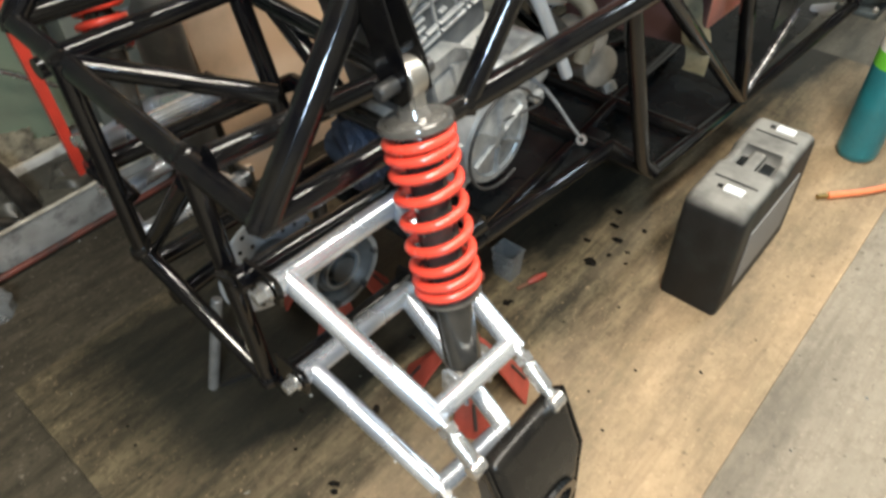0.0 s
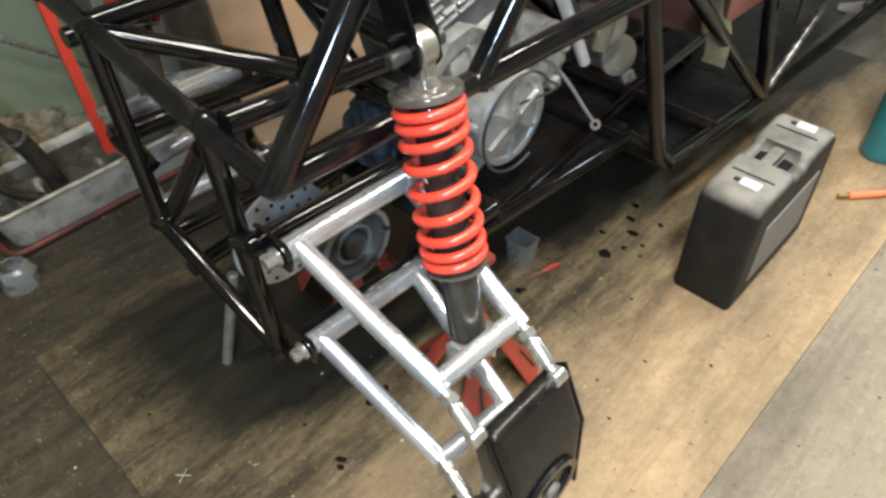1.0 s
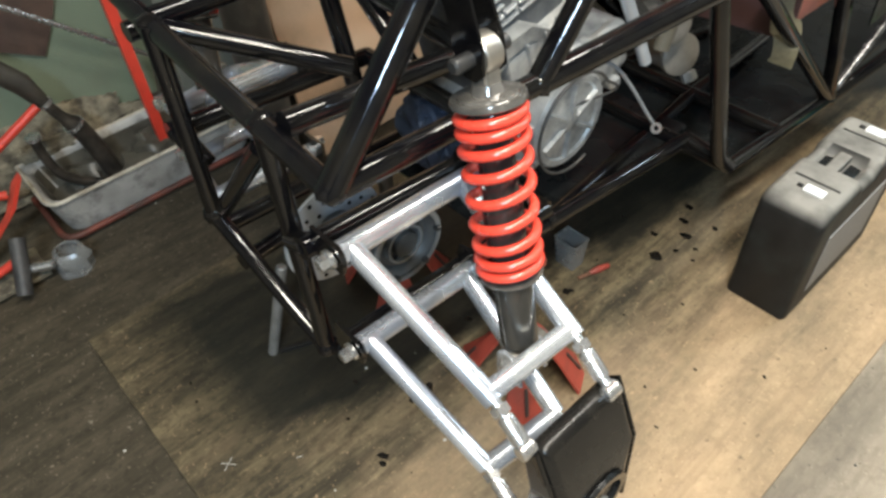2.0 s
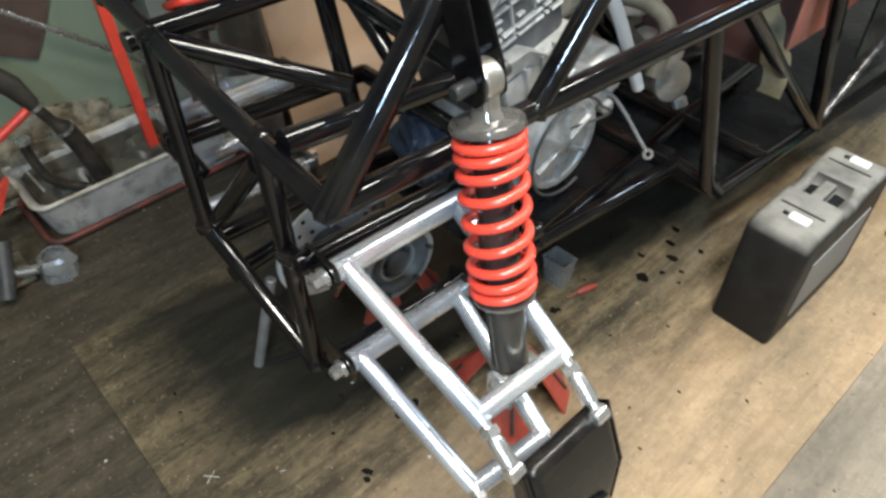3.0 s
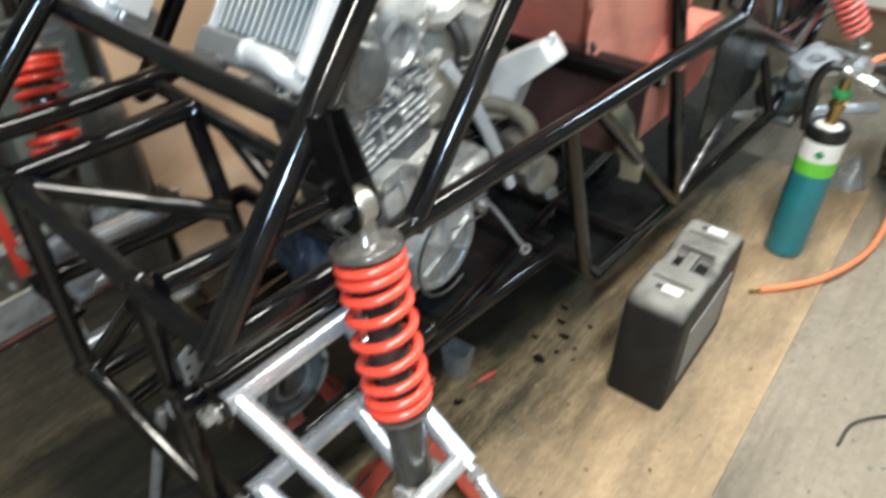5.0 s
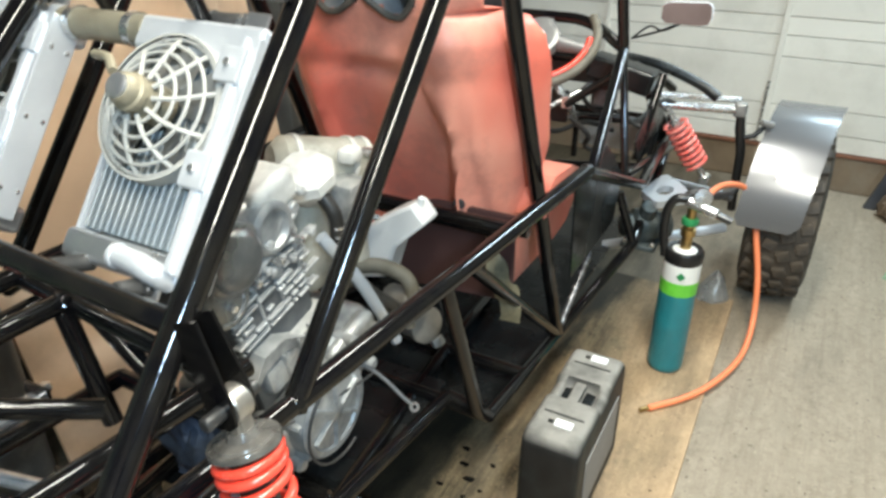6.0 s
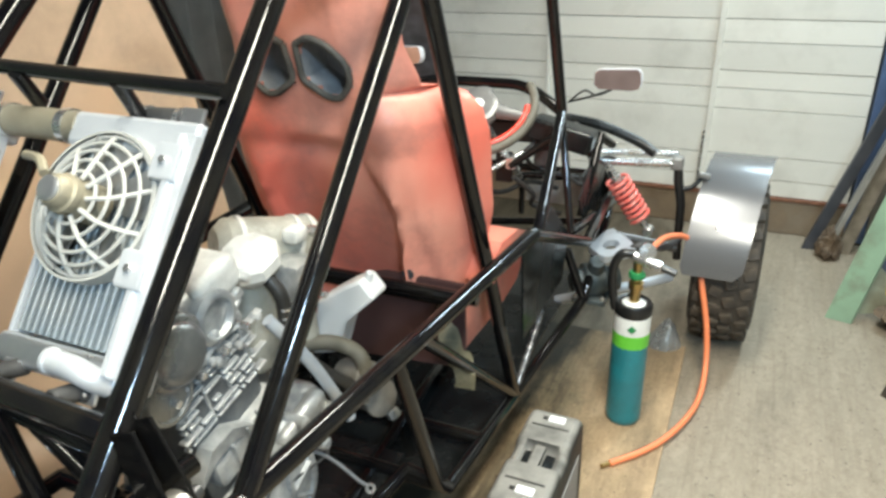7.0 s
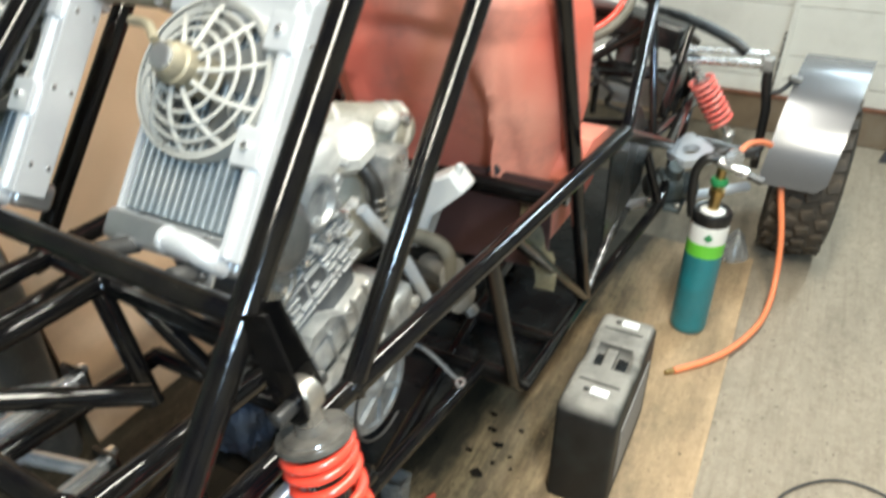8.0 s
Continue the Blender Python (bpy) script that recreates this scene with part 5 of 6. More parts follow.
    fan = part("fan_ring", lathe([(0.080, 0.0), (0.083, 0.0), (0.083, 0.020), (0.080, 0.020)], Matrix.Translation(at(*c0, 0.008)) @ rot, 40, caps=False), M_GUARD, core)
    for r, h in ((0.028, 0.050), (0.042, 0.046), (0.055, 0.040), (0.067, 0.032), (0.077, 0.024)):
        pts = [at(c0[0] + r * math.cos(a), c0[1] + r * math.sin(a), h) for a in [2 * math.pi * k / 36 for k in range(37)]]
        part("guard_ring", sweep(pts, 0.0022, 6, caps=False), M_GUARD, core)
    for k in range(10):
        a0 = 2 * math.pi * k / 10
        pts = [at(c0[0] + r * math.cos(a0 + (r - 0.02) * 6), c0[1] + r * math.sin(a0 + (r - 0.02) * 6), h) for r, h in ((0.02, 0.053), (0.04, 0.047), (0.056, 0.039), (0.069, 0.030), (0.081, 0.018))]
        part("guard_spoke", sweep(curve(pts, 4), 0.0028, 6), M_GUARD, core)
    part("fan_motor", lathe([(0.0, 0.02), (0.022, 0.02), (0.022, 0.044), (0.019, 0.050), (0.019, 0.058), (0.021, 0.060), (0.021, 0.066), (0.018, 0.068), (0.018, 0.074), (0.015, 0.079), (0.009, 0.080), (0.009, 0.085), (0.0, 0.085)], Matrix.Translation(at(*c0, 0.0)) @ rot, 24, caps=False), M_MOTOR, core, "dusty tan fan motor")
    part("motor_cap", lathe([(0.013, 0.079), (0.013, 0.083), (0.008, 0.086)], Matrix.Translation(at(*c0, 0.0)) @ rot, 20), M_BRIGHT, core)
    part("motor_lead", sweep(curve([at(c0[0] - 0.02, c0[1] + 0.015, 0.075), at(c0[0] - 0.04, c0[1] + 0.03, 0.07), at(c0[0] - 0.075, c0[1] + 0.035, 0.06)]), 0.005, 8), M_MOTOR, core)
    for k in range(5):
        a = 2 * math.pi * k / 5 + 0.3
        pts = []
        for r, wd in ((0.024, 0.022), (0.05, 0.040), (0.082, 0.056)):
            for s in (-1, 1):
                pts.append(at(c0[0] + r * math.cos(a + s * wd / r / 2), c0[1] + r * math.sin(a + s * wd / r / 2), 0.018 + s * 0.009))
        bm = bmesh.new()
        v = [bm.verts.new(p) for p in pts]
        bm.faces.new((v[0], v[1], v[3], v[2]))
        bm.faces.new((v[2], v[3], v[5], v[4]))
        bmesh.ops.solidify(bm, geom=list(bm.faces), thickness=0.0015)
        part("fan_blade", bm, M_BLADE, core)
    return at


rad_a = radiator(0.0)
rad_b = radiator(-0.322)
jh = [rad_b(0.088, 0.240, 0.0), rad_b(0.11, 0.241, 0.0), rad_a(-0.11, 0.241, 0.0), rad_a(-0.086, 0.241, 0.0)]
bpart("joining_hose", sweep(jh, 0.019, 18), M_MOTOR, "tan rubber joining hose")
for q in (jh[1], jh[2]):
    bpart("hose_clamp", lathe([(0.0195, -0.006), (0.021, -0.006), (0.021, 0.006), (0.0195, 0.006)], along(q, q + Vector((1, 0, 0))), 24, caps=False), M_STEEL)
for dx in (-0.335, -0.49):
    tube((dx, 0.578, 1.055), (dx - 0.008, 0.606, 1.012), both=False, r=0.009)

# ---- steering wheel, mirrors ----
wc = Vector((-0.245, 1.40, 0.862))
wu = Vector((0.997, 0.080, 0.0))
wn = Vector((0.05, -0.62, 0.78)).normalized()
wv = wn.cross(wu).normalized()


def on_wheel(degrees, r, h=0.0):
    return wc + (wu * math.cos(radians(degrees)) + wv * math.sin(radians(degrees))) * r + wn * h


wheel_hub = bpart("steering_wheel", loft([[on_wheel(a, r * (1.0 if 60 < a % 360 < 300 else 0.8), h) for a in range(0, 360, 12)] for r, h in ((0.050, -0.016), (0.056, -0.006), (0.052, 0.006), (0.036, 0.012))]), M_GREYCAP, "small grey and red steering wheel")
part("hub_badge", lathe([(0.0, 0.012), (0.013, 0.012), (0.012, 0.015), (0.0, 0.016)], along(wc, wc + wn), 20, caps=False), M_LABEL, wheel_hub, "white round hub badge")
part("grip", sweep([on_wheel(a, 0.116) for a in range(-165, 36, 4)], 0.0095, 12), M_OLDHOSE, wheel_hub, "worn olive brown grip")
part("grip_lining", sweep([on_wheel(a, 0.103, 0.003) for a in range(-160, 6, 4)], 0.0075, 10), M_REDPAINT, wheel_hub, "red inner grip")
for a in (-10, 170, 262):
    part("spoke", sweep([on_wheel(a, 0.045), on_wheel(a, 0.112)], 0.009, 10, radii=[0.016, 0.008]), M_GREYCAP, wheel_hub)


def wing_mirror(c, stalk, turn):
    m = pose(*c, 0, 0, turn)
    outline = [(x * 0.048, z * 0.022) for x, z in ((-1, -0.5), (-0.8, -0.9), (0.6, -1), (0.9, -0.8), (1, -0.2), (0.95, 0.7), (0.8, 1), (-0.8, 0.9), (-1, 0.6))]
    up = m @ Matrix(((1, 0, 0, 0), (0, 0, 1, 0), (0, 1, 0, 0), (0, 0, 0, 1)))
    shell = bpart("wing_mirror", plate(outline, up, 0.02, 0.004), M_BRIGHTWHITE, "small chrome wing mirror on a stalk")
    part("mirror_glass", plate([(x * 0.96 - 0.0016, z * 0.965) for x, z in outline], up @ Matrix.Translation((0, 0, -0.0015)), 0.001), M_MIRROR, shell)
    part("stalk", sweep(curve([stalk, Vector(stalk).lerp(Vector(c), 0.5) + Vector((0, 0, -0.01)), m @ Vector((-0.02, 0.006, -0.024))]), 0.0026, 8), M_SATIN, shell)
    part("stalk", sweep(curve([stalk, Vector(stalk).lerp(Vector(c), 0.3) + Vector((0.004, 0, 0.012)), Vector(stalk).lerp(Vector(c), 0.6) + Vector((0.0, 0, -0.012)), m @ Vector((-0.014, 0.006, -0.022))]), 0.0022, 8), M_SATIN, shell)


wing_mirror((0.025, 1.475, 0.921), (-0.12, 1.66, 0.83), 8)
wing_mirror((-0.56, 1.69, 0.915), (-0.60, 1.70, 0.82), -5)
bpart("head_net", loft([[(x0, y, z), (x1, y, z), (x1, y + 0.02, z), (x0, y + 0.02, z)] for x0, x1, y, z in ((-0.60, -0.50, 1.80, 0.80), (-0.66, -0.475, 1.78, 0.87), (-0.68, -0.50, 1.76, 0.95), (-0.68, -0.52, 1.72, 1.06), (-0.66, -0.53, 1.66, 1.20))]), M_DARKCLOTH, "black cloth side net")

# ---- front suspension and wheel ----
for dz, r in ((0.0, 0.012), (0.022, 0.009)):
    bpart("upper_link", rod((-0.135, 2.0 + dz, 0.592 + dz), (0.10, 2.085 + dz, 0.582 + dz), r), M_STEEL, "chromed upper link")
fs0, fs1 = Vector((-0.06, 1.95, 0.585)), Vector((0.055, 1.98, 0.405))
fm = along(fs0, fs1)
fshock = bpart("coilover", lathe([(0.009, -0.02), (0.009, 0.02), (0.016, 0.024), (0.016, 0.15), (0.009, 0.16), (0.009, 0.215)], fm, 20), M_STEEL, "front coilover shock absorber with a red spring")
fx = (fs1 - fs0).normalized()
fu = fx.orthogonal().normalized()
fw = fx.cross(fu)
part("spring", sweep([fs0 + fx * (0.03 + 0.135 * i / 160) + (fu * math.cos(2 * math.pi * i / 20) + fw * math.sin(2 * math.pi * i / 20)) * 0.029 for i in range(161)], 0.0056, 8), M_PINKSPRING, fshock, "red painted coil spring")
part("lower_eye", rod(fs1 - Vector((0, 0.02, 0)), fs1 + Vector((0, 0.02, 0)), 0.014), M_STEEL, fshock)


def star(poly, c, n):
    """n points on the outline poly, seen round c."""
    out = []
    for k in range(n):
        a = 2 * math.pi * k / n
        d = (math.cos(a), math.sin(a))
        best = 0.0
        for (x0, y0), (x1, y1) in zip(poly, poly[1:] + poly[:1]):
            ex, ey = x1 - x0, y1 - y0
            det = d[0] * ey - d[1] * ex
            if abs(det) > 1e-9:
                s_ = ((x0 - c[0]) * ey - (y0 - c[1]) * ex) / det
                u_ = ((x0 - c[0]) * d[1] - (y0 - c[1]) * d[0]) / det
                if s_ > 0 and -1e-6 <= u_ <= 1 + 1e-6:
                    best = max(best, s_)
        out.append((c[0] + best * d[0], c[1] + best * d[1]))
    return out


ac = (-0.014, 1.785)
outer = star([(-0.070, 1.764), (-0.047, 1.907), (-0.030, 1.905), (0.029, 1.823), (0.055, 1.765), (0.045, 1.745), (-0.009, 1.699), (-0.022, 1.702)], ac, 40)
inner = [(ac[0] + 0.021 * math.cos(2 * math.pi * k / 40), ac[1] + 0.033 * math.sin(2 * math.pi * k / 40)) for k in range(40)]
rings = [[(x, y, z + 0.10 * (x + 0.014)) for x, y in ring] for ring, z in ((outer, 0.412), (outer, 0.430), (inner, 0.430), (inner, 0.412), (outer, 0.412))]
bm = loft(rings, caps=False)
bmesh.ops.remove_doubles(bm, verts=bm.verts, dist=0.0001)
bpart("front_arm", bm, M_PALEBLUE, "pale grey cast front arm", angle=30)
bpart("front_arm", sweep([(-0.16, 1.80, 0.225), (0.0, 1.80, 0.29), (0.13, 1.98, 0.27)], 0.014, 12), M_PALEBLUE, "pale grey tubular front arm")
upright = bpart("upright", sweep([(0.105, 2.08, 0.600), (0.112, 2.08, 0.535), (0.126, 2.09, 0.46), (0.132, 2.10, 0.28)], 0.013, 12, radii=[0.011, 0.014, 0.013, 0.012]), M_SATIN, "black steel upright")
part("steering_arm", sweep([(0.116, 2.08, 0.505), (0.150, 2.085, 0.515), (0.180, 2.10, 0.548)], 0.007, 10), M_SATIN, upright)
part("knuckle", box((0.104, 2.08, 0.585), (0.034, 0.034, 0.040), 0.008, segs=3), M_DULL, upright, "bare steel knuckle")
part("pinch_bolt", rod((0.090, 2.055, 0.585), (0.090, 2.105, 0.585), 0.006, 6), M_STEEL, upright)
bpart("steering_joint", rod((0.165, 2.07, 0.560), (0.195, 2.085, 0.552), 0.009), M_DULL)
bpart("brake_hose", sweep(curve([(0.02, 1.80, 0.40), (0.06, 1.78, 0.44), (0.11, 1.86, 0.41), (0.14, 2.0, 0.38)]), 0.010, 10), M_DARKRUBBER)
bpart("track_rod", rod((-0.02, 1.88, 0.42), (0.14, 1.93, 0.385), 0.013), M_DARKSTEEL)
sbox = bpart("steering_box", lathe([(0.0, 0.0), (0.022, 0.0), (0.03, 0.006), (0.031, 0.03), (0.045, 0.036), (0.047, 0.085), (0.036, 0.094), (0.033, 0.13), (0.02, 0.136), (0.0, 0.136)], along((-0.10, 1.70, 0.345), (0.02, 1.77, 0.345)), 24, caps=False), M_DARKTEAL, "dark greasy steering box")
part("box_neck", rod((-0.045, 1.735, 0.34), (-0.03, 1.70, 0.415), 0.021, 16), M_DARKTEAL, sbox)
part("box_flange", box((-0.045, 1.73, 0.30), (0.09, 0.10, 0.014), 0.004), M_DARKTEAL, sbox)
for dx, dy in ((-0.035, -0.04), (0.035, -0.04), (-0.035, 0.04), (0.035, 0.04)):
    part("bolt", rod((-0.045 + dx, 1.73 + dy, 0.304), (-0.045 + dx, 1.73 + dy, 0.318), 0.006, 6), M_STEEL, sbox)

WX, WY, WZ, WR = 0.276, 2.22, 0.252, 0.255
wmx = pose(WX, WY, WZ, 0, 90, 0)
tyre = bpart("front_wheel", lathe([(0.105, -0.075), (0.115, -0.085), (0.20, -0.092), (0.232, -0.082), (0.242, -0.05), (0.244, 0.0), (0.242, 0.05), (0.232, 0.082), (0.20, 0.092), (0.115, 0.085), (0.105, 0.075)], wmx, 56, caps=False), M_RUBBER, "black knobbly off-road tyre")
part("rim", lathe([(0.105, -0.075), (0.11, -0.07), (0.10, -0.03), (0.05, -0.02), (0.0, -0.02), (0.0, 0.02), (0.05, 0.02), (0.10, 0.03), (0.11, 0.07), (0.105, 0.075)], wmx, 32, caps=False), M_DARKSTEEL, tyre)
for k in range(26):
    a = 2 * math.pi * k / 26
    for j, (h, wd) in enumerate(((-0.062, 0.034), (-0.02, 0.036), (0.022, 0.036), (0.064, 0.034))):
        aa = a + (0.5 if j % 2 else 0) * 2 * math.pi / 26
        rr = 0.2445 if abs(h) < 0.05 else 0.237
        m = wmx @ Matrix.Rotation(aa, 4, "Z") @ Matrix.Translation((rr, 0, h)) @ Matrix.Rotation(0.35 if h > 0 else -0.35, 4, "X")
        part("tread_block", box((0, 0, 0), (0.020, 0.034, wd), 0.003, None, 1), M_RUBBER, tyre).matrix_basis = m
secs = []
for k in range(21):
    a = radians(6 + 90 * k / 20)
    r = 0.305
    x0, x1 = 0.153 + 0.042 * (k / 20), 0.318 + 0.050 * (k / 20)
    if k == 0:
        x0, x1 = x0 + 0.012, x1 - 0.02
    secs.append([(x, WY + 0.015 - rr * math.cos(a), 0.275 + rr * math.sin(a)) for x, rr in ((x0, r), (x1, r), (x1, r - 0.0025), (x0, r - 0.0025))])
mud = bpart("mudguard", loft(secs), M_BRUSHED, "brushed aluminium mudguard", angle=60)
part("mudguard_screw", lathe([(0.0, 0), (0.008, 0), (0.006, 0.003), (0.0, 0.004)], along((0.24, 1.98, 0.44), (0.24, 1.95, 0.46)), 14, caps=False), M_STEEL, mud)

# ---- axle stands under the rear ----


def axle_stand(x, y, h):
    head = tagged(part("axle_stand", box((x, y, h - 0.008), (0.06, 0.03, 0.016), 0.003), M_STANDRED), "red painted steel axle stand under the frame", "axle stand", "axle stands")
    part("post", rod((x, y, 0.06), (x, y, h - 0.012), 0.014), M_DARKSTEEL, head, "dark steel post")
    part("collar", lathe([(0.022, 0.11), (0.024, 0.114), (0.024, 0.136), (0.022, 0.14)], Matrix.Translation((x, y, 0)), 20), M_STANDRED, head)
    for sx, sy in ((1, -1), (1, 1), (-1, -1), (-1, 1)):
        top, foot = Vector((x + sx * 0.016, y + sy * 0.012, 0.130)), Vector((x + sx * 0.078, y + sy * 0.066, 0.0))
        d = Vector((-sy, sx, 0)).normalized()
        i = Vector((sx, sy, 0)).normalized()
        leg = loft([[c + d * a * w + i * b for a, b in ((-1, 0.0), (0, 0.012), (1, 0.0), (1, -0.004), (0, 0.007), (-1, -0.004))] for c, w in ((top, 0.012), (top.lerp(foot, 0.55), 0.024), (foot, 0.044))])
        part("leg", leg, M_STANDRED, head, "red pressed steel leg")
        part("leg_slot", box(top.lerp(foot, 0.72) + i * 0.0115, (0.006, 0.006, 0.05), 0.002, (foot - top).to_track_quat("Z", "Y").to_matrix().to_4x4()), M_DARKSTEEL, head)
    return head


axle_stand(-0.215, 0.535, 0.298)
axle_stand(-0.55, 0.535, 0.298)
prop = tagged(part("steel_prop", rod((-0.560, 0.240, 0.0), (-0.545, 0.30, 0.20), 0.0095), M_DULL), "short bare steel prop standing on the floor", "prop")
part("prop_foot", box((-0.532, 0.292, 0.006), (0.092, 0.009, 0.009), 0.002, Euler((0, 0, radians(67))).to_matrix().to_4x4()), M_SATIN, prop, "black flat foot bar")

# ---- tool case ----
CX, CY0, CY1, CH = -0.008, 0.95, 1.272, 0.252


def inset(e, r):
    """How far a rounded edge of radius r has drawn in at a distance e from its end."""
    return 0.0 if e >= r else r - math.sqrt(max(0.0, r * r - (r - e) ** 2))


def case_half(side):
    """One moulded half with rounded ends, and the handle bay sunk into its top."""
    hw, length = 0.0585, CY1 - CY0
    ends = [0.0, 0.0015, 0.004, 0.008, 0.013, 0.019, 0.026, 0.034, 0.042]
    ys = ends + [0.042 + (length - 0.084) * k / 30 for k in range(1, 30)] + [length - e for e in ends[::-1]]
    sec = []
    for d in ys:
        e, s = min(d, length - d), d / length
        top = CH - inset(e, 0.034)
        bay = max(0.0, min(1.0, (s - 0.40) / 0.03, (0.62 - s) / 0.03))
        bay = bay * bay * (3 - 2 * bay)
        w = hw - inset(e, 0.013) * 0.8
        z0 = inset(e, 0.006) * 0.8
        r = 0.017
        pts = [(0.0, z0), (w * 0.95, z0), (w * 0.99, z0 + 0.003), (w, z0 + 0.010), (w, 0.10), (w * 0.985, top - 0.06)]
        pts += [(w * 0.975 - r + r * math.cos(a), top - r + r * math.sin(a) - bay * 0.014) for a in [math.pi / 2 * k / 6 for k in range(7)]]
        pts += [(w * 0.60, top - bay * 0.017), (w * 0.54, top - bay * 0.022), (w * 0.30, top - bay * 0.024), (0.0, top - bay * 0.024)]
        sec.append([(CX + side * px_, CY0 + d, pz) for px_, pz in pts])
    return loft(sec)


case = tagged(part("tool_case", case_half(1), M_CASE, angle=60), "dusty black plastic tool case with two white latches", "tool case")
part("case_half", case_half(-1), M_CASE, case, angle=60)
part("side_panel", box((CX + 0.0585, 1.115, 0.112), (0.003, 0.22, 0.135), 0.001), M_CASEGREY, case, "grey textured side panel")
for y in (1.004, 1.228):
    part("latch", box((CX + 0.008, y, CH + 0.0015), (0.034, 0.019, 0.005), 0.0015), M_LABEL, case, "white latch")
    part("latch_pin", box((CX - 0.017, y, CH + 0.001), (0.010, 0.008, 0.004), 0.001), M_SATIN, case)
    part("latch_groove", box((CX, y + (0.026 if y < 1.1 else -0.026), CH + 0.0003), (0.078, 0.004, 0.002), 0.0005), M_SATIN, case)
part("handle", box((CX - 0.004, 1.113, CH - 0.014), (0.024, 0.125, 0.013), 0.005, segs=3), M_CASE, case, "black carrying handle")
for y in (1.060, 1.166):
    part("handle_root", box((CX - 0.004, y, CH - 0.020), (0.026, 0.016, 0.026), 0.005, segs=3), M_CASE, case)
# black plates laid in for the shade of the pockets beside the handle
part("pocket_shade", box((CX + 0.0205, 1.108, CH - 0.0225), (0.021, 0.072, 0.004), 0.001), M_OILBLACK, case, "black plate for the shaded pocket beside the handle")
part("pocket_shade", box((CX - 0.028, 1.128, CH - 0.0225), (0.020, 0.048, 0.004), 0.001), M_OILBLACK, case)

# ---- gas bottle ----
bm_ = pose(0.080, 1.632, 0.002)
bottle = tagged(part("gas_bottle", lathe([(0.0, 0.0), (0.039, 0.0), (0.044, 0.008), (0.0455, 0.02), (0.0455, 0.235), (0.0, 0.235)], bm_, 36, caps=False), M_TEAL), "teal gas bottle with a green and white shoulder", "gas bottle")
part("green_band", lathe([(0.0455, 0.235), (0.0455, 0.272)], bm_, 36, caps=False), M_GREEN, bottle, "bright green band")
part("white_band", lathe([(0.0455, 0.272), (0.0455, 0.312), (0.044, 0.322), (0.040, 0.342), (0.022, 0.352), (0.0, 0.354)], bm_, 36, caps=False), M_WHITE, bottle, "white label band")
part("hazard_diamond", plate([(0.011, 0), (0, 0.011), (-0.011, 0), (0, -0.011)], pose(0.0875, 1.5860, 0.296, 90, 0, 8), 0.001), M_DARKGREEN, bottle, "small green diamond sign")
part("collar", lathe([(0.032, 0.318), (0.044, 0.318), (0.047, 0.324), (0.047, 0.345), (0.042, 0.352), (0.034, 0.348)], bm_, 32), M_SATIN, bottle, "black plastic collar")
grip_pts = [(0.036, 1.622, 0.33), (0.026, 1.618, 0.39), (0.026, 1.616, 0.45), (0.042, 1.618, 0.482), (0.070, 1.625, 0.484)]
part("carry_grip", sweep(curve(grip_pts), 0.011, 12), M_SATIN, bottle, "black carrying grip")
part("valve_body", lathe([(0.013, 0.35), (0.013, 0.385), (0.018, 0.388), (0.018, 0.405), (0.011, 0.408), (0.011, 0.47)], bm_, 18), M_BRASS, bottle, "brass valve")
part("knob", lathe([(0.0, 0.415), (0.019, 0.417), (0.021, 0.424), (0.019, 0.432), (0.0, 0.436)], bm_, 12, caps=False), M_DARKGREEN, bottle, "green valve wheel")
part("regulator", rod((0.068, 1.625, 0.478), (0.138, 1.615, 0.462), 0.013, 18), M_STEEL, bottle, "chromed regulator")
part("gauge", lathe([(0.0, 0.0), (0.019, 0.0), (0.021, 0.004), (0.021, 0.014), (0.0, 0.016)], along((0.096, 1.63, 0.492), (0.115, 1.595, 0.505)), 22, caps=False), M_STEEL, bottle)
part("outlet", rod((0.130, 1.617, 0.464), (0.172, 1.615, 0.452), 0.009, 12), M_DARKSTEEL, bottle)

hose = [(0.100, 1.640, 0.474), (0.106, 1.74, 0.468), (0.122, 1.85, 0.448), (0.155, 1.95, 0.415), (0.190, 1.99, 0.375), (0.206, 1.975, 0.33), (0.222, 1.951, 0.27), (0.250, 1.925, 0.16), (0.264, 1.89, 0.055), (0.262, 1.80, 0.011), (0.243, 1.69, 0.0105), (0.20, 1.575, 0.0105), (0.150, 1.495, 0.0105), (0.088, 1.425, 0.0105)]
gas_hose = tagged(part("gas_hose", sweep(curve(hose, 8), 0.0080, 12), M_HOSE), "orange rubber gas hose trailing over the floor", "hose")
part("hose_tip", rod((0.090, 1.428, 0.0105), (0.070, 1.408, 0.0095), 0.0055, 12), M_BRASS, gas_hose, "brass hose end")


def crumple(centre, size, seed, mat, sub=4):
    bm = bmesh.new()
    bmesh.ops.create_icosphere(bm, subdivisions=sub, radius=1.0)
    off = Vector((seed * 3.1, seed * 1.7, seed * 0.9))
    for v in bm.verts:
        n1 = noise.noise(v.co * 1.6 + off)
        n2 = abs(noise.noise(v.co * 4.2 + off * 2))
        k = 1 + 0.45 * n1 - 0.35 * n2 + 0.10 * noise.noise(v.co * 11 + off) + 0.06 * noise.noise(v.co * 23 + off)
        v.co = Vector((centre[0] + v.co.x * size[0] * k, centre[1] + v.co.y * size[1] * k, max(0.002, centre[2] + v.co.z * size[2] * k)))
    return bm


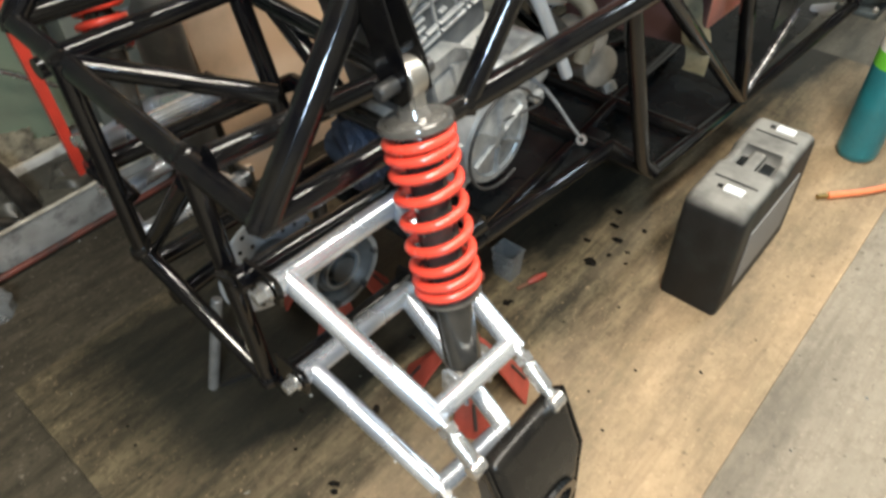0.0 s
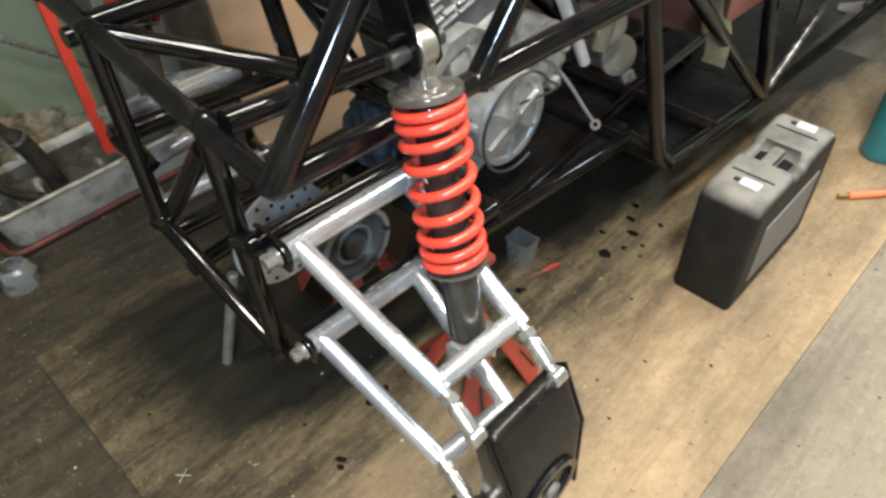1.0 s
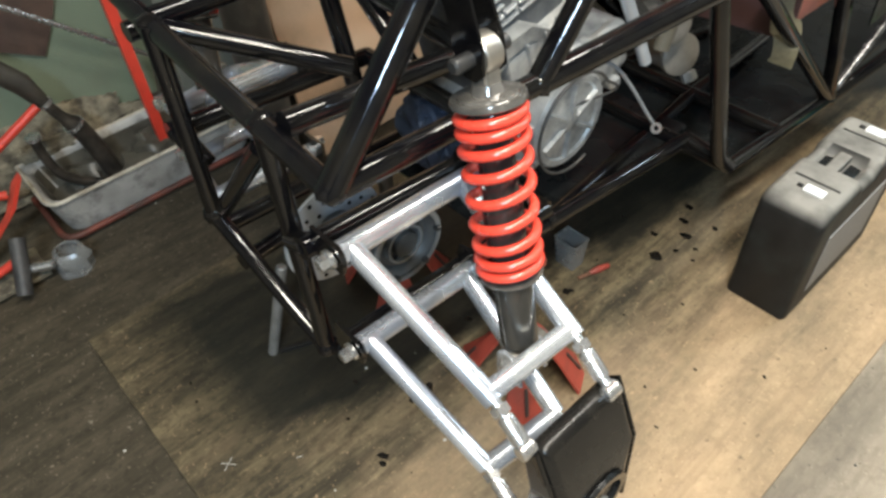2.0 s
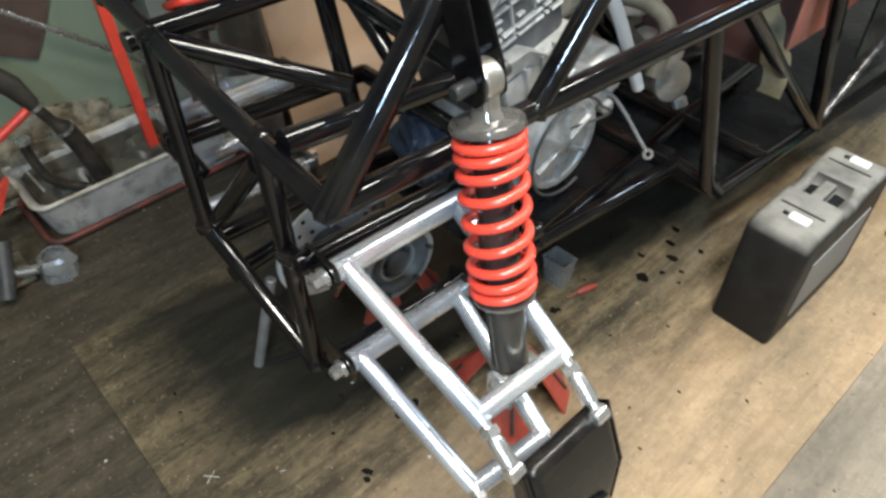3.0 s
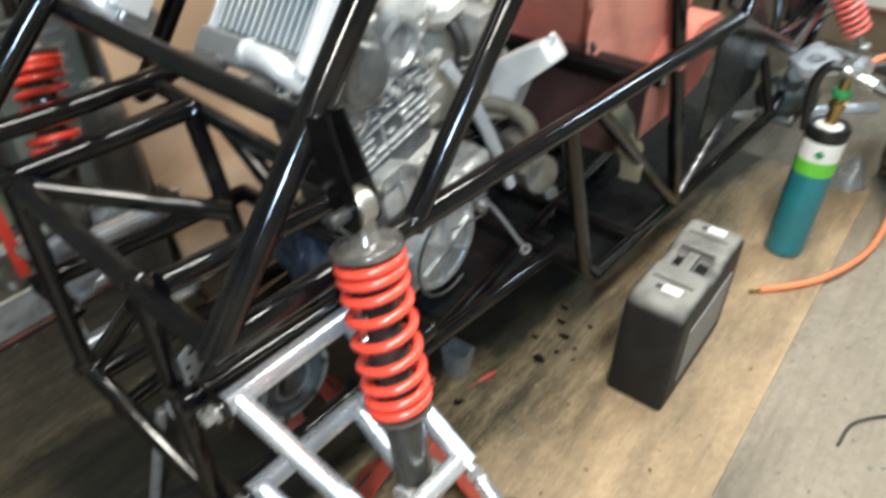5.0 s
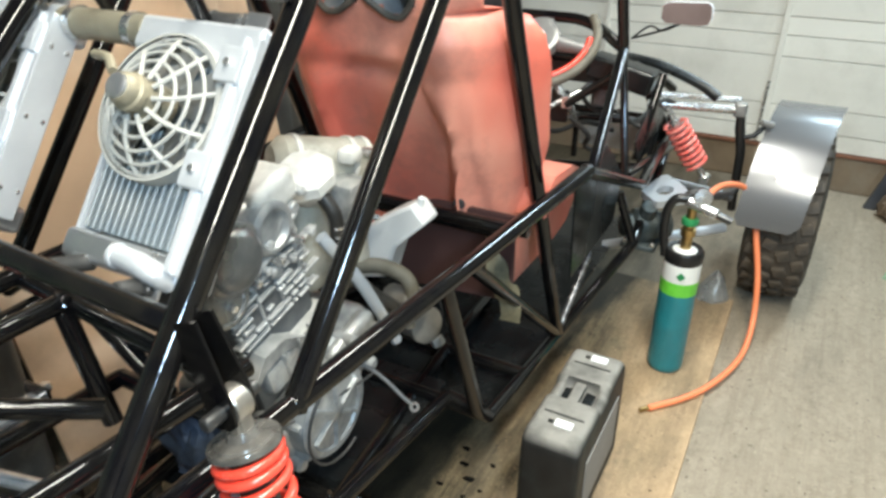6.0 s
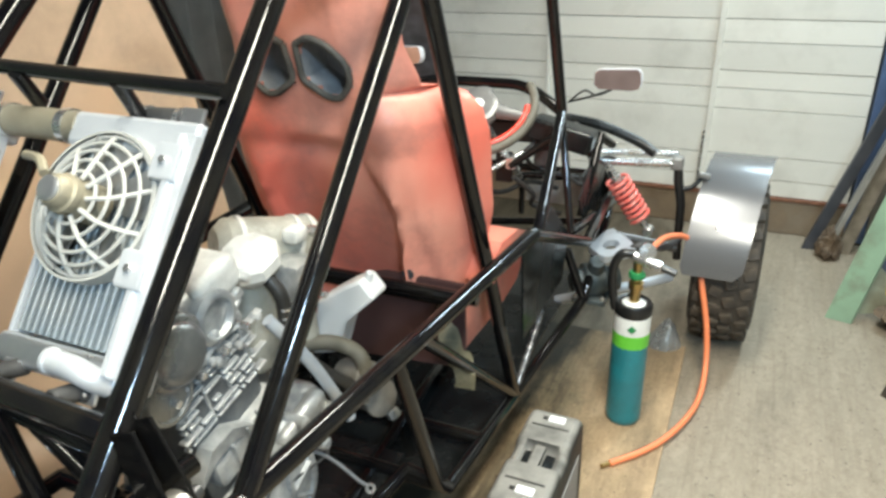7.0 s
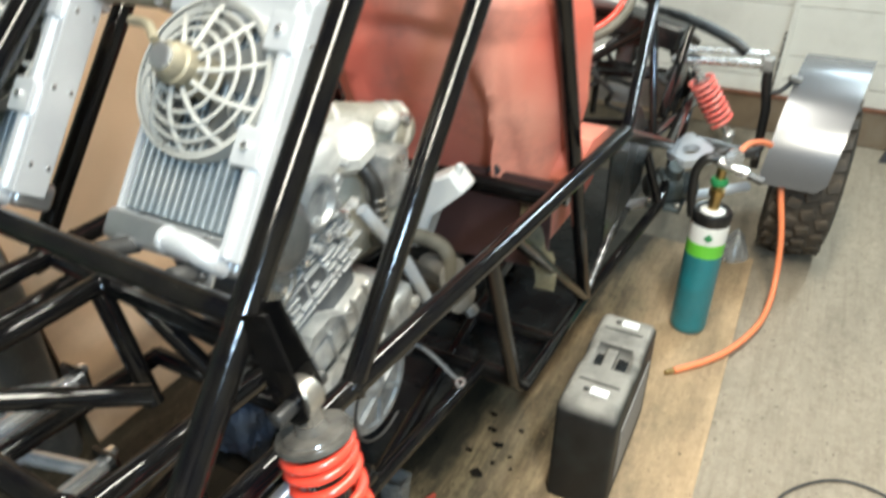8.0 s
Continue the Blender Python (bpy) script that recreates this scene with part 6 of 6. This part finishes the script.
bag = bmesh.new()
add_lathe(bag, [(0.058, 0.0), (0.052, 0.018), (0.038, 0.045), (0.022, 0.072), (0.008, 0.094), (0.0, 0.102)], pose(0.125, 2.06, -0.009), 26, caps=False)
for v in bag.verts:
    v.co.x += 0.012 * noise.noise(v.co * 26) + 0.15 * v.co.z
    v.co.y += 0.012 * noise.noise(v.co * 22 + Vector((4, 1, 0)))
bmesh.ops.solidify(bag, geom=list(bag.faces), thickness=0.0008)
tagged(part("plastic_bag", bag, M_FILM, angle=25), "slumped clear plastic bag on the floor", "plastic bag")
tub = tagged(part("plastic_tub", loft([[(-0.322 + a * w, 0.795 + b * w * 0.75, z) for a, b in ((-1, -1), (1, -1), (1, 1), (-1, 1))] for w, z in ((0.021, 0.002), (0.026, 0.070), (0.0245, 0.070), (0.0195, 0.004))]), M_FILM), "cloudy plastic tub under the buggy", "tub")
part("tub_rim", sweep([(-0.322 + a * 0.0265, 0.795 + b * 0.020, 0.070) for a, b in ((-1, -1), (1, -1), (1, 1), (-1, 1), (-1, -1))], 0.002, 8), M_FILM, tub)
scraper = tagged(part("scraper", sweep(curve([(-0.270, 0.796, 0.009), (-0.264, 0.815, 0.010), (-0.257, 0.838, 0.009)]), 0.006, 10, radii=[0.0045 + 0.0025 * math.sin(math.pi * k / 16) for k in range(17)]), M_STANDRED), "red plastic handle lying on the floor", "handle")
part("blade_stub", box((-0.274, 0.784, 0.0075), (0.008, 0.028, 0.003), 0.0008, Euler((0, 0, radians(-16))).to_matrix().to_4x4()), M_RUST, scraper, "rusty blade stub")
tagged(part("dark_rag", crumple((-0.43, 0.56, 0.40), (0.055, 0.05, 0.09), 5, M_GLINTCLOTH), M_GLINTCLOTH, angle=30), "crumpled dark rag beside the engine, blue reflections in its colour", "rag")

# ---- marks on the floor ----
rnd = random.Random(7)


def blot(bm, x, y, r, z):
    n = 11
    ph = rnd.random() * 6
    ring = []
    for k in range(n):
        a = 2 * math.pi * k / n
        q = r * (0.75 + 0.35 * math.sin(2 * a + ph) * rnd.random() + 0.3 * rnd.random())
        ring.append(bm.verts.new((x + q * math.cos(a), y + 0.8 * q * math.sin(a), z)))
    bm.faces.new(ring)


bm = bmesh.new()
for x, y, r in ((-0.229, 1.056, 0.012), (-0.2, 1.02, 0.014), (-0.245, 1.10, 0.010), (-0.21, 0.93, 0.016), (-0.19, 0.97, 0.007), (-0.165, 1.0, 0.006), (-0.25, 0.98, 0.009), (-0.275, 0.73, 0.010), (-0.27, 0.74, 0.006), (-0.15, 0.97, 0.005), (-0.17, 1.08, 0.008), (-0.30, 0.36, 0.011), (-0.30, 0.395, 0.010), (-0.315, 0.372, 0.007), (-0.255, 0.255, 0.010), (-0.245, 0.245, 0.007), (-0.4, 0.31, 0.006), (-0.36, 0.55, 0.008), (-0.10, 0.86, 0.004), (0.09, 0.82, 0.004), (-0.04, 0.66, 0.003), (0.0, 0.75, 0.004), (0.27, 0.78, 0.003), (0.33, 0.96, 0.003)):
    blot(bm, x, y, r, 0.0026 if x < 0.19 else -0.0095)
for k in range(46):
    x, y = rnd.uniform(-0.8, 0.5), rnd.uniform(0.03, 1.5)
    blot(bm, x, y, rnd.uniform(0.0015, 0.004), 0.0026 if x < 0.19 else -0.0095)
tagged(part("oil_spots", bm, M_OIL, smooth=False), "black drops of spilt oil on the floor", "oil spots", kind="stuff")
bm = bmesh.new()
for a, b in (((-0.430, 0.056), (-0.411, 0.073)), ((-0.427, 0.074), (-0.414, 0.053)), ((-0.352, 0.150), (-0.348, 0.160))):
    a, b = Vector((*a, 0.0026)), Vector((*b, 0.0026))
    d = (b - a).cross(Vector((0, 0, 1))).normalized() * 0.0008
    bm.faces.new([bm.verts.new(p) for p in (a - d, b - d * 0.6, b + d, a + d * 0.7)])
for k in range(24):
    x, y = rnd.uniform(-1.2, 0.2), rnd.uniform(-0.12, 0.6)
    s = rnd.uniform(0.0008, 0.0028)
    z = 0.0026 if -0.835 < x and y > 0.005 else -0.0095
    bm.faces.new([bm.verts.new((x + s * dx, y + s * dy, z)) for dx, dy in ((-1, -0.6), (0.8, -1), (1, 0.7), (-0.5, 1))])
tagged(part("chalk_marks", bm, M_CHALK, smooth=False), "small white chalk cross and paint flecks on the floor", "chalk marks", kind="stuff")

# ---- along the west wall ----
panel = tagged(part("leaning_sheet", loft([[(-1.405, y0, z), (-1.405, y1, z), (-1.385, y1, z), (-1.385, y0, z)] for y0, y1, z in ((-0.6, 0.455, 0.10), (-0.6, 0.505, 0.60), (-0.6, 0.56, 1.25))]), M_WALLGREEN), "pale green painted panel standing against the wall", "panel")
plinth = tagged(part("masonry_plinth", crumple((-1.36, 0.20, 0.04), (0.05, 0.28, 0.115), 2, M_DIRT, 6), M_DIRT, angle=30), "crumbling dirty masonry at the foot of the wall", "plinth")
tagged(part("red_pole", loft([[Vector((-1.24, 0.384, 0.03)).lerp(Vector((-1.30, 0.40, 1.0)), s) + Vector((a * 0.008, b * 0.0115, 0)) for a, b in ((-1, -1), (1, -1), (1, 1), (-1, 1))] for s in (0, 1)]), M_REDPAINT), "red painted steel bar leaning on the wall", "bar")
tagged(part("steel_rod", rod((-1.30, 0.12, 0.52), (-1.33, 0.46, 0.215), 0.006), M_STEEL), "thin steel rod leaning on the panel", "rod")
tagged(part("brown_offcut", loft([[(-1.372, y0, z), (-1.372, y1, z), (-1.380, y1, z), (-1.380, y0, z)] for y0, y1, z in ((0.248, 0.252, 0.29), (0.12, 0.30, 0.36), (0.0, 0.345, 0.45), (0.0, 0.40, 0.62))]), M_LEATHER), "dark brown leather offcut hanging on the panel", "offcut")
# oil tray
TX0, TX1, TY0, TY1 = -1.325, -1.13, 0.083, 0.58
bm = bmesh.new()
rings = []
for inset, z in ((0.02, 0.0), (0.0, 0.095), (-0.006, 0.10), (0.004, 0.103), (0.012, 0.095), (0.03, 0.012)):
    c = []
    for sx, sy in ((TX0 + inset, TY0 + inset), (TX1 - inset, TY0 + inset), (TX1 - inset, TY1 - inset), (TX0 + inset, TY1 - inset)):
        cx, cy = (TX0 + TX1) / 2, (TY0 + TY1) / 2
        ex, ey = (1 if sx > cx else -1), (1 if sy > cy else -1)
        arc = [(sx - ex * 0.035 + ex * 0.035 * math.cos(a), sy - ey * 0.035 + ey * 0.035 * math.sin(a)) for a in [math.pi / 2 * k / 4 for k in range(5)]]
        if ex * ey < 0:
            arc = arc[::-1]
        c.extend(arc)
    rings.append([bm.verts.new((x, y, z)) for x, y in c])
for a, b in zip(rings, rings[1:]):
    n = len(a)
    for k in range(n):
        bm.faces.new((a[k], a[(k + 1) % n], b[(k + 1) % n], b[k]))
bm.faces.new(rings[0][::-1])
bm.faces.new(rings[-1])
tray = tagged(part("oil_tray", bm, M_TRAY, angle=35), "scratched pale metal drip tray with a red base", "tray")
ring = [(TX0 - 0.004, TY0 - 0.004, 0.012), (TX1 + 0.008, TY0 - 0.004, 0.012), (TX1 + 0.008, TY1 + 0.004, 0.012), (TX0 - 0.004, TY1 + 0.004, 0.012)]
# inner wall in a darker tone than the outside
part("tray_inner", loft([[(x, y, z) for x, y in ((TX0 + i, TY0 + i + 0.02), (TX0 + i + 0.02, TY0 + i), (TX1 - i - 0.02, TY0 + i), (TX1 - i, TY0 + i + 0.02), (TX1 - i, TY1 - i - 0.02), (TX1 - i - 0.02, TY1 - i), (TX0 + i + 0.02, TY1 - i), (TX0 + i, TY1 - i - 0.02))] for i, z in ((0.0155, 0.088), (0.031, 0.016))], caps=False), M_SLUDGE, tray, "dark inner wall of the tray")
part("sludge", loft([[(x, y, z) for x, y in ((TX0 + 0.028, TY0 + 0.03), (TX1 - 0.028, TY0 + 0.03), (TX1 - 0.028, TY1 - 0.03), (TX0 + 0.028, TY1 - 0.03))] for z in (0.014, 0.03)]), M_SLUDGE, tray, "dark oily sludge")
for k, (x, y, w, h) in enumerate(((-1.27, 0.20, 0.05, 0.05), (-1.21, 0.30, 0.06, 0.04), (-1.26, 0.36, 0.05, 0.06), (-1.20, 0.43, 0.05, 0.035))):
    part("sludge_lump", crumple((x, y, 0.03), (w, w * 1.2, h), 20 + k, M_SLUDGE, 3), M_SLUDGE, tray)
part("red_base", sweep(bend(ring + [ring[0]], 0.04), 0.0075, 10), M_RUSTRED, tray, "red rubber base rim")
rim = [(x, y, 0.1015) for x, y in ((TX0 - 0.001, TY0 - 0.001), (TX1 + 0.001, TY0 - 0.001), (TX1 + 0.001, TY1 + 0.001), (TX0 - 0.001, TY1 + 0.001))]
part("rolled_rim", sweep(bend(rim + [rim[0]], 0.036), 0.0048, 10), M_WORNRIM, tray, "worn beige rolled rim")
ex = tagged(part("exhaust_pipe", sweep(curve([(-1.235, 0.186, 0.262), (-1.232, 0.196, 0.236), (-1.23, 0.208, 0.212), (-1.23, 0.221, 0.187), (-1.23, 0.236, 0.13), (-1.22, 0.25, 0.05)], 6), 0.02, 16, radii=[0.012] * 10 + [0.012 + 0.008 * k / 6 for k in range(6)] + [0.021] * 15), M_EXHAUST), "blackened exhaust pipe standing in the tray", "exhaust pipe")
part("silencer", sweep([(-1.29, 0.02, 0.50), (-1.24, 0.165, 0.315), (-1.235, 0.180, 0.275), (-1.235, 0.186, 0.262)], 0.02, 18, radii=[0.023, 0.023, 0.017, 0.012]), M_SILENCER, ex, "dull brown silencer can")
for a, b, r in (((-1.235, 0.186, 0.262), (-1.232, 0.196, 0.236), 0.014), ((-1.23, 0.216, 0.196), (-1.23, 0.222, 0.18), 0.0205)):
    part("clamp", lathe([(r, -0.004), (r + 0.003, -0.004), (r + 0.003, 0.004), (r, 0.004)], along(a, b), 20, caps=False), M_STEEL, ex)
ex2 = tagged(part("exhaust_pipe", sweep(curve([(-1.23, 0.132, 0.203), (-1.23, 0.134, 0.155), (-1.225, 0.145, 0.105), (-1.22, 0.175, 0.07), (-1.21, 0.225, 0.04)]), 0.011, 14), M_EXHAUST), "short bent exhaust header in the tray", "exhaust pipe")
part("flange", lathe([(0.011, -0.004), (0.017, -0.004), (0.017, 0.004), (0.011, 0.004)], along((-1.23, 0.132, 0.205), (-1.23, 0.131, 0.25)), 14), M_STEEL, ex2)
part("chrome_nut", rod((-1.175, 0.20, 0.07), (-1.165, 0.205, 0.075), 0.010, 6), M_STEEL, ex2)
# folded jack at the edge
jack = tagged(part("folding_jack", loft([[(-1.17, y, z), (-1.145, y, z), (-1.145, y + 0.02, z + 0.015), (-1.17, y + 0.02, z + 0.015)] for y, z in ((-0.09, 0.03), (-0.05, 0.06), (0.01, 0.11), (0.05, 0.17))]), M_REDPAINT), "red folding jack with a black handle", "jack")
part("jack_arm", sweep([(-1.10, -0.14, 0.02), (-1.08, -0.02, 0.06)], 0.009, 10), M_REDPAINT, jack)
part("jack_arm", sweep([(-1.16, -0.10, 0.20), (-1.15, 0.03, 0.16)], 0.009, 10), M_REDPAINT, jack)
part("jack_arm", sweep([(-1.20, 0.05, 0.225), (-1.20, 0.165, 0.28)], 0.009, 10), M_REDPAINT, jack)
part("handle_tube", sweep([(-1.09, 0.0, 0.10), (-1.02, -0.045, 0.02)], 0.016, 12), M_DARKRUBBER, jack, "black handle tube")
part("pin", rod((-1.06, -0.02, 0.045), (-1.035, 0.03, 0.045), 0.010), M_STEEL, jack)
part("base_plate", box((-1.11, -0.06, 0.008), (0.10, 0.16, 0.012), 0.003), M_DIRT, jack)
cup = tagged(part("plastic_cup", loft([[(-1.055 + r * math.cos(a) * (1 + 0.22 * noise.noise(Vector((math.cos(a) * 2, math.sin(a) * 2, z * 40)))), 0.065 + r * math.sin(a) * (1 + 0.22 * noise.noise(Vector((math.sin(a) * 2, z * 40, math.cos(a) * 2)))), z - 0.009) for a in [2 * math.pi * k / 20 for k in range(20)]] for r, z in ((0.020, 0.0), (0.036, 0.002), (0.034, 0.02), (0.037, 0.034), (0.032, 0.05), (0.024, 0.058), (0.022, 0.056), (0.030, 0.046), (0.034, 0.03), (0.03, 0.008))]), M_FILM, angle=25), "crumpled clear plastic cup on the floor", "cup")
# standing sheets
cab = tagged(part("steel_locker", box((-1.36, 0.60, 0.50), (0.10, 0.21, 1.0), 0.006), M_CABINET), "grey green steel locker against the wall", "locker")
for k in range(9):
    part("louvre", box((-1.308, 0.62, 0.34 + 0.032 * k), (0.006, 0.10, 0.012), 0.002), M_GREYHOSE, cab)
part("locker_seam", box((-1.3085, 0.545, 0.5), (0.003, 0.004, 0.96), 0.001), M_OILBLACK, cab)
tagged(part("hardboard_sheet", box((-1.203, 1.078, 1.170), (0.012, 0.885, 2.39), 0.002, Euler((0, radians(-10.7), 0)).to_matrix().to_4x4()), M_SHEET), "large brown hardboard sheet leaning on the wall", "sheet")
bm = bmesh.new()
rows_ = []
for k in range(60):
    s = k / 59
    y = 1.40 + 0.85 * s
    rows_.append([bm.verts.new((-1.33 + 0.035 * math.sin(s * 40) + 0.02 * math.sin(s * 17 + z), y, z)) for z in (0.02, 0.5, 1.0, 1.6, 2.1)])
for a, b in zip(rows_, rows_[1:]):
    for k in range(4):
        bm.faces.new((a[k], a[k + 1], b[k + 1], b[k]))
bmesh.ops.solidify(bm, geom=list(bm.faces), thickness=0.004)
tagged(part("grey_curtain", bm, M_CURTAIN), "dark grey cloth hanging on the wall", "curtain")
cyl = tagged(part("silver_cylinder", lathe([(0.0, 0.0), (0.045, 0.0), (0.048, 0.01), (0.048, 0.42), (0.040, 0.465), (0.025, 0.488), (0.0, 0.50)], pose(-1.03, 0.575, -0.009), 28, caps=False), M_CYL), "grey metal cylinder standing by the sheet", "cylinder")
part("cylinder_cap", lathe([(0.0, 0.49), (0.022, 0.49), (0.022, 0.53), (0.0, 0.54)], pose(-1.03, 0.575, -0.009), 16, caps=False), M_STEEL, cyl)

# ---- by the door, east side ----
plank = tagged(part("dark_plank", loft([[Vector((0.560, 3.07, -0.009)).lerp(Vector((1.05, 3.12, 1.62)), s) + Vector((a, b, 0)) for a, b in ((-0.012, -0.02), (0.03, -0.02), (0.03, 0.01), (-0.012, 0.01))] for s in (0, 1)]), M_DARKPLANK), "dark painted plank leaning by the door", "plank")
tagged(part("grey_batten", loft([[Vector((0.63, 3.04, -0.009)).lerp(Vector((1.08, 3.10, 1.6)), s) + Vector((a, b, 0)) for a, b in ((-0.01, -0.02), (0.012, -0.02), (0.012, 0.01), (-0.01, 0.01))] for s in (0, 1)]), M_GREY), "grey wooden batten leaning by the door", "batten")
tagged(part("rag", crumple((0.635, 2.99, 0.035), (0.04, 0.06, 0.085), 9, M_DIRT, 4), M_BROWNRAG, angle=30), "crumpled dirty rag heaped in the corner", "rag")
for k, (x, y, w) in enumerate(((0.70, 3.1, 0.025), (0.83, 3.11, 0.04))):
    tagged(part("leaning_strip", loft([[Vector((x, y - 0.02, -0.009)).lerp(Vector((x + 0.32, y + 0.02, 1.5)), s) + Vector((a * w, b, 0)) for a, b in ((-1, -0.01), (1, -0.01), (1, 0.008), (-1, 0.008))] for s in (0, 1)]), (M_DIRTPALE, M_CURTAIN)[k]), "dusty strip of wood leaning on the wall", "strip", "leaning strips")
# green steel trestle
tr = tagged(part("green_trestle", loft([[Vector((0.605, 2.45, -0.009)).lerp(Vector((0.80, 2.60, 0.80)), s) + Vector((a, b, 0)) for a, b in ((0, 0), (0.075, -0.02), (0.082, -0.012), (0.008, 0.008))] for s in (0, 1)]), M_GREENMETAL), "green painted steel trestle leg on the floor", "trestle")
part("gusset", plate([(0, 0), (0.15, 0.03), (0.17, 0.05), (0.13, 0.16), (0.085, 0.20)], pose(0.640, 2.455, 0.0, 78, 0, 12), 0.004), M_GUSSET, tr, "dirty pale green gusset")
part("yellow_clip", box((0.795, 2.50, 0.10), (0.05, 0.03, 0.03), 0.008), M_YELLOW, tr, "yellow plastic clip")
part("cross_leg", loft([[Vector((0.78, 2.42, 0.14)).lerp(Vector((1.02, 2.56, 0.42)), s) + Vector((a, b, 0)) for a, b in ((0, 0), (0.03, -0.01), (0.03, 0.01), (0, 0.02))] for s in (0, 1)]), M_OLDHOSE, tr, "brown wooden brace")
slab = [[Vector(p) for p in row] for row in (((0.725, 2.017, -0.009), (0.737, 2.007, -0.009), (1.30, 1.70, -0.009), (1.288, 1.71, -0.009)), ((0.752, 2.035, 0.10), (0.764, 2.025, 0.10), (1.33, 1.72, 0.10), (1.318, 1.73, 0.10)), ((0.80, 2.07, 0.33), (0.812, 2.06, 0.33), (1.38, 1.75, 0.33), (1.368, 1.76, 0.33)))]
tagged(part("fallen_board", loft(slab), M_DARKBOARD), "dirty dark brown board leaning over the clutter", "board")
tagged(part("blue_sheet", loft([[(x, y, z), (x + 0.30, y + 0.10, z), (x + 0.302, y + 0.094, z), (x + 0.002, y - 0.006, z)] for x, y, z in ((0.74, 2.62, 0.10), (0.755, 2.63, 0.25), (0.79, 2.65, 0.48), (0.86, 2.70, 0.75))]), M_BLUEGREY), "dirty blue steel sheet behind the trestle", "sheet")
tagged(part("rag", crumple((0.93, 2.47, 0.02), (0.17, 0.12, 0.07), 31, M_BROWNRAG, 4), M_BROWNRAG, angle=30), "dark dirty rag bunched up on the floor", "rag")
tagged(part("tarpaulin", crumple((0.98, 2.40, 0.22), (0.16, 0.2, 0.24), 12, M_BLUEGREY, 5), M_BLUEGREY, angle=30), "crumpled blue grey tarpaulin", "tarpaulin")
wire = curve([(0.345, 1.09, -0.005), (0.36, 1.17, -0.005), (0.44, 1.25, -0.005), (0.53, 1.262, -0.005), (0.68, 1.20, -0.005), (0.85, 1.30, -0.005)], 8)
tagged(part("loose_cable", sweep(wire, 0.003, 8), M_DARKRUBBER), "thin black cable curled on the floor", "cable")

# ---- ceiling lights ----
for x, y, half, length, drop in ((0.06, 1.15, 0.085, 1.3, 0.12), (0.70, 2.80, 0.085, 0.78, 0.03), (0.55, -0.15, 0.135, 1.3, 0.15)):
    lamp = tagged(part("tube_light", box((x, y, 2.375), (half * 2, length, 0.06), 0.01), M_WHITE), "white fluorescent tube light on the ceiling with added side baffles", "light", "ceiling lights")
    # unseen baffles, added to keep lamp light off the upper west wall
    for s in (-1, 1):
        part("light_baffle", box((x + s * (half + 0.003), y, 2.375 - drop / 2), (0.004, length, 0.06 + drop), 0.001), M_WHITE, lamp, "added white side baffle that cuts off the light")
work = tagged(part("work_light", box((1.325, -1.078, 2.09), (0.30, 0.05, 0.24), 0.012, look((1.325, -1.078, 2.09), (-0.1, 0.5, 0.4)).to_3x3().to_4x4() @ Euler((radians(90), 0, 0)).to_matrix().to_4x4(), 2), M_SATIN), "black work light on a wall bracket", "work light")
part("bracket", sweep([(1.36, -1.12, 2.10), (1.40, -1.40, 2.14), (1.40, -1.70, 2.14)], 0.012, 10), M_SATIN, work)
